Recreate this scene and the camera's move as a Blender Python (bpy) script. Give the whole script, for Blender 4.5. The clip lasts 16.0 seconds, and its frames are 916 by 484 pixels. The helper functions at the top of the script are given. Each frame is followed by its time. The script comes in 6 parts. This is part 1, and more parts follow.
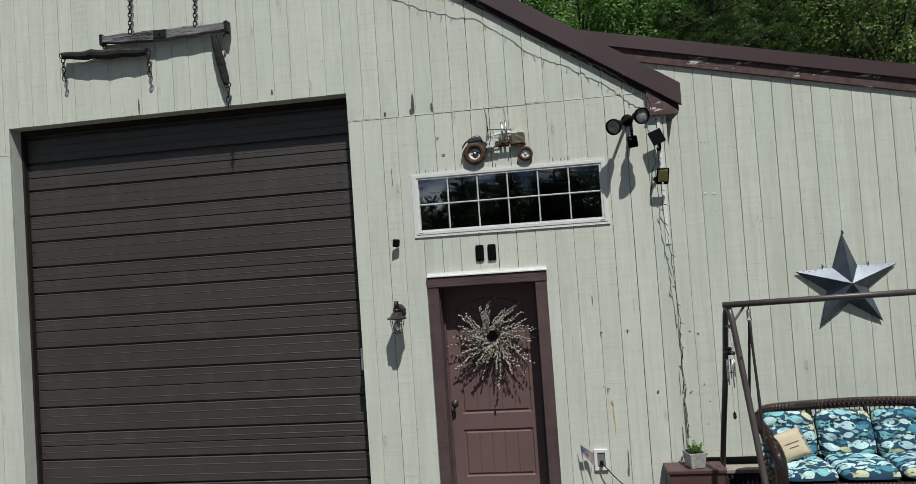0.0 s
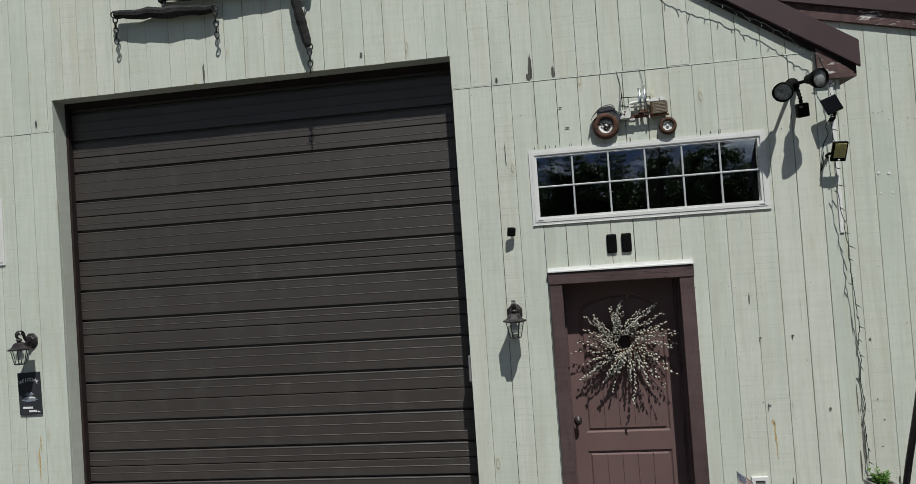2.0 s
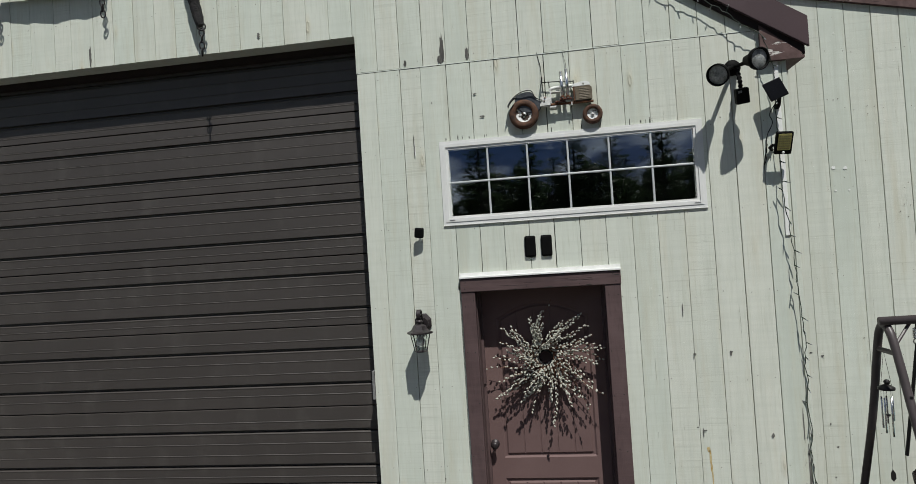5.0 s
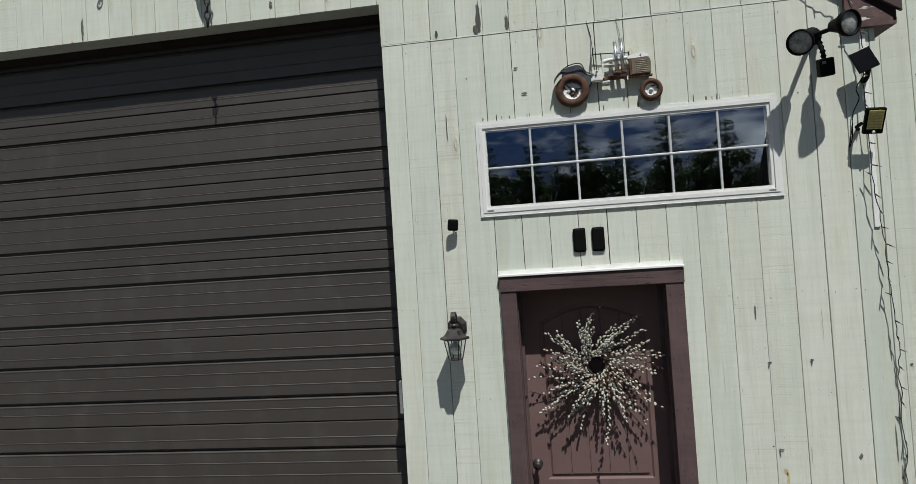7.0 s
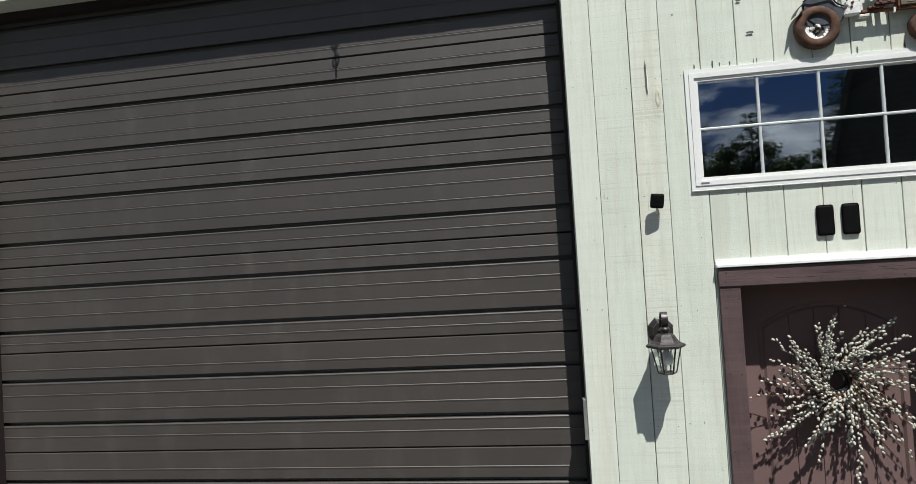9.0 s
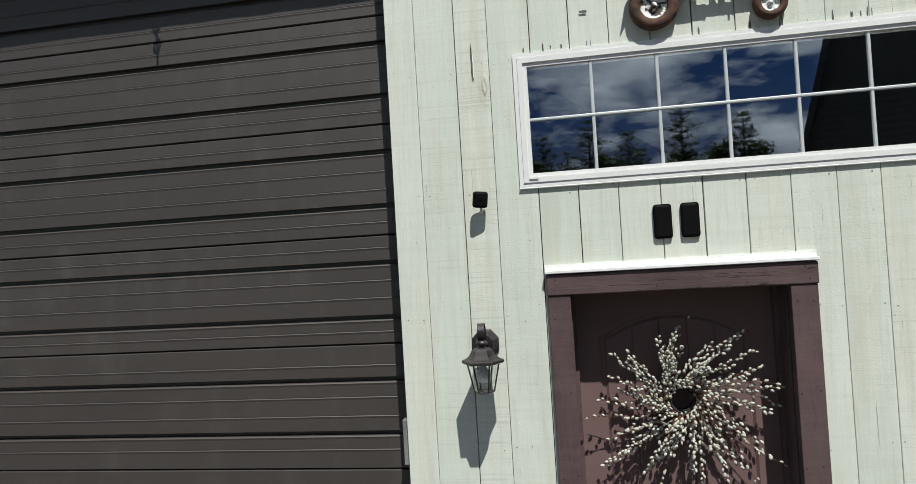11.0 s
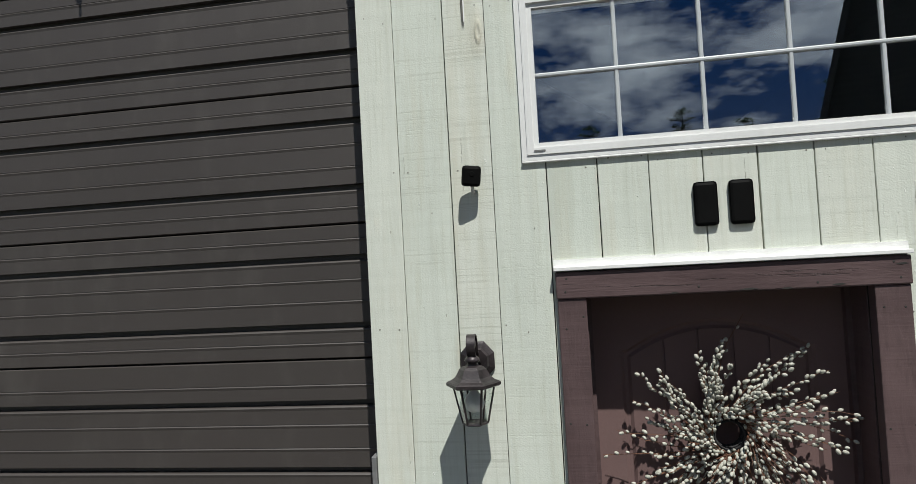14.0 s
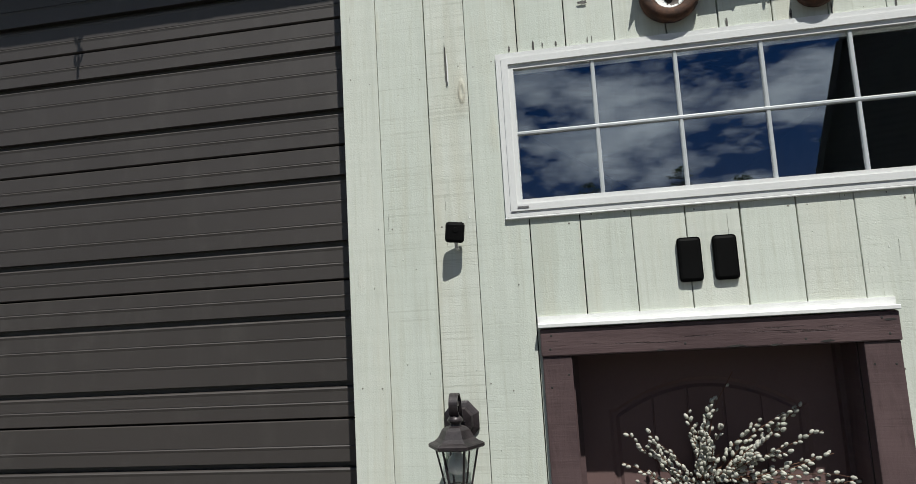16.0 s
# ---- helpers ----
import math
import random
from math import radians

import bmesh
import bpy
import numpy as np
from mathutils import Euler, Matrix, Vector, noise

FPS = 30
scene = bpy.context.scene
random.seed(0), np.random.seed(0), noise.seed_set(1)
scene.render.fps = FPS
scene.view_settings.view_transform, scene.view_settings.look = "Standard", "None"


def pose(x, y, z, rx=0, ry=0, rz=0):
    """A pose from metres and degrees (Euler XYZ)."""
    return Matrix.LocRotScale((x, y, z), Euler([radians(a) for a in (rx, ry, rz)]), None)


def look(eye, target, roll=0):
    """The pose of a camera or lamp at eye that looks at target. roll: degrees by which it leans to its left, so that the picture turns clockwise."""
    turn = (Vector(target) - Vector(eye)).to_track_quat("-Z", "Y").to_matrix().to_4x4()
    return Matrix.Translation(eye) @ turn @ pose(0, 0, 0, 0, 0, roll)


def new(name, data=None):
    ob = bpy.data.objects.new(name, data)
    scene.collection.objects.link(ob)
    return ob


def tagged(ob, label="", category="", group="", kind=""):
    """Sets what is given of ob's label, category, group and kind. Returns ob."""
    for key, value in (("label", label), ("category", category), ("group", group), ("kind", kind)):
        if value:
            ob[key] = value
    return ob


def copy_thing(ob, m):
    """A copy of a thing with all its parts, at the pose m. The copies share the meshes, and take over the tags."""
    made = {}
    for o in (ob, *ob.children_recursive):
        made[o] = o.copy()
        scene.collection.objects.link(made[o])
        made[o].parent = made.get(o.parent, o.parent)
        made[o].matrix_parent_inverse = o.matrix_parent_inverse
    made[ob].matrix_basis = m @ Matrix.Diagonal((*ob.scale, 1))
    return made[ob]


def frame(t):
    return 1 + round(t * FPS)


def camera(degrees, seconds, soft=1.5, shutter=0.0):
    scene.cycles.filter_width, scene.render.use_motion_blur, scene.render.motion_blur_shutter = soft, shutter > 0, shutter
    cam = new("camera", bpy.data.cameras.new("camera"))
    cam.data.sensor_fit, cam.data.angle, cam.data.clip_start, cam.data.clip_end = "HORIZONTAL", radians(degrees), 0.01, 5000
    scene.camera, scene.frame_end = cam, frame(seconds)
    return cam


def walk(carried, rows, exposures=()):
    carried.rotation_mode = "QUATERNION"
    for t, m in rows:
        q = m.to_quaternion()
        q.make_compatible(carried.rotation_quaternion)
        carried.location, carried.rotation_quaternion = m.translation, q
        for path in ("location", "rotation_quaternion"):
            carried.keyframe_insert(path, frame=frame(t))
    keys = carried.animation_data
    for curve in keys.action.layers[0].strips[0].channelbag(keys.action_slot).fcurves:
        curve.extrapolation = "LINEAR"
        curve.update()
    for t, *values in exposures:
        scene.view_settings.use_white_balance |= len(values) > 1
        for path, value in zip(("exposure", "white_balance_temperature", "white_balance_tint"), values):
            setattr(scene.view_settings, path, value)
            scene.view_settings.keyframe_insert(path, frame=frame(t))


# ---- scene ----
cam = camera(71.4, 16.0, soft=0.35)
METRES, EYE, TILT, LEAN, TURN = 7.0, 2.27, 0.0, 0.0, 7.3
ROWS = [
    (0.0, 0.0, 0.0, 0.0, 0.12, 1.78, 3.96),
    (0.5, -0.0122, 0.0289, 0.002, 0.2, 1.77, 3.93),
    (1.0, -0.0407, 0.0561, 0.0096, 0.35, 1.29, 3.97),
    (1.5, -0.0896, 0.0901, 0.0094, 0.44, 1.22, 3.98),
    (2.0, -0.1427, 0.1329, 0.006, 0.52, 1.4, 3.92),
    (2.5, -0.1877, 0.1724, 0.0038, 0.63, 1.5, 3.84),
    (3.0, -0.2015, 0.191, 0.0042, 0.78, 1.47, 3.8),
    (3.5, -0.1885, 0.2009, 0.005, 0.89, 1.44, 3.76),
    (4.0, -0.1432, 0.2055, 0.0041, 1.04, 1.54, 3.69),
    (4.5, -0.0787, 0.2082, 0.0036, 1.37, 1.39, 3.64),
    (4.7, -0.0575, 0.2093, 0.0035, 1.3696, 1.3953, 3.64),
    (5.2, -0.0141, 0.2187, 0.0026, 1.3662, 1.4455, 3.64),
    (5.75, 0.0149, 0.2382, 0.001, 1.36, 1.535, 3.64),
    (6.3, 0.0093, 0.262, -0.0005, 1.3538, 1.6245, 3.64),
    (6.8, -0.0387, 0.2828, -0.0014, 1.3504, 1.6747, 3.64),
    (7.0, -0.0687, 0.2904, -0.0015, 1.35, 1.68, 3.64),
    (7.5, -0.1345, 0.3145, -0.0018, 1.57, 1.68, 3.6),
    (8.0, -0.1883, 0.3467, -0.0005, 1.59, 1.58, 3.63),
    (8.5, -0.2204, 0.3825, -0.0017, 1.58, 1.65, 3.57),
    (9.0, -0.217, 0.4131, -0.0003, 1.79, 1.38, 3.5),
    (9.5, -0.1779, 0.4359, -0.0003, 1.86, 1.17, 3.45),
    (10.0, -0.1276, 0.4492, -0.0027, 1.99, 1.25, 3.41),
    (10.2, -0.1145, 0.4535, -0.0028, 1.9884, 1.2509, 3.4098),
    (10.9, -0.0896, 0.463, -0.0039, 1.9634, 1.2648, 3.407),
    (11.6, -0.0808, 0.472, -0.0055, 1.9266, 1.2852, 3.403),
    (12.3, -0.082, 0.4885, -0.0066, 1.9016, 1.2991, 3.4002),
    (12.5, -0.0837, 0.4946, -0.0067, 1.9, 1.3, 3.4),
    (13.0, -0.0877, 0.5122, -0.0084, 1.96, 1.34, 3.37),
    (13.5, -0.0883, 0.5328, -0.0095, 2.01, 1.49, 3.29),
    (14.0, -0.0836, 0.5545, -0.0126, 1.9, 1.96, 3.16),
    (14.5, -0.0768, 0.5652, -0.0109, 2.03, 1.49, 3.22),
    (15.0, -0.0733, 0.5652, -0.0116, 2.09, 1.39, 3.25),
    (15.2, -0.0731, 0.5639, -0.0118, 2.087, 1.4, 3.26),
    (15.4, -0.073, 0.5625, -0.012, 2.082, 1.5, 3.27),
    (15.5, -0.0729, 0.5618, -0.0121, 2.08, 2.1, 3.27),
    (15.6, -0.0731, 0.5608, -0.0123, 2.09, 3.2, 3.27),
    (15.7, -0.0734, 0.5597, -0.0126, 2.1, 4.3, 3.27),
    (15.8, -0.0736, 0.5586, -0.0129, 2.12, 5.25, 3.26),
    (15.9, -0.0739, 0.5574, -0.0132, 2.13, 6.3, 3.26),
    (16.0, -0.0741, 0.5563, -0.0134, 2.14, 7.09, 3.26),
]
walk(cam, [(t, pose(0, -6.07, EYE, TILT, LEAN, TURN) @ pose(METRES * x, METRES * y, METRES * z, 90 + pitch, roll, yaw)) for t, x, y, z, yaw, pitch, roll in ROWS],
     [(0.0, -0.12), (1.0, -0.17), (2.5, -0.13), (3.5, -0.07), (4.5, -0.07), (7.0, -0.01), (7.5, 0.12), (8.5, 0.33), (9.0, 0.42), (10.0, 0.40), (12.5, 0.19), (14.5, 0.18), (16.0, 0.13)])

# ---- light ----
SUN = Vector((0.465, -1.0, 2.09)).normalized()
sun = new("sun", bpy.data.lights.new("sun", "SUN"))
sun.data.energy, sun.data.angle, sun.data.color = 5.0, radians(0.55), (0.985, 0.985, 0.935)
sun.matrix_world = look(SUN * 60, (0, 0, 0))

world = bpy.data.worlds.new("sky")
scene.world = world
world.use_nodes = True
wn, wl = world.node_tree.nodes, world.node_tree.links
background = wn["Background"]
sky = wn.new("ShaderNodeTexSky")
sky.sky_type, sky.sun_disc = "NISHITA", False
sky.dust_density, sky.ozone_density, sky.air_density = 0.1, 2.5, 1.0
sky.sun_elevation, sky.sun_rotation = radians(62.2), radians(155.1)
cloud_at = wn.new("ShaderNodeTexCoord")
cloud_map = wn.new("ShaderNodeMapping")
cloud_map.inputs["Scale"].default_value = (1.0, 1.0, 2.6)
clouds = wn.new("ShaderNodeTexNoise")
clouds.inputs["Scale"].default_value, clouds.inputs["Detail"].default_value, clouds.inputs["Roughness"].default_value = 5.2, 10.0, 0.60
cloud_ramp = wn.new("ShaderNodeValToRGB")
cloud_ramp.color_ramp.elements[0].position, cloud_ramp.color_ramp.elements[1].position = 0.455, 0.655
cloud_mix = wn.new("ShaderNodeMixRGB")
cloud_mix.inputs[2].default_value = (33.0, 38.5, 44.0, 1)
wl.new(cloud_at.outputs["Generated"], cloud_map.inputs[0])
wl.new(cloud_map.outputs[0], clouds.inputs["Vector"])
wl.new(clouds.outputs["Fac"], cloud_ramp.inputs[0])
wl.new(cloud_ramp.outputs[0], cloud_mix.inputs[0])
deep = wn.new("ShaderNodeHueSaturation")
deep.inputs["Saturation"].default_value, deep.inputs["Value"].default_value = 1.45, 0.9
wl.new(sky.outputs[0], deep.inputs["Color"])
clear = wn.new("ShaderNodeMixRGB")
clear.blend_type = "MULTIPLY"
clear.inputs[0].default_value, clear.inputs[2].default_value = 1.0, (1.25, 0.92, 1.25, 1)
wl.new(deep.outputs[0], clear.inputs[1])
wl.new(clear.outputs[0], cloud_mix.inputs[1])
wl.new(cloud_mix.outputs[0], background.inputs[0])
background.inputs[1].default_value = 0.0198


# ---- materials ----
class Nodes:
    """A small writer of node materials."""

    def __init__(self, name, rough=0.6, metal=0.0, spec=0.4):
        self.mat = bpy.data.materials.new(name)
        self.mat.use_nodes = True
        self.n, self.l = self.mat.node_tree.nodes, self.mat.node_tree.links
        self.b = self.n["Principled BSDF"]
        self.b.inputs["Roughness"].default_value = rough
        self.b.inputs["Metallic"].default_value = metal
        self.b.inputs["Specular IOR Level"].default_value = spec
        self.at = self.n.new("ShaderNodeTexCoord").outputs["Object"]
        self.info = self.n.new("ShaderNodeObjectInfo").outputs["Random"]

    def put(self, socket, value):
        if isinstance(value, bpy.types.NodeSocket):
            self.l.new(value, socket)
        elif isinstance(value, tuple) and len(value) == 3 and socket.type == "RGBA":
            socket.default_value = (*value, 1)
        else:
            socket.default_value = value

    def math(self, op, a, b=0.0, clamp=False):
        m = self.n.new("ShaderNodeMath")
        m.operation, m.use_clamp = op, clamp
        self.put(m.inputs[0], a), self.put(m.inputs[1], b)
        return m.outputs[0]

    def shift(self, amount=31.0):
        """Object coordinates moved by a random step for each piece."""
        v = self.n.new("ShaderNodeVectorMath")
        v.operation = "ADD"
        c = self.n.new("ShaderNodeCombineXYZ")
        self.put(c.inputs[0], self.math("MULTIPLY", self.info, amount))
        self.put(c.inputs[2], self.math("MULTIPLY", self.info, amount * 1.7))
        self.put(v.inputs[0], self.at), self.put(v.inputs[1], c.outputs[0])
        return v.outputs[0]

    def mapped(self, scale, at=None):
        m = self.n.new("ShaderNodeMapping")
        m.inputs["Scale"].default_value = scale
        self.put(m.inputs[0], at or self.at)
        return m.outputs[0]

    def noise(self, scale, detail=4.0, rough=0.55, at=None, bend=0.0):
        t = self.n.new("ShaderNodeTexNoise")
        t.inputs["Scale"].default_value, t.inputs["Detail"].default_value = scale, detail
        t.inputs["Roughness"].default_value, t.inputs["Distortion"].default_value = rough, bend
        self.put(t.inputs["Vector"], at or self.at)
        return t.outputs["Fac"]

    def wave(self, scale, direction="Z", bend=2.0, detail=2.0, at=None):
        t = self.n.new("ShaderNodeTexWave")
        t.bands_direction = direction
        t.inputs["Scale"].default_value, t.inputs["Distortion"].default_value, t.inputs["Detail"].default_value = scale, bend, detail
        self.put(t.inputs["Vector"], at or self.at)
        return t.outputs["Fac"]

    def cells(self, scale, at=None, feature="F1"):
        t = self.n.new("ShaderNodeTexVoronoi")
        t.feature = feature
        t.inputs["Scale"].default_value = scale
        self.put(t.inputs["Vector"], at or self.at)
        return t

    def ramp(self, value, a, b):
        """0 below a, 1 over b."""
        r = self.n.new("ShaderNodeMapRange")
        r.inputs["From Min"].default_value, r.inputs["From Max"].default_value = a, b
        self.put(r.inputs["Value"], value)
        return r.outputs[0]

    def mix(self, f, a, b):
        m = self.n.new("ShaderNodeMixRGB")
        self.put(m.inputs[0], f), self.put(m.inputs[1], a), self.put(m.inputs[2], b)
        return m.outputs[0]

    def colour(self, value):
        self.put(self.b.inputs["Base Color"], value)
        return self

    def bump(self, height, distance=0.002, strength=1.0):
        b = self.n.new("ShaderNodeBump")
        b.inputs["Distance"].default_value, b.inputs["Strength"].default_value = distance, strength
        self.put(b.inputs["Height"], height)
        self.put(self.b.inputs["Normal"], b.outputs[0])
        return self


def worn(name, base, other, rough=0.6, metal=0.0, scale=6.0, fine=60.0, relief=0.0006, spec=0.4):
    """A plain finish with blotches, fine grain and slight relief."""
    m = Nodes(name, rough, metal, spec)
    big, small = m.noise(scale, 5), m.noise(fine, 3)
    f = m.math("ADD", m.math("MULTIPLY", big, 0.7), m.math("MULTIPLY", small, 0.3))
    m.colour(m.mix(m.ramp(f, 0.34, 0.68), base, other))
    m.put(m.b.inputs["Roughness"], m.math("ADD", m.math("MULTIPLY", m.math("SUBTRACT", small, 0.5), 0.25), rough, True))
    return m.bump(small, relief).mat


def siding_paint():
    m = Nodes("sage_green_painted_rough_sawn_boards", 0.74, 0, 0.25)
    at = m.shift()
    fine_saw = m.noise(1.0, 3, 0.6, m.mapped((1.8, 3, 210), at), 0.15)
    blade = m.noise(1.0, 1.5, 0.5, m.mapped((0.13, 1, 42), at), 0.0)
    line = m.ramp(m.math("ABSOLUTE", m.math("SUBTRACT", blade, 0.5)), 0.016, 0.004)
    keen = m.ramp(m.math("FRACT", m.math("MULTIPLY", m.info, 7.31)), 0.30, 0.75)
    sawn = m.ramp(m.noise(0.9, 3, 0.6, m.mapped((1.2, 1, 0.5), at)), 0.38, 0.60)
    scratch = m.math("MULTIPLY", m.math("MULTIPLY", line, keen), m.ramp(m.noise(1.0, 3, 0.6, m.mapped((7, 1, 9), at)), 0.36, 0.56))
    faint = m.math("MULTIPLY", m.ramp(fine_saw, 0.55, 0.66), sawn)
    grain = m.noise(8.0, 7, 0.66, m.mapped((10, 9, 0.42), at), 0.5)
    crack = m.ramp(m.noise(1.0, 7, 0.66, m.mapped((95, 3, 1.6), at)), 0.665, 0.69)
    broad = m.noise(1.3, 4, 0.6, m.mapped((1.6, 1, 0.7), at))
    fine = m.noise(190.0, 3, 0.6)
    knot = m.cells(1.0, m.mapped((4.6, 0.01, 1.3), at)).outputs["Distance"]
    near_knot = m.ramp(m.math("ADD", knot, m.math("MULTIPLY", m.math("SUBTRACT", grain, 0.5), 0.10)), 0.15, 0.05)
    rim = m.math("MULTIPLY", m.ramp(knot, 0.030, 0.045), m.ramp(knot, 0.075, 0.055))
    tone = m.mix(m.ramp(broad, 0.3, 0.72), (0.530, 0.572, 0.505), (0.655, 0.690, 0.620))
    tone = m.mix(m.math("MULTIPLY", m.info, 0.6), tone, (0.672, 0.672, 0.600))
    creamy = m.ramp(m.math("FRACT", m.math("MULTIPLY", m.info, 23.3)), 0.55, 0.95)
    tone = m.mix(m.math("MULTIPLY", m.math("MULTIPLY", creamy, 0.26), m.ramp(broad, 0.32, 0.60)), tone, (0.650, 0.640, 0.560))
    tone = m.mix(m.math("MULTIPLY", m.ramp(grain, 0.50, 0.72), 0.40), tone, (0.42, 0.43, 0.335))
    tone = m.mix(m.math("MULTIPLY", scratch, 0.34), tone, (0.36, 0.37, 0.31))
    tone = m.mix(m.math("MULTIPLY", faint, 0.15), tone, (0.40, 0.41, 0.33))
    wash = m.ramp(m.noise(1.0, 4, 0.6, m.mapped((16, 1, 0.7), at)), 0.46, 0.72)
    tone = m.mix(m.math("MULTIPLY", wash, 0.34), tone, (0.455, 0.485, 0.430))
    tone = m.mix(m.math("MULTIPLY", near_knot, 0.36), tone, (0.52, 0.45, 0.31))
    tone = m.mix(m.math("MULTIPLY", m.math("MULTIPLY", rim, m.ramp(fine, 0.40, 0.62)), 0.50), tone, (0.36, 0.32, 0.23))
    band = m.ramp(m.noise(1.0, 3, 0.55, m.mapped((1.1, 1, 30), at)), 0.42, 0.66)
    tone = m.mix(m.math("MULTIPLY", band, 0.22), tone, (0.49, 0.52, 0.455))
    stain = m.ramp(m.noise(2.0, 7, 0.68, m.mapped((3.4, 1, 0.30), at)), 0.51, 0.78)
    tone = m.mix(m.math("MULTIPLY", stain, 0.50), tone, (0.49, 0.44, 0.31))
    tone = m.mix(m.math("MULTIPLY", crack, 0.60), tone, (0.28, 0.27, 0.21))
    flake = m.ramp(m.noise(7.0, 8, 0.72, m.mapped((5, 1, 1.0), at)), 0.725, 0.75)
    tone = m.mix(m.math("MULTIPLY", flake, 0.7), tone, (0.29, 0.265, 0.215))
    chip = m.ramp(m.noise(38.0, 4, 0.6, m.mapped((1, 1, 0.7), at)), 0.70, 0.725)
    tone = m.mix(m.math("MULTIPLY", chip, 0.55), tone, (0.74, 0.75, 0.70))
    pit = m.ramp(m.noise(55.0, 4, 0.6, m.mapped((1, 1, 0.6), at)), 0.715, 0.735)
    tone = m.mix(m.math("MULTIPLY", pit, 0.7), tone, (0.25, 0.24, 0.19))
    m.colour(tone)
    h = m.math("SUBTRACT", m.math("MULTIPLY", grain, 0.22), m.math("MULTIPLY", scratch, 0.05))
    h = m.math("SUBTRACT", h, m.math("MULTIPLY", faint, 0.05))
    ripple = m.math("MULTIPLY", m.wave(52.0, "DIAGONAL", 7.0, 3.0, m.mapped((0.7, 1, 1.15), at)), m.ramp(m.math("FRACT", m.math("MULTIPLY", m.info, 13.7)), 0.62, 0.70))
    h = m.math("ADD", h, m.math("MULTIPLY", m.math("MULTIPLY", ripple, m.ramp(broad, 0.40, 0.62)), 0.045))
    h = m.math("ADD", h, m.math("ADD", m.math("MULTIPLY", near_knot, 0.9), m.math("MULTIPLY", rim, 0.8)))
    h = m.math("SUBTRACT", m.math("ADD", h, m.math("MULTIPLY", fine, 0.22)), m.math("ADD", m.math("MULTIPLY", flake, 0.5), m.math("MULTIPLY", crack, 0.5)))
    return m.bump(m.math("SUBTRACT", m.math("ADD", h, m.math("MULTIPLY", chip, 0.3)), m.math("MULTIPLY", pit, 0.6)), 0.0032, 0.9).mat


def weathered_wood(name, dark, pale, rough=0.85, along=(14, 14, 1.2)):
    m = Nodes(name, rough, 0, 0.2)
    g = m.noise(5.0, 8, 0.65, m.mapped(along), 0.6)
    b = m.noise(3.0, 3)
    m.colour(m.mix(m.ramp(m.math("ADD", m.math("MULTIPLY", g, 0.7), m.math("MULTIPLY", b, 0.3)), 0.36, 0.66), dark, pale))
    return m.bump(g, 0.006, 0.9).mat


def brown_trim_paint(name, along):
    """Brown paint over rough timber, its grain along z or x, checked and worn to grey wood in flakes."""
    m = Nodes(name, 0.60, 0, 0.35)
    at = m.shift()
    turn = (lambda across, run: (run, across, across)) if along == "x" else (lambda across, run: (across, across, run))
    g = m.noise(6.0, 7, 0.62, m.mapped(turn(4.0, 0.8), at), 0.6)
    big = m.noise(2.2, 4, 0.6, at)
    saw = m.noise(1.0, 5, 0.68, m.mapped((7, 7, 130), at))
    band = m.ramp(m.noise(1.0, 3, 0.6, m.mapped((2.5, 2, 34), at)), 0.44, 0.66)
    level = 0.62 if along == "x" else 0.69
    crack = m.ramp(m.noise(1.0, 7, 0.64, m.mapped(turn(85, 2.4), at), 0.2), level, level + 0.04)
    tone = m.mix(m.ramp(big, 0.3, 0.7), (0.066, 0.041, 0.042), (0.112, 0.073, 0.073))
    tone = m.mix(m.math("MULTIPLY", m.ramp(g, 0.50, 0.70), 0.55), tone, (0.046, 0.028, 0.029))
    tone = m.mix(m.math("MULTIPLY", band, 0.25), tone, (0.132, 0.090, 0.088))
    tone = m.mix(m.math("MULTIPLY", crack, 0.75), tone, (0.022, 0.014, 0.014))
    flake = m.ramp(m.noise(9.0, 8, 0.7, m.mapped((2.5, 1, 1), at)), 0.735, 0.755)
    tone = m.mix(m.math("MULTIPLY", flake, 0.7), tone, (0.32, 0.27, 0.23))
    m.colour(tone)
    h = m.math("SUBTRACT", m.math("ADD", m.math("MULTIPLY", saw, 0.35), g), m.math("MULTIPLY", crack, 0.9))
    return m.bump(h, 0.0026, 0.9).mat


def peeled_trim():
    m = Nodes("peeling_brown_and_white_timber", 0.75, 0, 0.3)
    g = m.noise(3.0, 7, 0.65, m.mapped((1.3, 3, 5)), 0.3)
    f = m.noise(14.0, 6, 0.6)
    tone = m.mix(m.ramp(f, 0.35, 0.7), (0.074, 0.043, 0.041), (0.130, 0.082, 0.077))
    tone = m.mix(m.ramp(g, 0.60, 0.63), tone, (0.60, 0.57, 0.54))
    m.colour(tone)
    return m.bump(m.math("SUBTRACT", f, m.ramp(g, 0.575, 0.61)), 0.002).mat


def rust(name, dark=(0.045, 0.020, 0.012), pale=(0.22, 0.085, 0.035), rough=0.75, metal=0.25):
    m = Nodes(name, rough, metal, 0.4)
    g, f = m.noise(22.0, 6, 0.65), m.noise(160.0, 3)
    m.colour(m.mix(m.ramp(g, 0.36, 0.66), dark, pale))
    return m.bump(m.math("ADD", g, f), 0.0012).mat


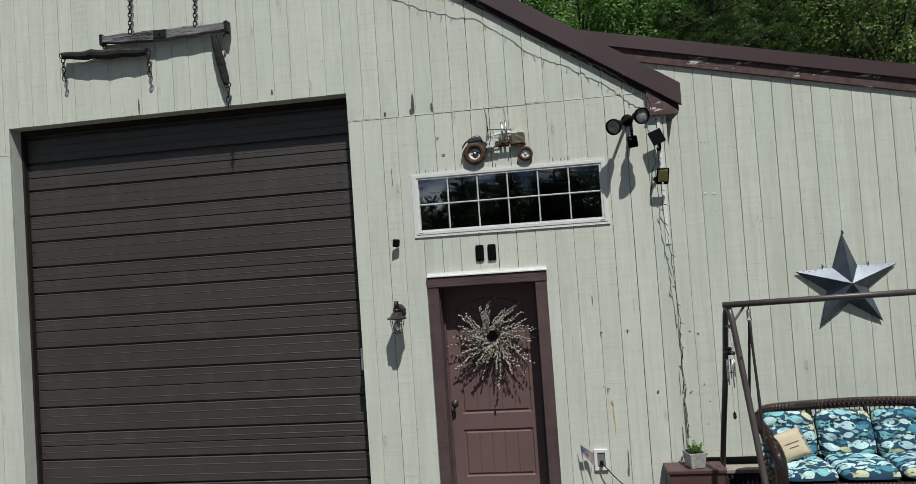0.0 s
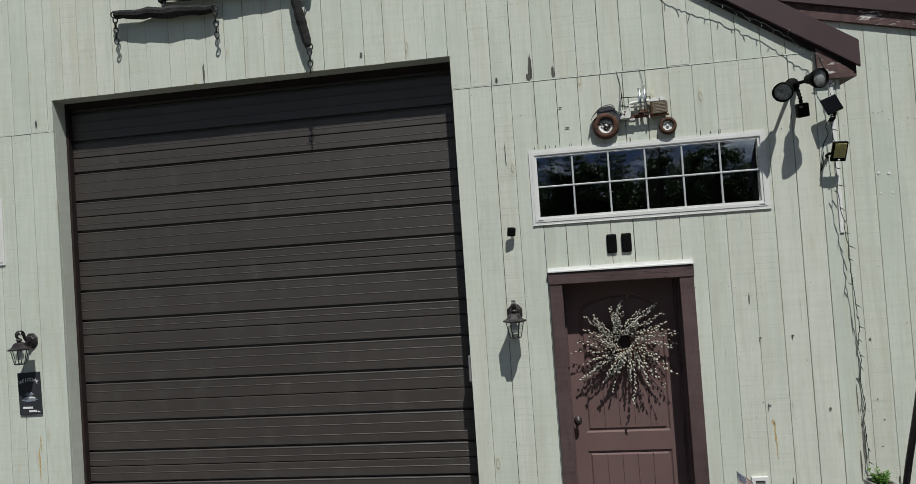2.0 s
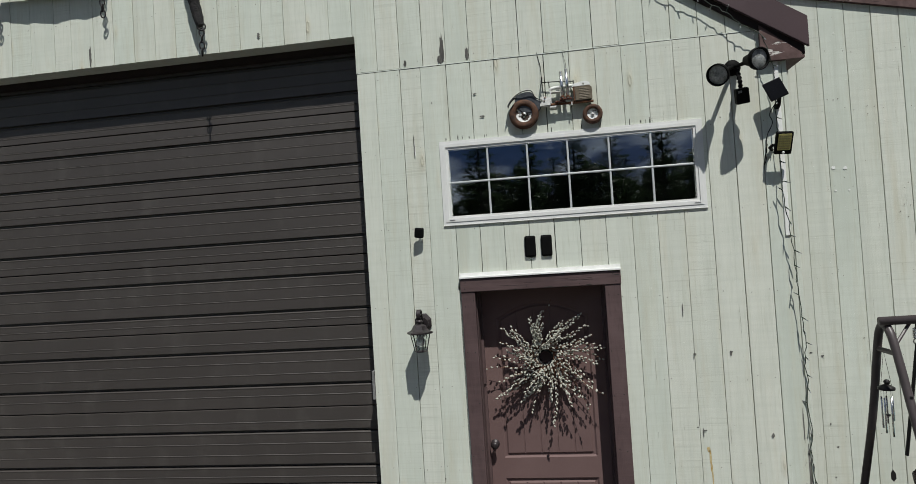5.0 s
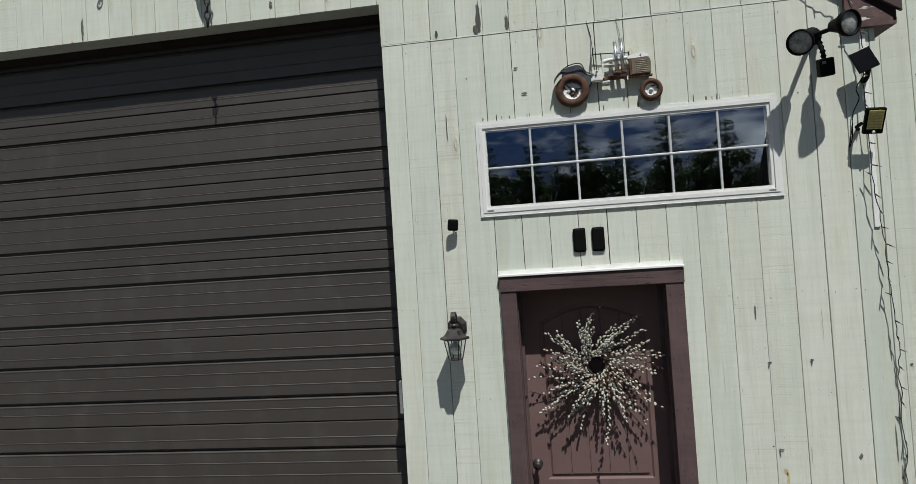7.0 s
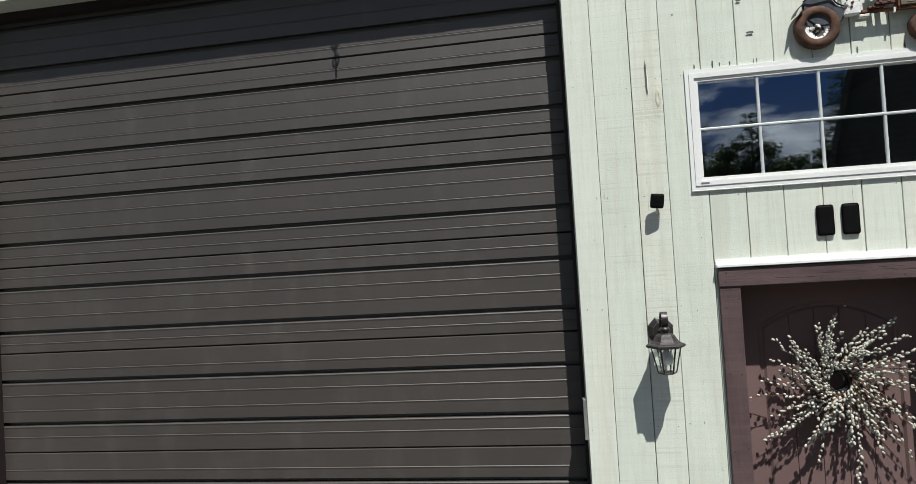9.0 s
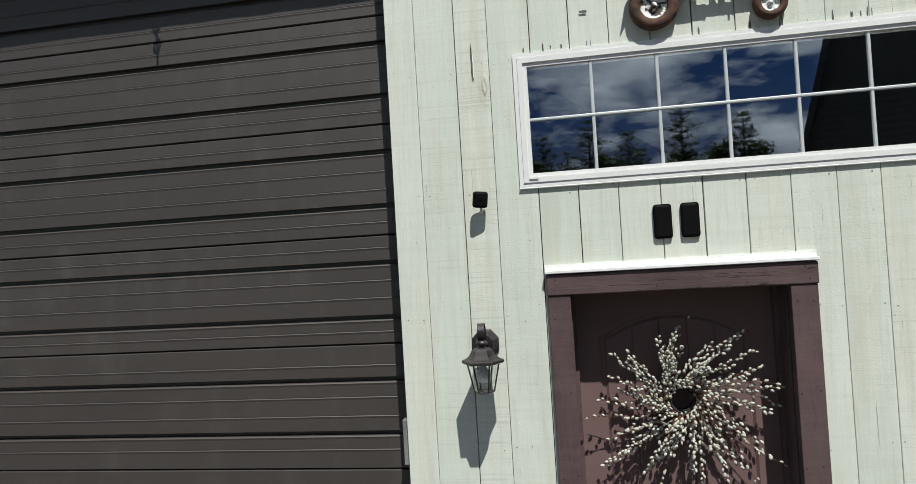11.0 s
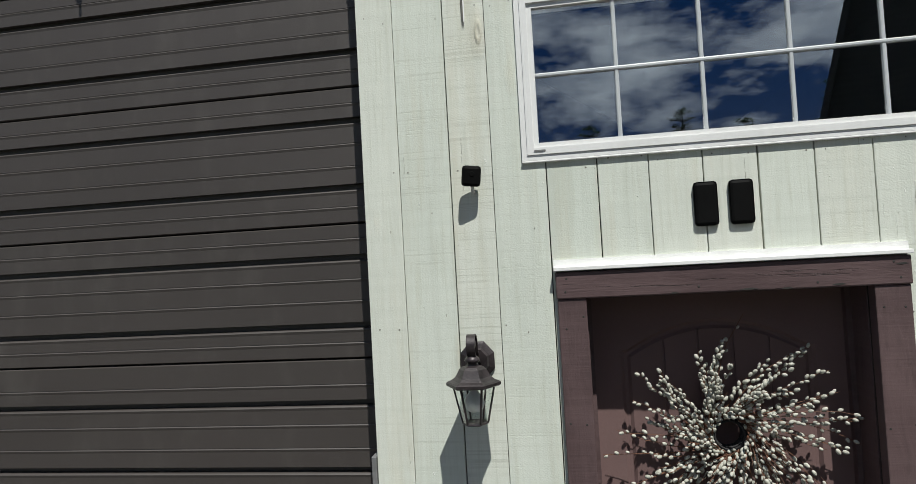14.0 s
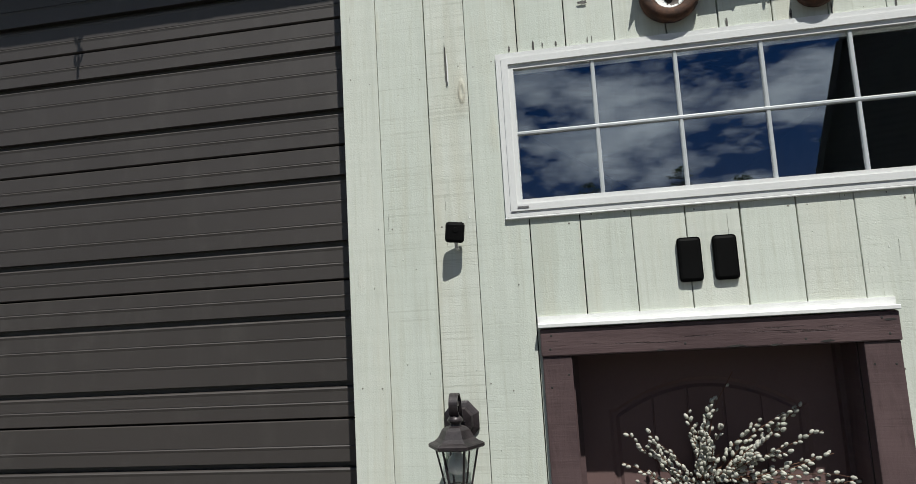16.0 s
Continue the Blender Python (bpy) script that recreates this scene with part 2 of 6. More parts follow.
def flaked_rim(name, level):
    """White paint flaking off dark rusty metal."""
    m = Nodes(name, 0.6, 0, 0.4)
    g = m.noise(26.0, 5, 0.6)
    m.colour(m.mix(m.ramp(g, level, level + 0.03), (0.050, 0.032, 0.024), (0.74, 0.74, 0.72)))
    return m.bump(m.ramp(g, level, level + 0.06), 0.0015).mat


def window_glass(name, ior):
    m = Nodes(name, 0.0, 0, 0.5)
    m.b.inputs["Transmission Weight"].default_value = 1.0
    m.b.inputs["IOR"].default_value = ior
    m.colour((0.93, 0.96, 0.95))
    return m.mat


def garage_skin():
    m = Nodes("dark_brown_embossed_door_steel", 0.55, 0.0, 0.70)
    big = m.noise(0.9, 5, 0.6, m.mapped((0.6, 1, 1.4)))
    dust = m.noise(5.0, 6, 0.65, m.mapped((1, 1, 0.5)))
    fine = m.noise(240.0, 2)
    tone = m.mix(m.ramp(big, 0.3, 0.7), (0.0380, 0.0315, 0.0284), (0.0484, 0.0404, 0.0367))
    tone = m.mix(m.math("MULTIPLY", m.ramp(dust, 0.52, 0.78), 0.30), tone, (0.108, 0.100, 0.088))
    m.colour(tone)
    m.put(m.b.inputs["Roughness"], m.math("ADD", 0.49, m.math("MULTIPLY", dust, 0.12)))
    return m.bump(fine, 0.0004, 0.6).mat


def leaf(name, dark, pale):
    m = Nodes(name, 0.55, 0, 0.35)
    geo = m.n.new("ShaderNodeNewGeometry").outputs["Random Per Island"]
    m.colour(m.mix(geo, dark, pale))
    thin = m.n.new("ShaderNodeBsdfTranslucent")
    m.put(thin.inputs["Color"], m.mix(geo, dark, pale))
    both = m.n.new("ShaderNodeMixShader")
    both.inputs[0].default_value = 0.40
    m.l.new(m.b.outputs[0], both.inputs[1])
    m.l.new(thin.outputs[0], both.inputs[2])
    m.l.new(both.outputs[0], m.n["Material Output"].inputs["Surface"])
    return m.mat


def drive():
    m = Nodes("dark_worn_asphalt_and_rough_grass", 0.9, 0, 0.2)
    c = m.cells(70.0)
    n = m.noise(0.5, 5)
    tone = m.mix(m.ramp(n, 0.35, 0.65), (0.044, 0.040, 0.035), (0.066, 0.060, 0.052))
    tone = m.mix(0.06, tone, c.outputs["Color"])
    place = m.n.new("ShaderNodeSeparateXYZ")
    m.put(place.inputs[0], m.at)
    edge = m.math("ADD", m.math("MULTIPLY", m.noise(0.25, 4), 6.0), m.math("MULTIPLY", place.outputs[1], -1.0))
    behind = m.ramp(place.outputs[1], 10.0, 11.0)
    grass = m.math("MAXIMUM", m.ramp(edge, 19.0, 20.5), behind)
    m.colour(m.mix(grass, tone, (0.060, 0.095, 0.030)))
    return m.bump(c.outputs["Distance"], 0.005).mat


def shingles():
    m = Nodes("dark_asphalt_shingle", 0.9, 0, 0.2)
    w = m.wave(2.1, "Z", 0.4, 2)
    n = m.noise(30.0, 4)
    m.colour(m.mix(m.ramp(m.math("ADD", m.math("MULTIPLY", w, 0.2), n), 0.4, 0.9), (0.045, 0.048, 0.050), (0.095, 0.10, 0.10)))
    return m.bump(w, 0.006).mat


def fish_print():
    m = Nodes("printed_fish_cotton", 0.85, 0, 0.2)
    geo = m.n.new("ShaderNodeNewGeometry").outputs["Random Per Island"]
    r = m.n.new("ShaderNodeValToRGB")
    r.color_ramp.interpolation = "CONSTANT"
    e = r.color_ramp.elements
    e[0].color, e[1].position, e[1].color = (0.22, 0.52, 0.54, 1), 0.20, (0.56, 0.74, 0.70, 1)
    for p, c in ((0.42, (0.06, 0.22, 0.30, 1)), (0.52, (0.58, 0.60, 0.36, 1)), (0.62, (0.30, 0.58, 0.60, 1)), (0.80, (0.50, 0.70, 0.71, 1))):
        e.new(p).color = c
    m.put(r.inputs[0], geo)
    stripes = m.wave(34.0, "DIAGONAL", 6.0, 2)
    spots = m.cells(95.0).outputs["Distance"]
    kind = m.math("FRACT", m.math("MULTIPLY", geo, 5.7))
    ribs = m.math("MULTIPLY", m.ramp(stripes, 0.60, 0.75), m.ramp(kind, 0.30, 0.32))
    dots = m.math("MULTIPLY", m.ramp(spots, 0.42, 0.34), m.ramp(kind, 0.34, 0.32))
    m.colour(m.mix(m.math("MULTIPLY", m.math("MAXIMUM", ribs, dots), 0.50), r.outputs[0], (0.040, 0.135, 0.19)))
    return m.bump(m.noise(700.0, 1), 0.0005).mat


def wicker():
    m = Nodes("dark_brown_resin_wicker", 0.15, 0, 1.0)
    n = m.noise(40.0, 4)
    m.colour(m.mix(n, (0.016, 0.010, 0.009), (0.044, 0.027, 0.023)))
    return m.bump(n, 0.001).mat


M = {
    "siding": siding_paint(),
    "brown": brown_trim_paint("brown_painted_rough_timber", "z"),
    "brownhead": brown_trim_paint("brown_painted_checked_lintel", "x"),
    "peel": peeled_trim(),
    "metal": worn("brown_roof_metal", (0.060, 0.037, 0.040), (0.078, 0.049, 0.053), 0.42, 0.0, 2.0, 90.0, 0.0003, 0.5),
    "white": worn("white_vinyl", (0.66, 0.66, 0.645), (0.74, 0.74, 0.725), 0.4, 0, 4.0, 70.0, 0.0002),
    # White bars greyed in colour to stand in for dimming by the glass.
    "grille": worn("white_grille_dimmed_for_glass", (0.44, 0.46, 0.47), (0.52, 0.54, 0.55), 0.4, 0, 6.0, 70.0, 0.0002),
    "cap": worn("white_metal_flashing", (0.70, 0.70, 0.68), (0.82, 0.82, 0.80), 0.45, 0, 12.0, 80.0, 0.0004),
    "garage": garage_skin(),
    "door": worn("mauve_brown_door_paint", (0.138, 0.088, 0.085), (0.162, 0.106, 0.101), 0.60, 0, 3.0, 120.0, 0.0003, 0.15),
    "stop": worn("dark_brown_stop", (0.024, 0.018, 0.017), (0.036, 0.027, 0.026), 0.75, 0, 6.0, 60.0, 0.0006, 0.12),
    "dark": worn("unlit_interior", (0.10, 0.095, 0.09), (0.14, 0.13, 0.12), 0.9),
    "backing": worn("dark_sheathing", (0.025, 0.024, 0.022), (0.045, 0.042, 0.038), 0.95),
    "glass": window_glass("window_glass", 2.45),
    "thin": window_glass("thin_lamp_glass", 1.40),
    "iron": worn("blackened_iron", (0.010, 0.010, 0.010), (0.030, 0.027, 0.026), 0.5, 0.3, 30.0, 200.0, 0.001),
    "black": worn("black_plastic", (0.003, 0.003, 0.003), (0.006, 0.006, 0.006), 0.62, 0, 8.0, 200.0, 0.0002, 0.07),
    "solarcell": worn("black_solar_cell", (0.004, 0.004, 0.005), (0.008, 0.008, 0.010), 0.22, 0, 8.0, 200.0, 0.0001, 0.12),
    "bronze": worn("oiled_bronze", (0.014, 0.011, 0.012), (0.050, 0.040, 0.042), 0.40, 0.25, 24.0, 160.0, 0.0006, 0.5),
    "chrome": worn("chrome", (0.62, 0.62, 0.62), (0.75, 0.75, 0.75), 0.22, 1.0, 20.0, 150.0, 0.0003),
    "rust": rust("rusted_iron"),
    "tyre": rust("rust_brown_tyre", (0.030, 0.016, 0.011), (0.115, 0.050, 0.026), 0.8, 0.0),
    "rimpaint": flaked_rim("flaking_white_rim_paint", 0.45),
    "oldpaint": worn("chipped_white_paint", (0.46, 0.45, 0.42), (0.80, 0.80, 0.78), 0.6, 0.0, 26.0, 120.0, 0.001),
    "redpaint": worn("rust_red_paint", (0.050, 0.016, 0.011), (0.135, 0.040, 0.024), 0.6, 0.0, 30.0, 150.0, 0.001),
    "chipped": flaked_rim("white_paint_flaked_to_black", 0.42),
    "fender": worn("faded_blue_black_tin", (0.030, 0.034, 0.042), (0.085, 0.090, 0.10), 0.5, 0.3, 18.0, 120.0, 0.001),
    "tin": worn("tarnished_tin", (0.105, 0.082, 0.056), (0.20, 0.165, 0.120), 0.5, 0.15, 22.0, 160.0, 0.001),
    "starmetal": worn("slate_blue_galvanised_steel", (0.060, 0.074, 0.096), (0.105, 0.124, 0.150), 0.33, 0.45, 9.0, 120.0, 0.0006, 0.5),
    "greywood": weathered_wood("silvered_old_oak", (0.020, 0.019, 0.020), (0.33, 0.32, 0.335), 0.85, (1.0, 20, 20)),
    "blackwood": weathered_wood("blackened_old_wood", (0.004, 0.004, 0.004), (0.052, 0.049, 0.050), 0.85, (2.5, 22, 22)),
    "swing": worn("brown_powder_coated_tube", (0.046, 0.036, 0.037), (0.070, 0.056, 0.057), 0.42, 0.0, 8.0, 150.0, 0.0003, 0.5),
    "wicker": wicker(),
    "navy": worn("navy_cotton", (0.018, 0.050, 0.095), (0.028, 0.070, 0.122), 0.9, 0, 12.0, 500.0, 0.0006, 0.2),
    "fish": fish_print(),
    "burlap": worn("tan_burlap", (0.44, 0.375, 0.26), (0.55, 0.48, 0.355), 0.95, 0, 10.0, 420.0, 0.0012, 0.1),
    "strap": worn("black_webbing", (0.014, 0.013, 0.013), (0.03, 0.028, 0.027), 0.8),
    "chest": worn("brown_painted_chest", (0.072, 0.038, 0.037), (0.105, 0.058, 0.055), 0.5, 0, 5.0, 90.0, 0.0006),
    "concrete": worn("grey_cast_planter", (0.27, 0.265, 0.255), (0.50, 0.49, 0.47), 0.8, 0, 26.0, 150.0, 0.003),
    "soil": worn("potting_soil", (0.02, 0.014, 0.010), (0.05, 0.035, 0.025), 0.95),
    "herb": leaf("fresh_green_leaf", (0.06, 0.16, 0.025), (0.16, 0.30, 0.06)),
    "leaf": leaf("maple_leaf", (0.044, 0.122, 0.020), (0.138, 0.275, 0.052)),
    "leafdark": leaf("dark_oak_leaf", (0.036, 0.078, 0.018), (0.17, 0.25, 0.062)),
    "needle": leaf("pine_needle", (0.026, 0.060, 0.018), (0.095, 0.155, 0.045)),
    # Foliage for trees seen from their unlit side: shade is in the colour.
    "shadeleaf": leaf("foliage_with_shade_in_colour", (0.014, 0.036, 0.012), (0.045, 0.080, 0.026)),
    "bark": weathered_wood("grey_bark", (0.022, 0.019, 0.016), (0.070, 0.060, 0.050), 0.95),
    "drive": drive(),
    "shingle": shingles(),
    "chalk": worn("chalk_white_paint", (0.66, 0.67, 0.68), (0.78, 0.78, 0.78), 0.9),
    "slate": worn("black_slate", (0.016, 0.018, 0.022), (0.035, 0.038, 0.045), 0.7, 0, 7.0, 80.0, 0.0006),
    "bluegrey": worn("blue_grey_brushwork", (0.10, 0.14, 0.19), (0.30, 0.34, 0.38), 0.8, 0, 30.0),
    "stick": worn("reddish_willow_twig", (0.060, 0.026, 0.015), (0.17, 0.074, 0.040), 0.7, 0, 40.0),
    "catkin": worn("silver_grey_catkin", (0.25, 0.25, 0.21), (0.58, 0.57, 0.50), 0.95, 0, 75.0, 500.0, 0.001, 0.1),
    "lens": worn("frosted_lamp_lens", (0.10, 0.105, 0.105), (0.42, 0.43, 0.42), 0.12, 0.0, 30.0, 90.0, 0.003),
    "reflector": worn("dull_reflector", (0.30, 0.30, 0.29), (0.52, 0.52, 0.50), 0.25, 0.8, 20.0, 90.0, 0.002),
    "led": worn("yellow_led_panel", (0.42, 0.36, 0.12), (0.56, 0.49, 0.20), 0.45, 0, 60.0),
    "ledrow": worn("pale_led_row", (0.26, 0.23, 0.10), (0.36, 0.32, 0.16), 0.5),
    "bulb": worn("white_bulb", (0.80, 0.80, 0.78), (0.86, 0.86, 0.84), 0.35),
    "wire": worn("dark_green_wire", (0.010, 0.020, 0.013), (0.022, 0.034, 0.024), 0.6),
    "bulbclear": worn("small_clear_bulb", (0.18, 0.19, 0.19), (0.36, 0.37, 0.37), 0.15),
    "flagred": worn("faded_red_cloth", (0.17, 0.036, 0.040), (0.22, 0.055, 0.055), 0.9),
    "flagwhite": worn("off_white_cloth", (0.62, 0.60, 0.56), (0.70, 0.68, 0.64), 0.9),
    "flagblue": worn("navy_cloth", (0.018, 0.040, 0.11), (0.028, 0.055, 0.14), 0.9),
    "outletgrey": worn("grey_outlet", (0.14, 0.14, 0.14), (0.22, 0.22, 0.22), 0.5),
    "barewood": weathered_wood("bare_grey_wood", (0.060, 0.058, 0.055), (0.19, 0.182, 0.168), 0.9),
    "ruststain": worn("rust_run", (0.42, 0.27, 0.075), (0.58, 0.50, 0.30), 0.9, 0, 30.0),
    "flash": worn("pale_sage_flashing", (0.60, 0.64, 0.58), (0.70, 0.72, 0.67), 0.5, 0, 9.0, 90.0),
    "nail": worn("rusted_nail_head", (0.12, 0.105, 0.09), (0.26, 0.24, 0.21), 0.7, 0.2, 40.0),
    "paleledge": worn("weathered_ledge", (0.22, 0.20, 0.17), (0.34, 0.31, 0.27), 0.85),
}


# ---- shapes ----
def part(name, bm, material, parent=None, label="", smooth=False, kind=""):
    """Links a bmesh as one mesh object, under a thing if one is given."""
    me = bpy.data.meshes.new(name)
    bm.normal_update()
    bm.to_mesh(me)
    bm.free()
    me.materials.append(M[material])
    if smooth:
        me.polygons.foreach_set("use_smooth", [True] * len(me.polygons))
    ob = new(name, me)
    ob.parent = parent
    return tagged(ob, label, kind=kind)


def thing(name, at, label, category, group="", turn=0.0, kind=""):
    ob = new(name)
    ob.empty_display_size = 0.05
    ob.matrix_basis = pose(*at, 0, 0, turn)
    return tagged(ob, label, category, group, kind)


def box(bm, x0, x1, y0, y1, z0, z1, m=None, bevel=0.0):
    vs = [bm.verts.new(Vector(p) if m is None else m @ Vector(p)) for p in
          ((x0, y0, z0), (x1, y0, z0), (x1, y1, z0), (x0, y1, z0), (x0, y0, z1), (x1, y0, z1), (x1, y1, z1), (x0, y1, z1))]
    fs = [bm.faces.new([vs[i] for i in q]) for q in ((0, 3, 2, 1), (4, 5, 6, 7), (0, 1, 5, 4), (1, 2, 6, 5), (2, 3, 7, 6), (3, 0, 4, 7))]
    if bevel:
        bmesh.ops.bevel(bm, geom=list({e for f in fs for e in f.edges}), offset=bevel, segments=2, affect="EDGES", profile=0.5)
    return bm


def cube(*a, **k):
    return box(bmesh.new(), *a, **k)


def tube(bm, pts, r, n=8, cap=True, wobble=None):
    """A round bar along points; r is one radius or one for each point."""
    pts = [Vector(p) for p in pts]
    rings, up = [], None
    for i, p in enumerate(pts):
        d = (pts[min(i + 1, len(pts) - 1)] - pts[max(i - 1, 0)]).normalized()
        if up is None:
            up = d.orthogonal().normalized()
        up = (up - d * up.dot(d)).normalized()
        side = d.cross(up)
        rr = r[i] if isinstance(r, (list, tuple)) else r
        ring = []
        for k in range(n):
            a = 2 * math.pi * k / n
            q = rr * (wobble(i, k) if wobble else 1.0)
            ring.append(bm.verts.new(p + up * (math.cos(a) * q) + side * (math.sin(a) * q)))
        rings.append(ring)
    for a, b in zip(rings, rings[1:]):
        for k in range(n):
            bm.faces.new((a[k], a[(k + 1) % n], b[(k + 1) % n], b[k]))
    if cap:
        bm.faces.new(rings[0][::-1]), bm.faces.new(rings[-1])
    return bm


def turned(bm, profile, n=16, m=None, cap=True):
    """A solid turned round the local z axis from (radius, z) rows."""
    rings = []
    for r, z in profile:
        rings.append([bm.verts.new((m or Matrix()) @ Vector((r * math.cos(2 * math.pi * k / n), r * math.sin(2 * math.pi * k / n), z))) for k in range(n)])
    for a, b in zip(rings, rings[1:]):
        for k in range(n):
            bm.faces.new((a[k], a[(k + 1) % n], b[(k + 1) % n], b[k]))
    if cap:
        bm.faces.new(rings[0][::-1]), bm.faces.new(rings[-1])
    return bm


def slab(bm, outline, y0, y1):
    """A plate from an outline of (x, z), between two depths."""
    a = [bm.verts.new((x, y0, z)) for x, z in outline]
    b = [bm.verts.new((x, y1, z)) for x, z in outline]
    bm.faces.new(a), bm.faces.new(b[::-1])
    for i in range(len(a)):
        j = (i + 1) % len(a)
        bm.faces.new((a[j], a[i], b[i], b[j]))
    bmesh.ops.recalc_face_normals(bm, faces=bm.faces)
    return bm


def ring(bm, centre, r, thick, m=None, n=14, k=6, stretch=1.0):
    """A link or hoop: a torus in the local xz plane."""
    c = Vector(centre)
    rows = []
    for i in range(n):
        a = 2 * math.pi * i / n
        o = Vector((math.cos(a) * r, 0, math.sin(a) * r * stretch))
        d = Vector((math.cos(a), 0, math.sin(a)))
        row = []
        for j in range(k):
            b = 2 * math.pi * j / k
            p = o + d * (math.cos(b) * thick) + Vector((0, math.sin(b) * thick, 0))
            row.append(bm.verts.new(c + (m @ p if m is not None else p)))
        rows.append(row)
    for i in range(n):
        a, b = rows[i], rows[(i + 1) % n]
        for j in range(k):
            bm.faces.new((a[j], b[j], b[(j + 1) % k], a[(j + 1) % k]))
    return bm


def chain(bm, top, bottom, link=0.05, thick=0.005):
    top, bottom = Vector(top), Vector(bottom)
    d = bottom - top
    count = max(2, int(d.length / (link * 0.74)))
    q = Vector((0, 0, -1)).rotation_difference(d.normalized()).to_matrix()
    for i in range(count):
        m = q @ Matrix.Rotation(radians(20 + 90 * (i % 2)), 3, "Z")
        ring(bm, top + d * ((i + 0.5) / count), link * 0.30, thick, m, 12, 5, 1.75)
    return bm


def smoothed(pts, n=6):
    """Points on a smooth curve through the given ones."""
    p = [Vector(q) for q in pts]
    out = []
    for i in range(len(p) - 1):
        a, b, c, d = p[max(i - 1, 0)], p[i], p[i + 1], p[min(i + 2, len(p) - 1)]
        for k in range(n):
            t = k / n
            out.append(0.5 * (2 * b + (c - a) * t + (2 * a - 5 * b + 4 * c - d) * t * t + (3 * b - a - 3 * c + d) * t ** 3))
    return out + [p[-1]]


# ---- the building ----
RIDGE_X, EAVE_X, EAVE_Z, PITCH = -3.64, 1.375, 3.511, 0.6636
LEFT_X, RIGHT_X = -8.52, 1.24
SEAM_Z = 3.722
GX0, GX1, GZ = -5.49, -1.788, 4.005
WX0, WX1, WZ0, WZ1 = -1.19, 0.66, 2.535, 3.148
LWX0, LWX1 = -7.90, -6.05
DX0, DX1, DZ = -0.995, -0.072, 2.035
WING_Y, WING_X1 = 0.30, 5.60


def rake(x):
    """Height of the underside of the main roof's edge."""
    return EAVE_Z + PITCH * (EAVE_X - x if x > RIDGE_X else x - (2 * RIDGE_X - EAVE_X))


def wing_rake(x):
    """Height of the underside of the wing roof's edge."""
    return 4.095 - 0.2246 * (x - 1.063)


def split(x0, x1, z0, z1, holes):
    """The rectangles that are left of one when holes are cut from it."""
    xs = sorted({x0, x1, *[h[0] for h in holes if x0 < h[0] < x1], *[h[1] for h in holes if x0 < h[1] < x1]})
    zs = sorted({z0, z1, *[h[2] for h in holes if z0 < h[2] < z1], *[h[3] for h in holes if z0 < h[3] < z1]})
    out = []
    for a, b in zip(xs, xs[1:]):
        run = None
        for c, d in zip(zs, zs[1:]):
            cut = any(h[0] < (a + b) / 2 < h[1] and h[2] < (c + d) / 2 < h[3] for h in holes)
            if cut:
                if run:
                    out.append(run)
                run = None
            else:
                run = (a, b, run[2], d) if run else (a, b, c, d)
        if run:
            out.append(run)
    return out


HOLES = [(GX0 - 0.021, GX1 + 0.021, -0.2, GZ), (WX0 + 0.03, WX1 - 0.03, WZ0 + 0.03, WZ1 - 0.03), (LWX0 + 0.03, LWX1 - 0.03, WZ0 + 0.03, WZ1 - 0.03), (DX0, DX1, -0.2, DZ)]

bm = bmesh.new()
for a, b, c, d in split(LEFT_X, RIGHT_X, -0.05, 3.62, HOLES):
    box(bm, a, b, 0.022, 0.15, c, d)
for out in ([(LEFT_X, 3.62), (GX0 - 0.021, 3.62), (GX0 - 0.021, rake(GX0 - 0.021) + 0.07), (LEFT_X + 0.1, 3.70)], [(GX1 + 0.021, 3.62), (RIGHT_X, 3.62), (RIGHT_X - 0.05, rake(RIGHT_X) + 0.10), (GX1 + 0.021, rake(GX1 + 0.021) + 0.07)],
            [(GX0 - 0.021, GZ + 0.021), (GX1 + 0.021, GZ + 0.021), (GX1 + 0.021, rake(GX1 + 0.021) + 0.07), (RIDGE_X, rake(RIDGE_X) + 0.07), (GX0 - 0.021, rake(GX0 - 0.021) + 0.07)]):
    slab(bm, out, 0.022, 0.15)
wall_front = tagged(part("wall_front", bm, "backing"), "pale sage green vertical board wall of a gabled garage", kind="structure")

bm = slab(bmesh.new(), [(1.25, -0.05), (WING_X1, -0.05), (WING_X1, wing_rake(WING_X1) + 0.02), (0.86, wing_rake(0.86) + 0.02), (0.86, 3.75), (1.25, 3.75)], WING_Y + 0.022, WING_Y + 0.15)
wall_wing = tagged(part("wall_wing", bm, "backing"), "pale sage green vertical board wall of the lower wing", kind="structure")

bm = bmesh.new()
box(bm, LEFT_X, LEFT_X + 0.15, 0.15, 9.0, -0.05, 3.70)
box(bm, LEFT_X, RIGHT_X, 9.0, 9.15, -0.05, 3.55)
box(bm, RIGHT_X - 0.13, RIGHT_X, 0.15, 9.0, -0.05, 3.70)
slab(bm, [(LEFT_X, 3.55), (RIGHT_X, 3.55), (RIGHT_X, 3.67), (RIDGE_X, rake(RIDGE_X) + 0.09), (LEFT_X, 3.67)], 9.0, 9.15)
tagged(part("wall_garage_rear", bm, "dark"), "plain rear and side walls of the garage", kind="structure")
bm = bmesh.new()
box(bm, WING_X1 - 0.15, WING_X1, WING_Y + 0.15, 8.0, -0.05, 3.05)
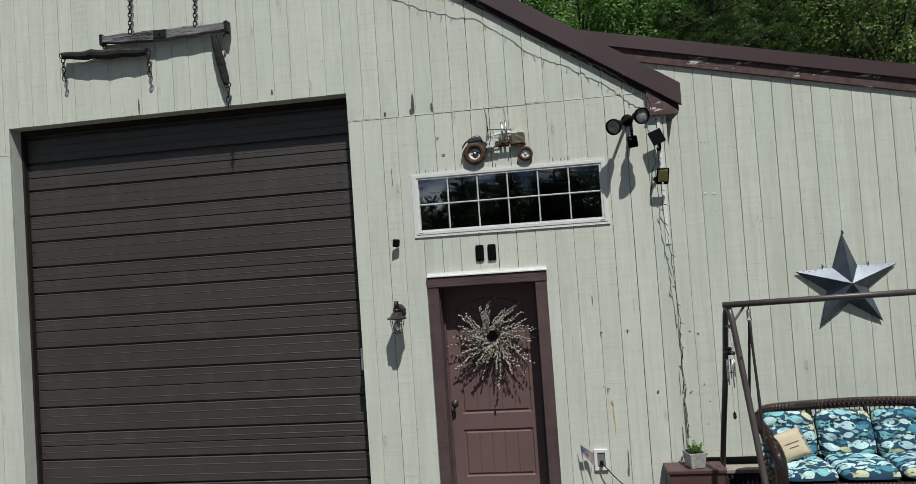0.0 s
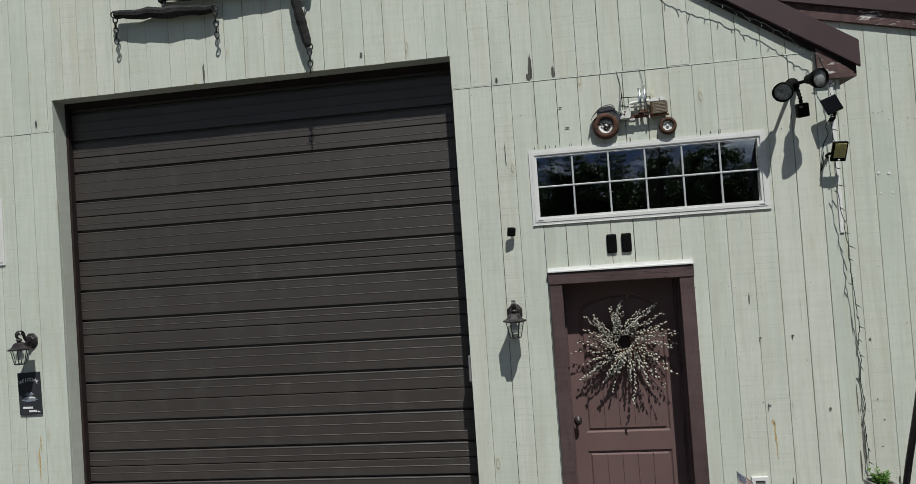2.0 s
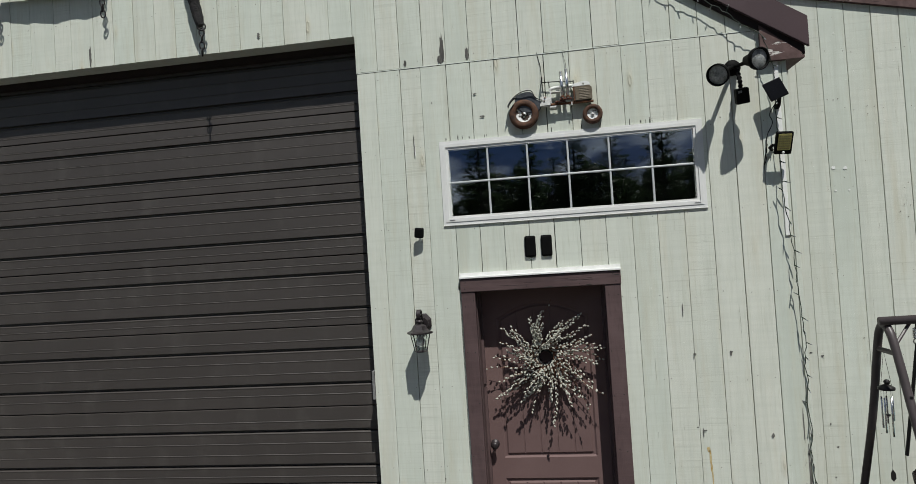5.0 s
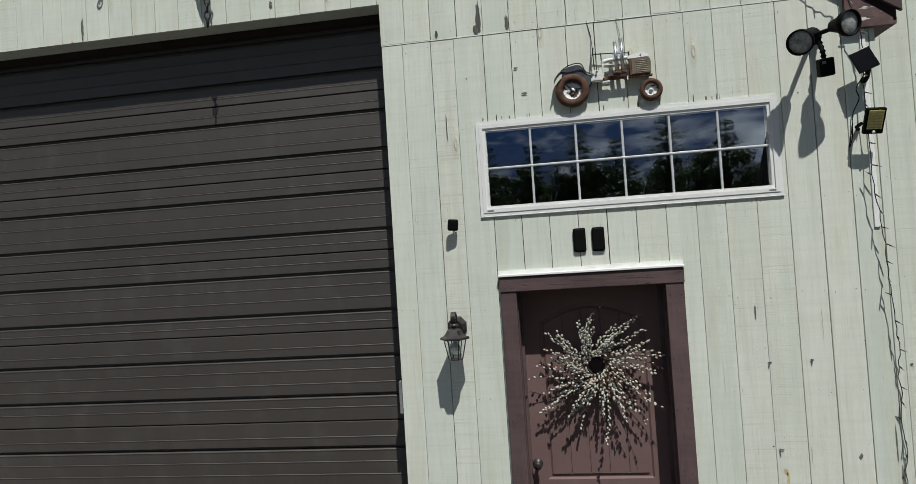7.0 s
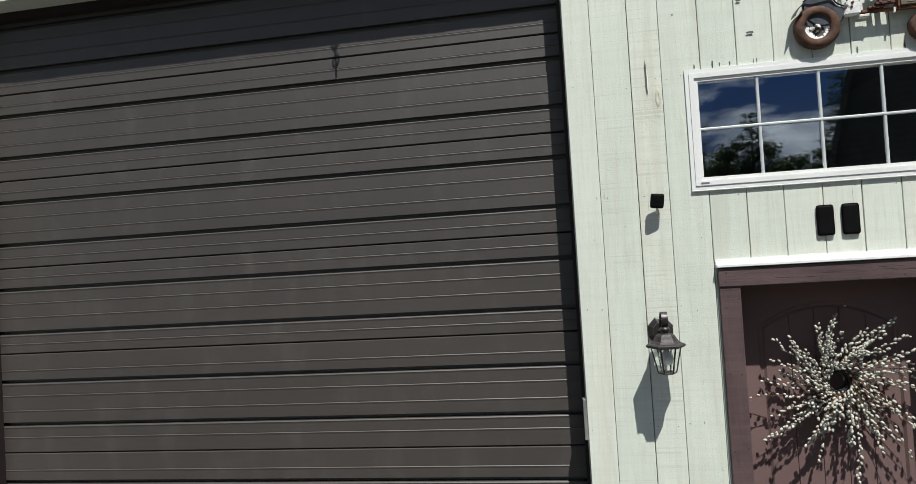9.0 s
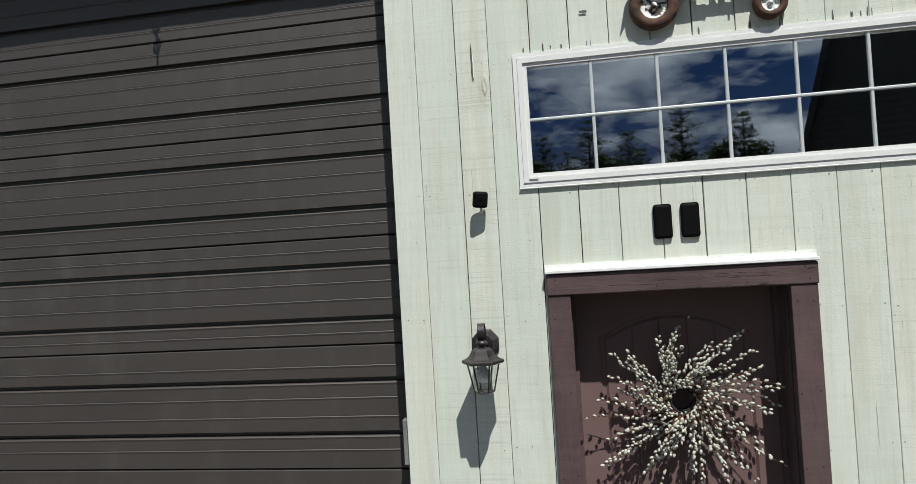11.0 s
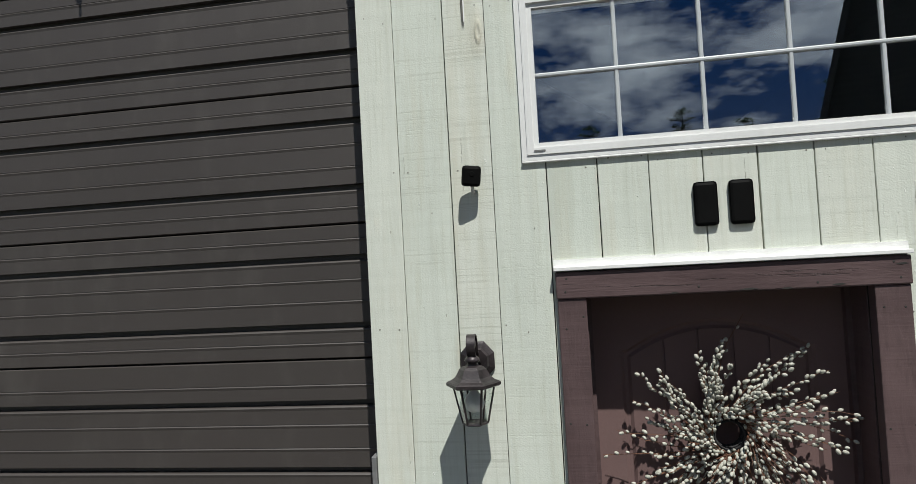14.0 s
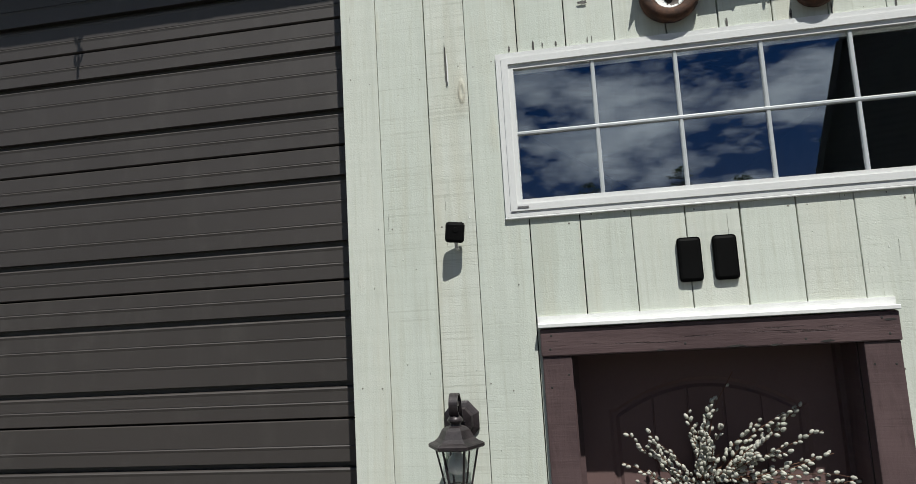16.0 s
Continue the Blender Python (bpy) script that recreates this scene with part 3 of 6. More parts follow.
box(bm, RIGHT_X, WING_X1, 8.0, 8.15, -0.05, 3.0)
tagged(part("wall_wing_rear", bm, "dark"), "plain rear and end walls of the wing", kind="structure")
tagged(part("floor_garage", cube(LEFT_X, WING_X1, 0.02, 9.1, -0.06, -0.004), "dark"), "bare concrete garage floor", kind="structure")


def roof_plate(name, x0, z0, x1, z1, y0, y1, thick, label):
    bm = slab(bmesh.new(), [(x0, z0), (x1, z1), (x1, z1 + thick), (x0, z0 + thick)], y0, y1)
    return tagged(part(name, bm, "metal"), label, kind="structure")


RISE, LIFT = 0.208, 0.048
roof_main = roof_plate("roof_main_slope", RIDGE_X, rake(RIDGE_X) + 0.08, EAVE_X, EAVE_Z + 0.08, -0.03, 9.3, RISE - 0.04, "brown metal roof slope of the garage")
roof_plate("roof_far_slope", 2 * RIDGE_X - EAVE_X, EAVE_Z + 0.08, RIDGE_X, rake(RIDGE_X) + 0.08, -0.03, 9.3, RISE - 0.04, "brown metal roof slope of the garage")


def wing_edge(x):
    """Height of the foot of the wing roof's metal edge."""
    return 4.146 - 0.2246 * (x - 1.35)


WING_END = WING_X1 + 0.12
roof_plate("roof_wing", 0.52, wing_edge(0.52) + 0.03, WING_END, wing_edge(WING_END) + 0.03, 0.276, 8.3, 0.095, "brown metal roof of the wing")


def fascia(name, xa, za, xb, zb, tall, y0, y1, label, material="metal", lip=0.012):
    """A sloping edge trim with a folded drip lip along its foot and head."""
    s = (zb - za) / (xb - xa)
    bm = slab(bmesh.new(), [(xa, za), (xb, zb), (xb, zb + tall), (xa, za + tall)], y0, y1)
    bmesh.ops.bevel(bm, geom=bm.edges[:], offset=0.004, segments=2, affect="EDGES")
    if lip:
        slab(bm, [(xa, za - 0.002), (xb, zb - 0.002), (xb, zb + 0.022), (xa, za + 0.022)], y0 - lip * 0.5, y0 + 0.004)
        slab(bm, [(xa, za + tall - 0.03), (xb, zb + tall - 0.03), (xb, zb + tall + 0.004), (xa, za + tall + 0.004)], y0 - lip, y0 + 0.004)
    return tagged(part(name, bm, material), label, kind="structure")


fascia("trim_rake_main", RIDGE_X, rake(RIDGE_X) + LIFT, EAVE_X, EAVE_Z + LIFT, RISE, -0.056, -0.030, "dark brown metal fascia along the gable", "metal", 0)
fascia("trim_rake_far", 2 * RIDGE_X - EAVE_X, EAVE_Z + LIFT, RIDGE_X, rake(RIDGE_X) + LIFT, RISE, -0.056, -0.030, "dark brown metal fascia along the gable", "metal", 0)
# The dark brown of this board stands in for shade below the fascia.
fascia("trim_rake_board", RIDGE_X, rake(RIDGE_X) - 0.010, EAVE_X - 0.02, EAVE_Z + 0.003, LIFT + 0.03, -0.026, -0.004, "board under the gable edge, shade put into its dark brown", "stop", 0)
fascia("trim_rake_wing", 0.52, wing_edge(0.52), WING_END, wing_edge(WING_END), 0.135, 0.250, 0.275, "dark brown metal fascia of the wing roof", "metal", 0)
fascia("trim_wing_frieze", 0.80, wing_edge(0.80) - 0.116, WING_X1, wing_edge(WING_X1) - 0.112, 0.125, 0.2745, 0.2985, "brown timber frieze board with peeling white paint", "peel", 0)
bm = slab(bmesh.new(), [(1.07, 3.512), (1.33, 3.512), (1.33, 3.53), (1.07, rake(1.07) + 0.03)], -0.034, -0.008)
box(bm, 1.06, 1.345, -0.040, 0.02, 3.492, 3.512)
box(bm, 1.245, 1.345, 0.02, 0.32, 3.492, 3.512)
tagged(part("trim_eave_return", bm, "peel"), "boxed eave return with brown and white peeling paint", kind="structure")

# opening linings
bm = bmesh.new()
box(bm, GX0 - 0.02, GX0, 0.0225, 0.152, 0.0, GZ)
box(bm, GX1, GX1 + 0.02, 0.0225, 0.152, 0.0, GZ)
tagged(part("trim_garage_header", cube(GX0, GX1, 0.0225, 0.152, GZ, GZ + 0.02), "siding"), "painted board under the head of the garage doorway", kind="structure")
tagged(part("trim_garage_lining", bm, "siding"), "painted board lining of the garage doorway", kind="structure")
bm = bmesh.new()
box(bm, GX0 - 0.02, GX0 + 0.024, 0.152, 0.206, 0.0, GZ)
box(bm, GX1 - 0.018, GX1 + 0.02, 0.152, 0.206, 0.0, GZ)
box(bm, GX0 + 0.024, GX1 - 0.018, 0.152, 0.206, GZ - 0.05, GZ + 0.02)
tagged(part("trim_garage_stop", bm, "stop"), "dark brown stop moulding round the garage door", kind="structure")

# the sectional garage door
garage_door = thing("door_garage", (0, 0, 0), "closed dark brown ribbed sectional garage door", "garage door", kind="structure")
THICK = (3.354, 3.082, 2.796, 2.521, 2.233, 1.956, 1.643, 1.372, 1.006, 0.735, 0.445, 0.175, 3.648, 3.92)
FINE = (3.555, 3.424, 3.260, 3.167, 3.004, 2.866, 2.699, 2.606, 2.440, 2.310, 2.144, 2.056, 1.886, 1.717, 1.555, 1.460, 1.291, 1.083,
        0.911, 0.823, 0.65, 0.53, 0.36, 0.26, 3.74, 3.83)
JOINTS = (4.06, 3.492, 2.933, 2.370, 1.820, 1.189, 0.590, 0.0)


def door_section(z0, z1):
    """One steel section: deep grooves and fine ribs pressed into its face."""
    marks = [(z, 0.013, 0.027) for z in THICK if z0 < z < z1] + [(z, 0.0, 0.0) for z in FINE if z0 < z < z1]
    prof = [(z0 + 0.003, 0.010), (z0 + 0.008, 0.0)]
    for z, h, d in sorted(marks):
        if h:
            prof += [(z - h - 0.016, 0.0), (z - h - 0.0055, -0.0022), (z - h - 0.0010, 0.0018), (z - h + 0.001, 0.0085), (z - h * 0.70, d), (z + h * 0.88, d), (z + h * 0.95, 0.0)]
        else:
            prof += [(z - 0.0130, 0.0), (z - 0.0032, -0.0022), (z + 0.0010, 0.0014), (z + 0.0022, 0.0016), (z + 0.0028, 0.0)]
    prof += [(z1 - 0.006, 0.0), (z1 - 0.0015, 0.008)]
    bm = bmesh.new()
    y, x0, x1 = 0.207, GX0 - 0.01, GX1 + 0.01
    rows = [(bm.verts.new((x0, y + d, z)), bm.verts.new((x1, y + d, z))) for z, d in prof]
    for a, b in zip(rows, rows[1:]):
        bm.faces.new((a[0], a[1], b[1], b[0]))
    back = [(bm.verts.new((x0, y + 0.045, z)), bm.verts.new((x1, y + 0.045, z))) for z in (z0 + 0.002, z1 - 0.001)]
    bm.faces.new((rows[0][1], rows[0][0], back[0][0], back[0][1]))
    bm.faces.new((rows[-1][0], rows[-1][1], back[1][1], back[1][0]))
    bm.faces.new((back[0][1], back[0][0], back[1][0], back[1][1]))
    return bm


for lo, hi in zip(JOINTS[1:], JOINTS):
    part("section", door_section(lo, hi), "garage", garage_door)
bm = cube(GX1 - 0.018, GX1 + 0.0, -0.012, 0.05, 1.28, 1.49, bevel=0.003)
part("latch_plate", bm, "outletgrey", garage_door, "thin grey metal plate at the jamb")

# white vinyl windows
def casement(name, x0, x1, label, columns=6):
    w = tagged(new(name), label, "window", kind="structure")
    z0, z1 = WZ0, WZ1
    bm = bmesh.new()
    for k, (d, y0) in enumerate(((0.0, -0.011), (0.020, -0.015), (0.044, -0.008))):
        e = (0.020, 0.024, 0.018)[k]
        a, b, c, f = x0 + d, x1 - d, z0 + d, z1 - d
        for r in ((a, b, c, c + e), (a, b, f - e, f), (a, a + e, c + e, f - e), (b - e, b, c + e, f - e)):
            box(bm, r[0], r[1], y0, 0.03 + 0.012 * k, r[2], r[3])
    part("window_frame", bm, "white", w)
    bm = cube(x0 - 0.002, x1 + 0.002, -0.013, 0.004, z0 - 0.008, z0 - 0.001, bevel=0.002)
    part("window_sill", bm, "white", w)
    gx0, gx1, gz0, gz1 = x0 + 0.060, x1 - 0.060, z0 + 0.060, z1 - 0.060
    cw = (gx1 - gx0) / columns
    for k in range(1, columns):
        x = gx0 + cw * k
        part("muntin", cube(x - 0.0072, x + 0.0072, -0.004, 0.014, gz0, gz1, bevel=0.004), "grille", w)
    zm = (gz0 + gz1) / 2
    part("muntin", cube(gx0, gx1, -0.006, 0.012, zm - 0.0072, zm + 0.0072, bevel=0.004), "grille", w)
    for k in range(columns):
        for c, d in ((gz0, zm), (zm, gz1)):
            p = part("pane", cube(gx0 + cw * k, gx0 + cw * (k + 1), 0.004, 0.009, c, d), "glass", w)
            p.visible_shadow = False
    part("latch_mark", cube(x0 + 0.045, x0 + 0.085, -0.0172, -0.0140, z0 + 0.030, z0 + 0.036), "outletgrey", w)
    part("latch_mark", cube(x1 - 0.085, x1 - 0.045, -0.0172, -0.0140, z0 + 0.030, z0 + 0.036), "outletgrey", w)
    return w


casement("window_1", WX0, WX1, "white vinyl window with a grid of twelve panes")
casement("window_2", LWX0, LWX1, "white vinyl window with a grid of twelve panes")

# the entry door and its timber casing
door_frame = tagged(new("door_casing"), "rough brown painted timber door casing with white cap", "door frame", kind="structure")
part("side_casing", cube(-1.095, DX0, -0.024, 0.03, 0.0, 2.037, bevel=0.004), "brown", door_frame)
part("side_casing", cube(DX1, 0.038, -0.024, 0.03, 0.0, 2.037, bevel=0.004), "brown", door_frame)
part("head_casing", cube(-1.098, 0.042, -0.030, 0.03, 2.037, 2.132, bevel=0.005), "brownhead", door_frame)
bm = cube(-1.103, 0.045, -0.040, 0.01, 2.136, 2.150, bevel=0.002)
box(bm, -1.103, 0.045, -0.010, 0.004, 2.150, 2.176)
part("drip_cap", bm, "cap", door_frame, "white metal drip cap")
bm = bmesh.new()
box(bm, DX0 - 0.02, DX0 + 0.004, 0.03, 0.20, 0.0, DZ)
box(bm, DX1 - 0.004, DX1 + 0.02, 0.03, 0.20, 0.0, DZ)
box(bm, DX0, DX1, 0.03, 0.20, DZ - 0.004, DZ + 0.03)
box(bm, DX0, DX0 + 0.022, 0.15, 0.19, 0.0, DZ)
box(bm, DX1 - 0.022, DX1, 0.15, 0.19, 0.0, DZ)
part("jamb", bm, "brown", door_frame)
rnd = random.Random(21)
for z in (0.16, 0.52, 0.88, 1.24, 1.60, 1.95):
    for x in (-1.074, -1.016, -0.052, 0.014):
        xa, za = x + rnd.uniform(-0.008, 0.008), z + rnd.uniform(-0.03, 0.03)
        bm = turned(bmesh.new(), [(0.0040, 0.0), (0.0032, 0.0008)], 7, Matrix.Translation((xa, -0.0241, za)) @ Matrix.Rotation(radians(90), 4, "X"))
        part("nail", bm, "backing", door_frame)
for x, z in ((-1.066, 2.062), (-1.060, 2.108), (-0.62, 2.060), (-0.245, 2.056), (-0.012, 2.112), (0.006, 2.060)):
    bm = turned(bmesh.new(), [(0.0042, 0.0), (0.0034, 0.0008)], 7, Matrix.Translation((x, -0.0301, z)) @ Matrix.Rotation(radians(90), 4, "X"))
    part("nail", bm, "backing", door_frame)
for x, z, w in ((-0.46, 2.0445, 0.030), (-0.18, 2.047, 0.022), (-0.70, 2.043, 0.014), (0.012, 2.105, 0.020), (-0.34, 2.0415, 0.018)):
    bm = slab(bmesh.new(), [(x - w, z - 0.001), (x - w * 0.2, z - 0.004), (x + w, z - 0.0005), (x + w * 0.4, z + 0.004), (x - w * 0.5, z + 0.002)], -0.0308, -0.0298)
    part("split", bm, "backing", door_frame)
part("threshold", cube(DX0, DX1, -0.02, 0.22, -0.004, 0.022, bevel=0.004), "outletgrey", door_frame)


def entry_door():
    d = thing("door_entry", (0, 0, 0), "closed mauve brown plank panel entry door", "door", kind="structure")
    x0, x1, z0, z1, y = DX0 + 0.004, DX1 - 0.004, 0.024, DZ - 0.006, 0.180
    mid = (x0 + x1) / 2
    half = 0.318

    def inside(x, z):
        """Distance in from the edge of the panel that a point lies in; less than 0 outside."""
        upper = min(half - abs(x - mid), z - 0.800, 1.800 - z)
        lower = min(half - abs(x - mid), z - 0.190, 0.600 - z)
        return max(upper, lower)

    def depth(x, z):
        s = inside(x, z)
        if s < -0.024:
            return 0.0
        if s < -0.012:
            return 0.011 * (s + 0.024) / 0.012
        if s < 0.0:
            return 0.011
        if s < 0.012:
            return 0.011 - 0.009 * s / 0.012
        g = min(abs(x - mid - k * 0.1235) for k in (-1.5, -0.5, 0.5, 1.5))
        return 0.002 + (0.005 if g < 0.0035 else 0.0)

    def lifted(x, z):
        """Bows the rows of the upper panel's head into its arch."""
        arch = 0.105 * max(0.0, 1 - ((x - mid) / half) ** 2)
        return z + arch * min(max((z - 1.30) / 0.48, 0.0), 1.0) * min(max((z1 - z) / (z1 - 1.83), 0.0), 1.0)

    xs = sorted({*np.linspace(x0, x1, 130).tolist(), *[mid + k * 0.1235 + o for k in (-1.5, -0.5, 0.5, 1.5) for o in (-0.0045, -0.003, 0.003, 0.0045)],
                 *[mid + s * (half - o) for s in (-1, 1) for o in (-0.024, -0.012, 0, 0.012, 0.03)]})
    zs = sorted({*np.linspace(z0, z1, 220).tolist(), *[b + s * o for b, s in ((0.8, 1), (0.19, 1), (0.6, -1), (1.8, -1)) for o in (-0.024, -0.012, 0, 0.012, 0.03)]})
    bm = bmesh.new()
    grid = [[bm.verts.new((x, y + depth(x, z), lifted(x, z))) for x in xs] for z in zs]
    for a, b in zip(grid, grid[1:]):
        for i in range(len(xs) - 1):
            bm.faces.new((a[i], a[i + 1], b[i + 1], b[i]))
    box(bm, x0, x1, y + 0.018, y + 0.045, z0, z1)
    part("door_leaf", bm, "door", d)
    m = Matrix.Translation((-0.938, y, 0.884)) @ Matrix.Rotation(radians(90), 4, "X")
    bm = turned(bmesh.new(), [(0.033, 0.0), (0.033, 0.004), (0.028, 0.009), (0.013, 0.014), (0.011, 0.034), (0.020, 0.042), (0.027, 0.052), (0.028, 0.060), (0.022, 0.069), (0.006, 0.073)], 20, m)
    bmesh.ops.recalc_face_normals(bm, faces=bm.faces)
    part("door_knob", bm, "bronze", d, "dark bronze door knob", True)
    return d


entry_door()

# ground and the strip along the wing's foot
bm = bmesh.new()
box(bm, -900, 900, -900, 900, -0.5, -0.006)
tagged(part("ground", bm, "drive"), "dark asphalt drive running into rough grass", kind="structure")
tagged(part("baseboard", cube(1.25, WING_X1, WING_Y - 0.004, WING_Y + 0.02, -0.006, 0.245), "strap"), "black skirting along the foot of the wing wall", kind="structure")
bm = cube(1.27, 3.9, 0.12, 0.285, 0.150, 0.185, bevel=0.004)
tagged(part("trim_ledge", bm, "paleledge"), "weathered grey timber ledge along the wing", kind="structure")
bm = bmesh.new()
for k in range(60):
    x = 1.28 + 0.044 * k
    box(bm, x, x + 0.022, 0.130, 0.140, 0.0, 0.15)
for k in range(4):
    box(bm, 1.28, 3.9, 0.140, 0.148, 0.012 + 0.036 * k, 0.03 + 0.036 * k)
tagged(part("trim_lattice", bm, "strap"), "black lattice skirt below the ledge", kind="structure")


# ---- fixed things on the wall ----
def carriage_lamp(at, group="wall lanterns", label="weathered bronze wall lantern with clear glass and white bulb"):
    """Six-sided lantern on a scrolled arm; local origin on the wall behind the arm."""
    t = thing("wall_lantern", at, label, "wall lamp", group)
    bm = bmesh.new()
    rim = [[bm.verts.new((r * math.cos(radians(22.5 + 45 * k)), y, 1.12 * r * math.sin(radians(22.5 + 45 * k)) - 0.020)) for k in range(8)] for r, y in ((0.066, -0.001), (0.066, -0.010), (0.060, -0.014), (0.046, -0.020), (0.040, -0.030))]
    for p, q in zip(rim, rim[1:]):
        for k in range(8):
            bm.faces.new((p[k], p[(k + 1) % 8], q[(k + 1) % 8], q[k]))
    bm.faces.new(rim[-1])
    bmesh.ops.recalc_face_normals(bm, faces=bm.faces)
    part("back_plate", bm, "bronze", t)
    c = -0.142

    def strap(name, path, wide, thick):
        """A flat iron strip bent along a path in the plane square to the wall."""
        path = smoothed(path, 6)
        bm, rows = bmesh.new(), []
        for i, p in enumerate(path):
            d = (path[min(i + 1, len(path) - 1)] - path[max(i - 1, 0)]).normalized()
            n = Vector((0, -d.z, d.y)) * thick
            rows.append([bm.verts.new(p + n * a + Vector((wide * b, 0, 0))) for a, b in ((-1, -1), (-1, 1), (1, 1), (1, -1))])
        for a, b in zip(rows, rows[1:]):
            for k in range(4):
                bm.faces.new((a[k], a[(k + 1) % 4], b[(k + 1) % 4], b[k]))
        bm.faces.new(rows[0][::-1]), bm.faces.new(rows[-1])
        bmesh.ops.recalc_face_normals(bm, faces=bm.faces)
        part(name, bm, "bronze", t)

    strap("arm", [(0, -0.028, -0.020), (0, -0.058, -0.014), (0, -0.080, 0.018), (0, -0.092, 0.058), (0, -0.116, 0.084), (0, -0.146, 0.084), (0, -0.166, 0.060), (0, -0.162, 0.030), (0, c, 0.014)], 0.015, 0.0022)
    strap("scroll", [(0, -0.098, 0.066), (0, -0.112, 0.052), (0, -0.132, 0.048), (0, -0.146, 0.058), (0, -0.142, 0.070)], 0.011, 0.002)
    m = Matrix.Translation((0, c, 0))
    bm = turned(bmesh.new(), [(0.006, 0.022), (0.014, 0.018), (0.024, 0.010), (0.027, 0.002), (0.024, -0.002), (0.018, -0.004), (0.018, -0.014), (0.024, -0.018)], 12, m)
    bmesh.ops.recalc_face_normals(bm, faces=bm.faces)
    part("finial", bm, "bronze", t, smooth=True)
    bm = turned(bmesh.new(), [(0.020, -0.014), (0.036, -0.018), (0.047, -0.027), (0.054, -0.040), (0.061, -0.052), (0.074, -0.062), (0.088, -0.067), (0.094, -0.071), (0.094, -0.080), (0.088, -0.084), (0.072, -0.085)], 6, m)
    bmesh.ops.recalc_face_normals(bm, faces=bm.faces)
    part("roof", bm, "bronze", t)
    for k in range(6):
        a, b = 2 * math.pi * k / 6, 2 * math.pi * (k + 1) / 6
        top, foot = 0.070, 0.043
        p = [Vector((top * math.cos(a), c + top * math.sin(a), -0.083)), Vector((top * math.cos(b), c + top * math.sin(b), -0.083)),
             Vector((foot * math.cos(b), c + foot * math.sin(b), -0.205)), Vector((foot * math.cos(a), c + foot * math.sin(a), -0.205))]
        part("bar", tube(bmesh.new(), [p[0], p[3]], 0.0042, 5), "bronze", t)
        bm = bmesh.new()
        n = ((p[1] - p[0]).cross(p[3] - p[0])).normalized() * 0.0012
        vs = [bm.verts.new(q + s * n) for s in (-1, 1) for q in p]
        for q in ((0, 1, 2, 3), (7, 6, 5, 4), (0, 4, 5, 1), (1, 5, 6, 2), (2, 6, 7, 3), (3, 7, 4, 0)):
            bm.faces.new([vs[i] for i in q])
        bmesh.ops.recalc_face_normals(bm, faces=bm.faces)
        part("pane", bm, "thin", t).visible_shadow = False
    bm = turned(bmesh.new(), [(0.045, -0.204), (0.047, -0.209), (0.036, -0.214), (0.01, -0.217)], 6, m)
    bmesh.ops.recalc_face_normals(bm, faces=bm.faces)
    part("base", bm, "bronze", t)
    bm = turned(bmesh.new(), [(0.004, -0.172), (0.018, -0.169), (0.030, -0.157), (0.034, -0.140), (0.030, -0.121), (0.017, -0.106), (0.013, -0.095), (0.013, -0.085)], 14, m)
    bmesh.ops.recalc_face_normals(bm, faces=bm.faces)
    part("bulb", bm, "bulb", t, "white glass bulb", True)
    return t


lantern = carriage_lamp((-1.392, 0.0, 1.850))
copy_thing(lantern, pose(-5.822, 0.0, 1.838))


def security_camera():
    t = thing("security_camera", (-1.372, 0, 2.49), "small square black security camera on a bracket", "camera")
    m = Matrix.Translation((0, -0.052, 0.001)) @ Matrix.Rotation(radians(14), 4, "Z") @ Matrix.Rotation(radians(5), 4, "Y") @ Matrix.Rotation(radians(8), 4, "X")
    part("housing", box(bmesh.new(), -0.034, 0.034, -0.016, 0.016, -0.037, 0.037, m, 0.011), "black", t)
    part("bracket", tube(bmesh.new(), [(0, -0.045, -0.02), (0, -0.030, -0.050), (0, -0.0, -0.054)], 0.0065, 8), "oldpaint", t)
    bm = turned(bmesh.new(), [(0.010, 0.0), (0.010, 0.001), (0.008, 0.0015)], 14, m @ Matrix.Translation((0, -0.016, 0.008)) @ Matrix.Rotation(radians(90), 4, "X"))
    bmesh.ops.recalc_face_normals(bm, faces=bm.faces)
    part("lens", bm, "black", t)


security_camera()

number = thing("house_number", (-0.516, 0, 2.34), "two black raised house number plaques shown plain", "house number")
for dx in (-0.058, 0.058):
    part("number_bar", cube(dx - 0.039, dx + 0.039, -0.016, -0.002, -0.076, 0.076, bevel=0.012), "black", number)


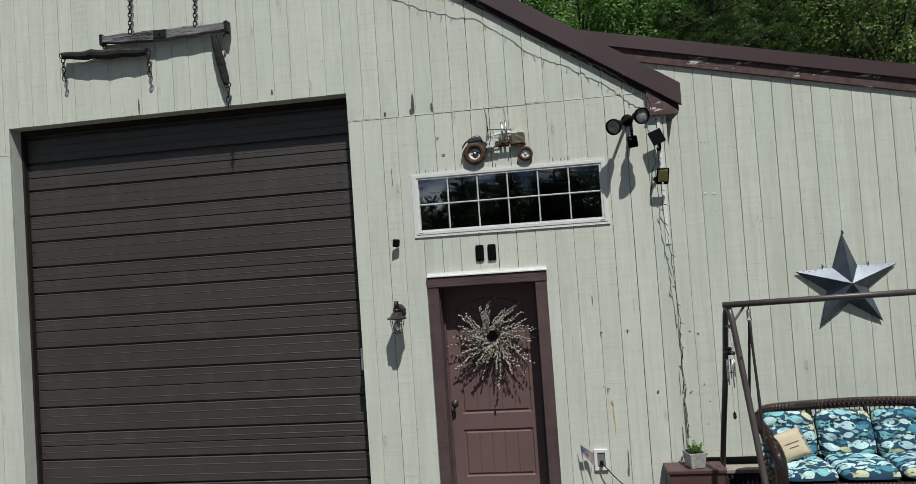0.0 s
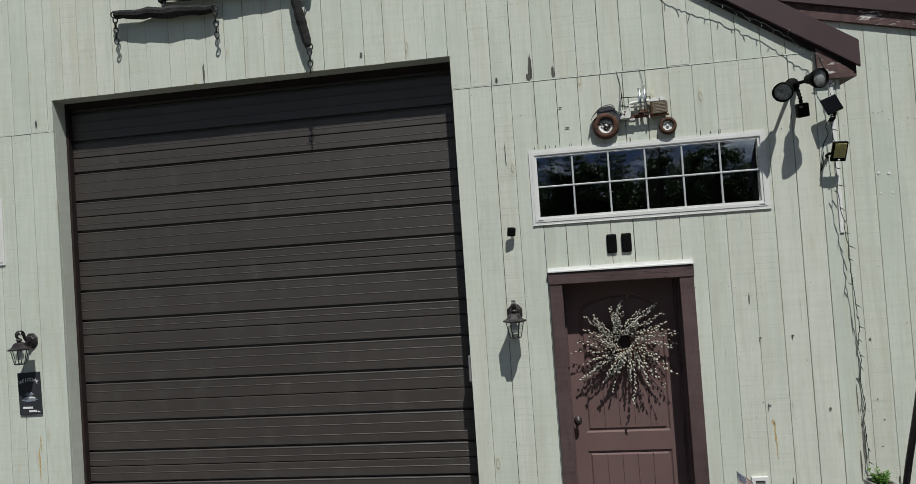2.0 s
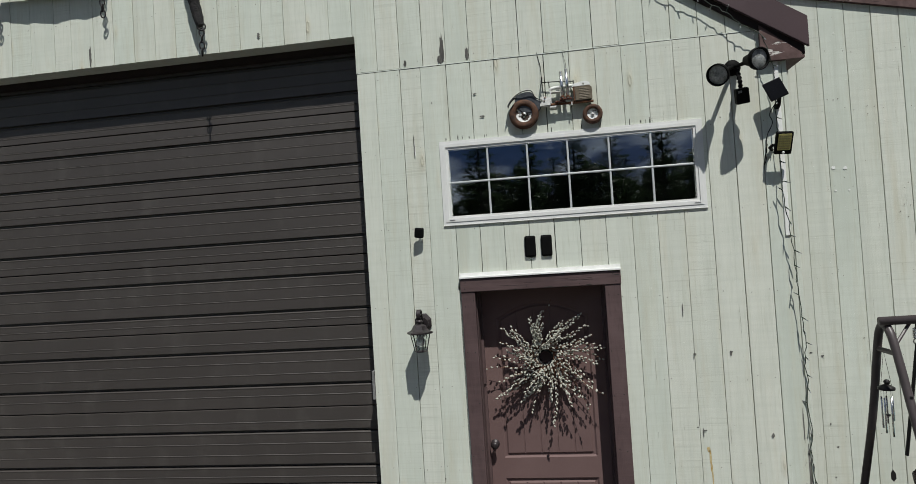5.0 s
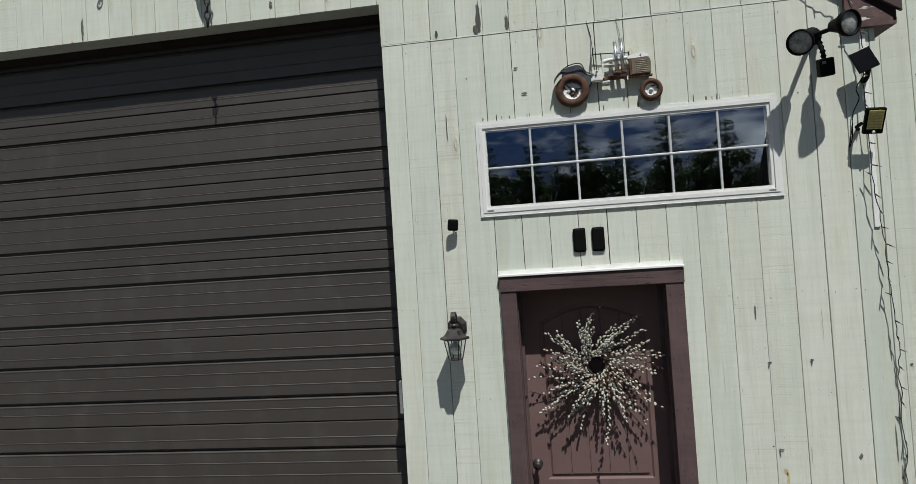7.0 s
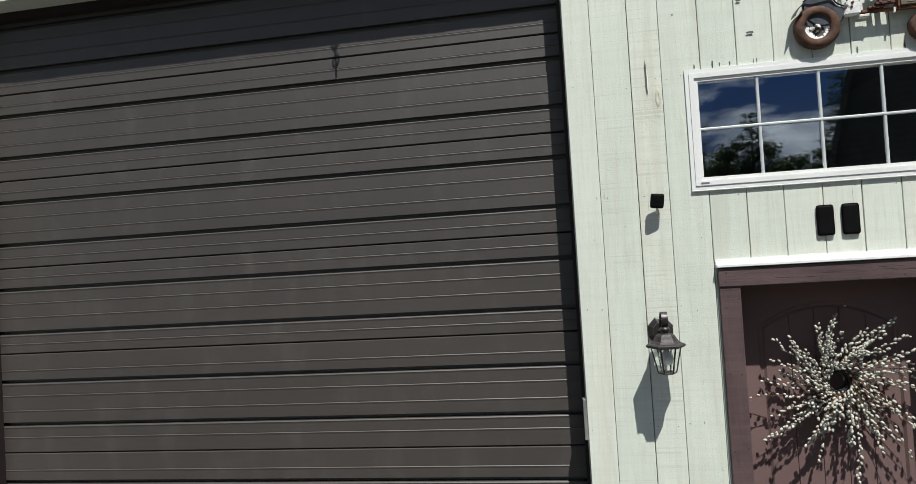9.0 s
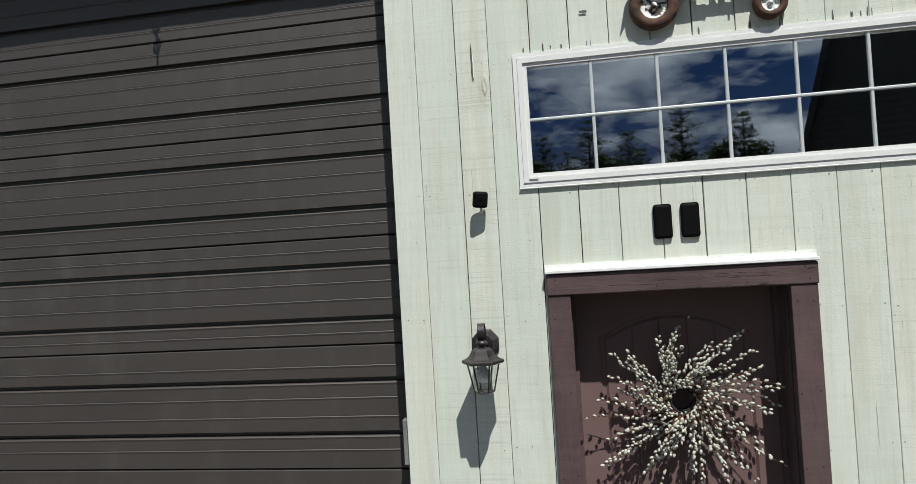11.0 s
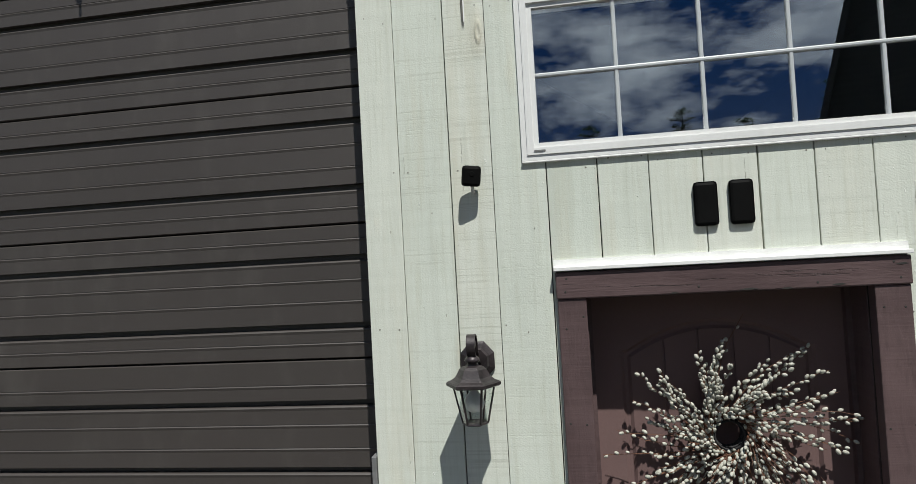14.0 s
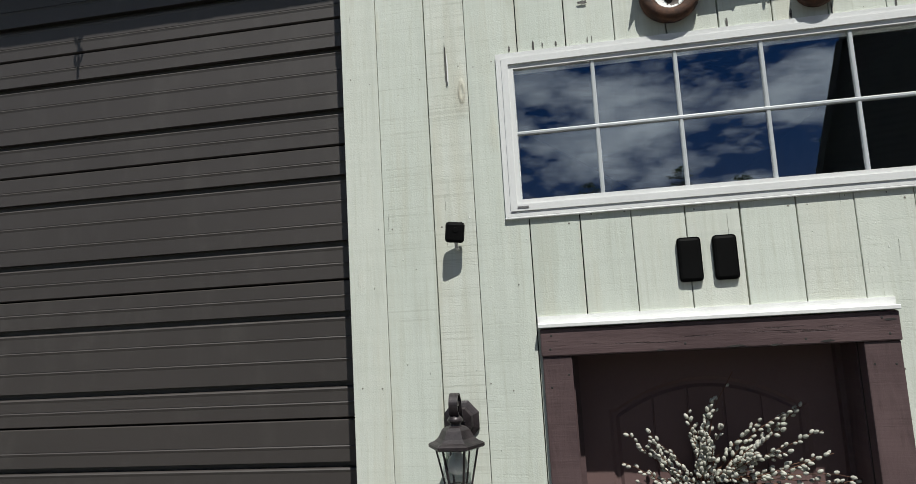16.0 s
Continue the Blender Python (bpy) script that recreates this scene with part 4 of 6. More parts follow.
def floodlight():
    t = thing("floodlight", (0.885, 0, 3.475), "black twin floodlight with a square sensor on the wall", "floodlight")
    bm = turned(bmesh.new(), [(0.055, 0.0), (0.055, 0.018), (0.045, 0.032), (0.012, 0.036)], 20, Matrix.Rotation(radians(90), 4, "X"))
    bmesh.ops.recalc_face_normals(bm, faces=bm.faces)
    part("base", bm, "black", t, smooth=True)

    def head(joint, aim, centre):
        j, c = Vector(joint), Vector(centre)
        part("knuckle", tube(bmesh.new(), [(0, -0.025, 0), j, c], 0.013, 10), "black", t)
        m = Matrix.Translation(c) @ Vector((0, 0, 1)).rotation_difference(Vector(aim).normalized()).to_matrix().to_4x4()
        bm = turned(bmesh.new(), [(0.022, -0.055), (0.032, -0.045), (0.046, 0.01), (0.068, 0.045), (0.073, 0.062), (0.073, 0.085), (0.066, 0.086), (0.062, 0.066)], 24, m, cap=False)
        h = part("lamp_head", bm, "black", t, smooth=True)
        bm = turned(bmesh.new(), [(0.001, 0.020), (0.03, 0.028), (0.05, 0.045), (0.062, 0.066)], 20, m, cap=False)
        part("reflector", bm, "lens", h, smooth=True)
        bm = turned(bmesh.new(), [(0.064, 0.068), (0.05, 0.073), (0.001, 0.077)], 24, m, cap=False)
        part("cover_glass", bm, "lens", h, "frosted grey cover glass", True)

    head((-0.035, -0.075, -0.015), (-0.75, -1, -0.50), (-0.117, -0.195, -0.070))
    head((0.058, -0.110, 0.0), (0.42, -1, -0.22), (0.062, -0.225, -0.014))
    arm = smoothed([(0.025, -0.035, -0.02), (0.024, -0.060, -0.07), (0.020, -0.095, -0.12), (0.018, -0.108, -0.165)], 5)
    part("sensor_arm", tube(bmesh.new(), arm, [0.012 + 0.005 * (i % 3 == 1) for i in range(len(arm))], 10), "black", t)
    m = Matrix.Translation((0.018, -0.120, -0.222)) @ Matrix.Rotation(radians(-7), 4, "Y") @ Matrix.Rotation(radians(14), 4, "X")
    part("sensor", box(bmesh.new(), -0.043, 0.043, -0.030, 0.028, -0.052, 0.052, m, 0.010), "black", t)
    part("sensor_eye", box(bmesh.new(), -0.030, -0.006, -0.0325, -0.028, 0.022, 0.038, m, 0.002), "outletgrey", t)


floodlight()


def solar_light():
    t = thing("solar_light", (1.135, 0, 3.05), "black solar panel and yellow wall light on one bracket", "solar light")
    m = Matrix.Translation((-0.012, -0.098, 0.229)) @ Matrix.Rotation(radians(-21), 4, "Y") @ Matrix.Rotation(radians(-8), 4, "X")
    part("solar_panel", box(bmesh.new(), -0.060, 0.060, -0.010, 0.008, -0.066, 0.066, m, 0.005), "solarcell", t)
    part("panel_stem", tube(bmesh.new(), [(0.01, -0.09, 0.17), (0.02, -0.05, 0.135), (0.02, -0.004, 0.13)], [0.016, 0.012, 0.02], 8), "black", t)
    m = Matrix.Translation((0.012, -0.105, -0.132)) @ Matrix.Rotation(radians(3), 4, "Y") @ Matrix.Rotation(radians(24), 4, "X")
    part("lamp_housing", box(bmesh.new(), -0.054, 0.054, -0.016, 0.016, -0.076, 0.076, m, 0.008), "black", t)
    part("led_panel", box(bmesh.new(), -0.041, 0.041, -0.019, -0.015, -0.046, 0.064, m, 0.002), "led", t, "yellow lamp panel")
    for k in range(6):
        for q in range(6):
            x, z = -0.035 + 0.0122 * q, -0.038 + 0.0165 * k
            part("led", box(bmesh.new(), x, x + 0.008, -0.0202, -0.018, z, z + 0.0065, m), "ledrow", t)
    bm = turned(bmesh.new(), [(0.009, 0), (0.008, 0.006), (0.003, 0.009)], 12, m @ Matrix.Translation((0.0, -0.016, -0.062)) @ Matrix.Rotation(radians(90), 4, "X"))
    bmesh.ops.recalc_face_normals(bm, faces=bm.faces)
    part("sensor_eye", bm, "bulb", t, smooth=True)
    part("lamp_arm", tube(bmesh.new(), [(-0.05, -0.09, -0.14), (-0.055, -0.04, -0.15), (-0.03, -0.002, -0.16)], 0.011, 8), "black", t)
    part("cable", tube(bmesh.new(), smoothed([(0.0, -0.06, 0.15), (-0.04, -0.04, 0.08), (-0.02, -0.02, 0.02), (-0.06, -0.015, -0.07), (-0.07, -0.015, -0.2), (-0.09, -0.012, -0.26), (-0.06, -0.01, -0.12)], 6), 0.0028, 6), "black", t)


solar_light()
bm = cube(1.150, 1.182, -0.010, -0.0005, 2.30, 3.492, bevel=0.003)
tagged(part("trim_corner_strip", bm, "cap"), "thin white strip beside the garage corner", kind="structure")


def tractor_art():
    """Flat toy tractor of scrap metal; origin on the wall at the rear hub."""
    t = thing("tractor_wall_art", (-0.556, 0, 3.293), "rusty scrap metal tractor hung above the window", "wall art")
    face = Matrix.Rotation(radians(90), 4, "X")

    def wheel(x, z, r, w):
        bm = turned(bmesh.new(), [(r * 0.55, 0.010), (r * 0.72, 0.004), (r * 0.96, 0.006), (r, w * 0.4), (r * 0.99, w * 0.8), (r * 0.86, w), (r * 0.66, w), (r * 0.56, w * 0.8)], 26, Matrix.Translation((x, 0, z)) @ face, cap=False)
        bmesh.ops.recalc_face_normals(bm, faces=bm.faces)
        ty = part("tyre", bm, "tyre", t, "rust brown tyre", True)
        bm = turned(bmesh.new(), [(r * 0.55, w * 0.2), (r * 0.55, w * 0.70), (r * 0.50, w * 0.62), (r * 0.30, w * 0.55), (r * 0.16, w * 0.62), (r * 0.13, w * 0.80), (r * 0.02, w * 0.84)], 20, Matrix.Translation((x, 0, z)) @ face)
        bmesh.ops.recalc_face_normals(bm, faces=bm.faces)
        part("rim", bm, "rimpaint", ty, "rim with flaking white paint", True)

    wheel(0.0, -0.004, 0.106, 0.052)
    wheel(0.482, -0.046, 0.070, 0.048)
    arc = [(0.122 * math.cos(radians(a)) + 0.002, 0.122 * math.sin(radians(a)) + 0.012) for a in range(160, 116, -8)]
    inner = [(0.118 * math.cos(radians(a)) + 0.002, 0.118 * math.sin(radians(a)) + 0.012) for a in range(120, 164, 8)]
    part("fender_lip", slab(bmesh.new(), arc + inner, -0.080, -0.02), "fender", t)
    bm = slab(bmesh.new(), [(-0.062, 0.05), (-0.058, 0.128), (-0.02, 0.146), (0.030, 0.156), (0.058, 0.152), (0.074, 0.134), (0.088, 0.104), (0.104, 0.088), (0.128, 0.082), (0.130, 0.035), (0.10, 0.0), (0.0, 0.0)], -0.040, -0.016)
    bmesh.ops.bevel(bm, geom=bm.edges[:], offset=0.005, segments=2, affect="EDGES")
    part("fender", bm, "fender", t, "dark tin fender")
    part("fender_fold", tube(bmesh.new(), smoothed([(-0.060, -0.045, 0.126), (-0.015, -0.060, 0.148), (0.040, -0.062, 0.158), (0.068, -0.055, 0.146), (0.086, -0.045, 0.108), (0.126, -0.042, 0.084)], 4), 0.0034, 8), "iron", t, smooth=True)
    bm = slab(bmesh.new(), [(0.116, 0.034), (0.192, 0.036), (0.194, 0.066), (0.188, 0.098), (0.134, 0.106), (0.128, 0.084), (0.138, 0.070), (0.122, 0.058)], -0.062, -0.015)
    bmesh.ops.bevel(bm, geom=bm.edges[:], offset=0.004, segments=2, affect="EDGES")
    part("gear_box", bm, "oldpaint", t, "chipped white casing")
    part("gear_box_foot", cube(0.186, 0.236, -0.050, -0.020, 0.018, 0.034, bevel=0.004), "oldpaint", t)
    part("chassis", cube(0.194, 0.494, -0.052, -0.030, 0.036, 0.050, bevel=0.003), "rust", t)
    part("chassis_plate", cube(0.226, 0.300, -0.060, -0.040, 0.052, 0.064, bevel=0.003), "redpaint", t, "rust red painted plate")
    part("chassis_plate", cube(0.258, 0.344, -0.066, -0.044, 0.066, 0.080, bevel=0.003), "redpaint", t, "rust red painted plate")
    for x, z in ((0.245, 0.058), (0.285, 0.073), (0.325, 0.073), (0.150, 0.070), (0.156, 0.092)):
        bm = turned(bmesh.new(), [(0.006, 0.0), (0.006, 0.004), (0.004, 0.006)], 6, Matrix.Translation((x, -0.062, z)) @ face)
        bmesh.ops.recalc_face_normals(bm, faces=bm.faces)
        part("bolt", bm, "rust", t)
    bm = slab(bmesh.new(), [(0.366, 0.050), (0.486, 0.054), (0.488, 0.132), (0.480, 0.150), (0.462, 0.156), (0.366, 0.150)], -0.060, -0.014)
    bmesh.ops.bevel(bm, geom=bm.edges[:], offset=0.005, segments=2, affect="EDGES")
    part("hood", bm, "tin", t, "tarnished tin bonnet")
    for k in range(7):
        part("louvre", cube(0.396, 0.468, -0.0618, -0.059, 0.064 + 0.0115 * k, 0.069 + 0.0115 * k, bevel=0.0018), "tin", t)
    part("hood_top", slab(bmesh.new(), [(0.350, 0.1525), (0.462, 0.1575), (0.478, 0.154), (0.470, 0.176), (0.448, 0.186), (0.405, 0.184), (0.352, 0.172)], -0.056, -0.018), "chipped", t, "white paint flaked to black")
    tank = smoothed([(0.190, -0.040, 0.146), (0.206, -0.042, 0.154), (0.240, -0.042, 0.160), (0.300, -0.042, 0.164), (0.352, -0.040, 0.166)], 4)
    part("tank", tube(bmesh.new(), tank, [0.006, 0.009, 0.012] + [0.0135] * (len(tank) - 5) + [0.012, 0.010], 10), "oldpaint", t, "dented pale tank", True)
    part("front_post", cube(0.357, 0.366, -0.060, -0.024, 0.050, 0.152), "rust", t)
    part("rear_post", cube(0.192, 0.201, -0.058, -0.030, 0.050, 0.150), "oldpaint", t)
    part("seat_pan", cube(0.196, 0.262, -0.056, -0.022, 0.126, 0.132, bevel=0.002), "oldpaint", t)
    for x, top in ((0.280, 0.268), (0.318, 0.284)):
        part("exhaust_pipe", tube(bmesh.new(), [(x, -0.058, 0.076), (x - 0.003, -0.058, top)], 0.0120, 14), "chrome", t, "bright chrome pipe", True)
        part("pipe_collar", tube(bmesh.new(), [(x, -0.058, 0.082), (x, -0.058, 0.092)], 0.0145, 12), "rust", t)
        part("pipe_bracket", tube(bmesh.new(), [(x - 0.018, -0.05, 0.196), (x + 0.018, -0.05, 0.197)], 0.0035, 6), "iron", t)
    part("steering_rod", tube(bmesh.new(), [(0.146, -0.03, 0.095), (0.142, -0.03, 0.235)], 0.0032, 6), "iron", t)
    part("steering_wheel", slab(bmesh.new(), [(0.134, 0.206), (0.144, 0.206), (0.148, 0.244), (0.140, 0.250)], -0.050, -0.020), "iron", t)
    part("frame_rod", tube(bmesh.new(), [(0.145, -0.03, 0.212), (0.25, -0.035, 0.206), (0.362, -0.03, 0.198)], 0.0034, 6), "iron", t)
    part("frame_rod", tube(bmesh.new(), [(0.192, -0.035, 0.150), (0.190, -0.035, 0.212)], 0.0034, 6), "iron", t)
    part("frame_rod", tube(bmesh.new(), [(0.362, -0.03, 0.172), (0.362, -0.03, 0.205)], 0.0045, 6), "iron", t)
    part("tow_link", cube(0.338, 0.346, -0.058, -0.045, 0.022, 0.048, bevel=0.002), "oldpaint", t)
    part("hanger", tube(bmesh.new(), [(0.142, -0.03, 0.24), (0.138, -0.006, 0.34), (0.116, -0.002, 0.44)], 0.0022, 5), "iron", t)
    part("hanger", tube(bmesh.new(), [(0.318, -0.05, 0.25), (0.316, -0.012, 0.34), (0.300, -0.003, 0.42)], 0.0014, 5), "iron", t)


tractor_art()


def yoke():
    """An old wagon evener with two swingletrees hung on chains."""
    t = thing("wooden_yoke", (0, 0, 0), "old silvered oak evener with blackened swingletrees on chains", "wall decor")
    y = -0.058
    n = 22
    bm = bmesh.new()
    rows = []
    for i in range(n + 1):
        u = i / n
        x = -4.325 + 1.375 * u
        mid = 4.806 - 0.011 * u - 0.018 * math.sin(math.pi * u) + 0.008 * noise.noise((u * 7, 1, 3))
        h = 0.036 + 0.017 * math.sin(math.pi * u) + 0.010 * noise.noise((u * 9, 4, 1))
        d = 0.030 + 0.004 * noise.noise((u * 8, 2, 7))
        rows.append([bm.verts.new((x, y + b * d, mid + a * h)) for a, b in ((-1, -0.8), (-0.8, -1), (0.8, -1), (1, -0.8), (1, 0.8), (-1, 0.8))])
    for a, b in zip(rows, rows[1:]):
        for k in range(6):
            bm.faces.new((a[k], a[(k + 1) % 6], b[(k + 1) % 6], b[k]))
    bm.faces.new(rows[0]), bm.faces.new(rows[-1][::-1])
    bmesh.ops.recalc_face_normals(bm, faces=bm.faces)
    part("evener", bm, "greywood", t, "silvered grey oak beam")
    part("centre_plate", cube(-3.735, -3.595, y - 0.040, y + 0.02, 4.744, 4.828, bevel=0.004), "iron", t)
    part("bolt", cube(-3.675, -3.655, y - 0.052, y - 0.03, 4.778, 4.798, bevel=0.003), "iron", t)
    for x0, x1, zc in ((-4.333, -4.300, 4.800), (-2.975, -2.935, 4.785)):
        part("end_cap", cube(x0, x1, y - 0.038, y + 0.036, zc - 0.058, zc + 0.056, bevel=0.005), "iron", t)

    def single(a, b, r, name):
        a, b = Vector(a), Vector(b)
        pts = [a + (b - a) * (i / 14) + Vector((0, 0, 0.014 * noise.noise((i * 0.9, r * 100, 2)))) for i in range(15)]
        rr = [r * (0.78 + 0.32 * math.sin(math.pi * i / 14) + 0.26 * noise.noise((i * 1.3, 5, r * 70))) for i in range(15)]
        part(name, tube(bmesh.new(), pts, rr, 9), "blackwood", t, "blackened wooden swingletree")

    single((-4.765, y - 0.008, 4.690), (-3.835, y - 0.008, 4.628), 0.046, "swingletree")
    single((-3.105, y - 0.004, 4.710), (-2.990, y - 0.008, 4.200), 0.040, "swingletree")
    for c in ((-4.772, y - 0.008, 4.690), (-3.825, y - 0.008, 4.636), (-2.982, y - 0.012, 4.200)):
        part("hook_ring", ring(bmesh.new(), c, 0.030, 0.006, Matrix.Rotation(radians(25), 3, "Z")), "iron", t, smooth=True)
    for name, a, b, link in (("chain", (-4.770, y - 0.008, 4.665), (-4.764, y - 0.008, 4.430), 0.058), ("chain", (-3.820, y - 0.008, 4.615), (-3.812, y - 0.008, 4.375), 0.058),
                             ("chain", (-2.980, y - 0.012, 4.180), (-2.984, y - 0.012, 3.975), 0.060),
                             ("hanging_chain", (-3.975, -0.06, 5.62), (-3.990, y - 0.03, 4.835), 0.054), ("hanging_chain", (-3.262, -0.06, 5.62), (-3.282, y - 0.03, 4.830), 0.054),
                             ("link", (-4.300, y, 4.755), (-4.280, y - 0.02, 4.690), 0.060), ("link", (-2.955, y, 4.770), (-2.990, y - 0.02, 4.690), 0.060)):
        part(name, chain(bmesh.new(), a, b, link, 0.0058), "iron", t, smooth=True)
    for x in (-3.975, -3.262):
        part("hook", tube(bmesh.new(), [(x, 0.0, 5.66), (x, -0.07, 5.66), (x, -0.075, 5.61)], 0.009, 8), "iron", t)


yoke()


def barn_star():
    t = thing("metal_star", (2.80, WING_Y, 1.825), "five-pointed dimensional metal barn star, slate blue", "wall decor")
    tips, notches = [], []
    for k in range(5):
        a = radians(91.5 + 72 * k)
        tips.append(Vector((0.468 * math.cos(a), -0.018, 0.468 * math.sin(a))))
        a += radians(36)
        notches.append(Vector((0.187 * math.cos(a), -0.006, 0.187 * math.sin(a))))
    top = Vector((0, -0.125, 0))
    for k in range(5):
        for a, b in ((notches[k - 1], tips[k]), (tips[k], notches[k])):
            bm = bmesh.new()
            n = (b - a).cross(top - a).normalized() * 0.0012
            vs = [bm.verts.new(p + s * n) for s in (0, 1) for p in (a, b, top)]
            for q in ((0, 1, 2), (5, 4, 3), (0, 3, 4, 1), (1, 4, 5, 2), (2, 5, 3, 0)):
                bm.faces.new([vs[i] for i in q])
            bmesh.ops.recalc_face_normals(bm, faces=bm.faces)
            part("facet", bm, "starmetal", t)
    for k in range(5):
        for s in (0.12, 0.30, 0.5, 0.68, 0.86):
            for q in (notches[k], notches[k - 1]):
                p = q.lerp(tips[k], s).lerp(top, 0.06)
                bm = turned(bmesh.new(), [(0.0055, 0.0), (0.005, 0.003), (0.001, 0.005)], 8, Matrix.Translation(p) @ Matrix.Rotation(radians(90), 4, "X"))
                part("rivet", bm, "iron", t)
    part("hanger", tube(bmesh.new(), [(0.0, -0.02, 0.455), (0.002, -0.012, 0.48), (0.0, 0.0, 0.487)], 0.007, 6), "iron", t)
    for s in (-1, 1):
        part("bent_tab", tube(bmesh.new(), [(s * 0.20, -0.014, 0.155), (s * 0.205, -0.016, 0.185), (s * 0.19, -0.004, 0.16)], 0.004, 5), "iron", t)


barn_star()


def welcome_sign():
    t = thing("welcome_sign", (-5.86, 0, 1.34), "black slate welcome sign with chalk white painting", "sign")
    m = Matrix.Rotation(radians(-1.2), 4, "Y")
    part("board", box(bmesh.new(), -0.112, 0.112, -0.016, -0.001, -0.192, 0.192, m, 0.003), "slate", t)
    word = "WELCOME"
    for i, ch in enumerate(word):
        u = i / 6 * 2 - 1
        cu = bpy.data.curves.new("letter", "FONT")
        cu.body, cu.size, cu.extrude, cu.align_x = ch, 0.043, 0.0008, "CENTER"
        cu.materials.append(M["chalk"])
        o = new("letter", cu)
        o.parent = t
        o.matrix_basis = Matrix.Translation((0.078 * u + 0.002, -0.0178, 0.092 - 0.022 * u * u + 0.022)) @ Matrix.Rotation(radians(14 * u), 4, "Y") @ Matrix.Rotation(radians(90), 4, "X")
    for x0, x1, z in ((-0.070, 0.030, -0.128), (-0.010, 0.070, -0.160)):
        part("text_bar", cube(x0, x1, -0.0185, -0.0155, z - 0.009, z + 0.009), "chalk", t)
    part("text_bar", cube(0.076, 0.100, -0.0185, -0.0155, -0.172, -0.160), "chalk", t)
    part("painted_water", slab(bmesh.new(), [(-0.082, -0.060), (-0.03, -0.074), (0.05, -0.070), (0.085, -0.055), (0.05, -0.040), (-0.04, -0.036)], -0.0185, -0.0155), "bluegrey", t)
    part("painted_highlight", slab(bmesh.new(), [(-0.060, -0.042), (0.062, -0.044), (0.045, -0.030), (-0.02, -0.026)], -0.0192, -0.0165), "chalk", t)
    part("painted_boat", slab(bmesh.new(), [(-0.045, -0.012), (-0.02, 0.012), (0.0, 0.004), (0.018, 0.016), (0.046, -0.008), (0.01, -0.022)], -0.0185, -0.0155), "bluegrey", t)


welcome_sign()


def outlet():
    t = thing("outdoor_outlet", (0.417, 0, 0.354), "white weatherproof outlet plate with plugged black cable", "outlet")
    bm = bmesh.new()
    for r in ((-0.062, 0.062, 0.068, 0.094), (-0.062, 0.062, -0.094, -0.068), (-0.062, -0.036, -0.068, 0.068), (0.036, 0.062, -0.068, 0.068)):
        box(bm, r[0], r[1], -0.022, 0.0, r[2], r[3])
    part("cover_frame", bm, "white", t)
    part("socket_plate", cube(-0.036, 0.036, -0.014, -0.002, -0.068, 0.068), "outletgrey", t)
    part("plug", cube(-0.012, 0.016, -0.052, -0.014, -0.038, -0.006, bevel=0.004), "black", t)
    part("cable", tube(bmesh.new(), smoothed([(0.002, -0.05, -0.022), (0.035, -0.07, -0.055), (0.10, -0.08, -0.13), (0.20, -0.10, -0.22), (0.42, -0.14, -0.335), (0.70, -0.20, -0.352)], 6), 0.005, 6), "black", t, smooth=True)


outlet()


def small_flag():
    t = thing("small_flag", (0.245, -0.06, 0.0), "little striped flag with a starred blue corner on a stick", "flag")
    part("stick", tube(bmesh.new(), [(0.035, 0.03, 0.0), (-0.012, -0.005, 0.53)], 0.0035, 6), "oldpaint", t)

    def cloth(u, v):
        """u along the fly, v down the hoist."""
        d = Vector((0.108 * u, -0.012 * math.sin(u * 7 + v), -0.110 * u * (0.8 + 0.3 * v)))
        return Vector((-0.010 + 0.012 * v, -0.006, 0.515 - 0.086 * v)) + d

    for k in range(9):
        u0 = 0.58 if k < 6 else 0.0
        bm = bmesh.new()
        rows = [[bm.verts.new(cloth(u0 + (1 - u0) * i / 8, (k + j) / 9)) for j in (0, 1)] for i in range(9)]
        for a, b in zip(rows, rows[1:]):
            bm.faces.new((a[0], a[1], b[1], b[0]))
        part("stripe", bm, "flagred" if k % 2 == 0 else "flagwhite", t)
    bm = bmesh.new()
    rows = [[bm.verts.new(cloth(0.58 * i / 5, 6 / 9 * j / 4)) for j in range(5)] for i in range(6)]
    for a, b in zip(rows, rows[1:]):
        for j in range(4):
            bm.faces.new((a[j], a[j + 1], b[j + 1], b[j]))
    part("canton", bm, "flagblue", t)
    for i in range(4):
        for j in range(3):
            p = cloth(0.08 + 0.14 * i, 0.11 + 0.21 * j) + Vector((0, -0.002, 0))
            part("star_dot", cube(p.x - 0.0035, p.x + 0.0035, p.y - 0.0006, p.y + 0.0006, p.z - 0.0035, p.z + 0.0035), "flagwhite", t)


small_flag()


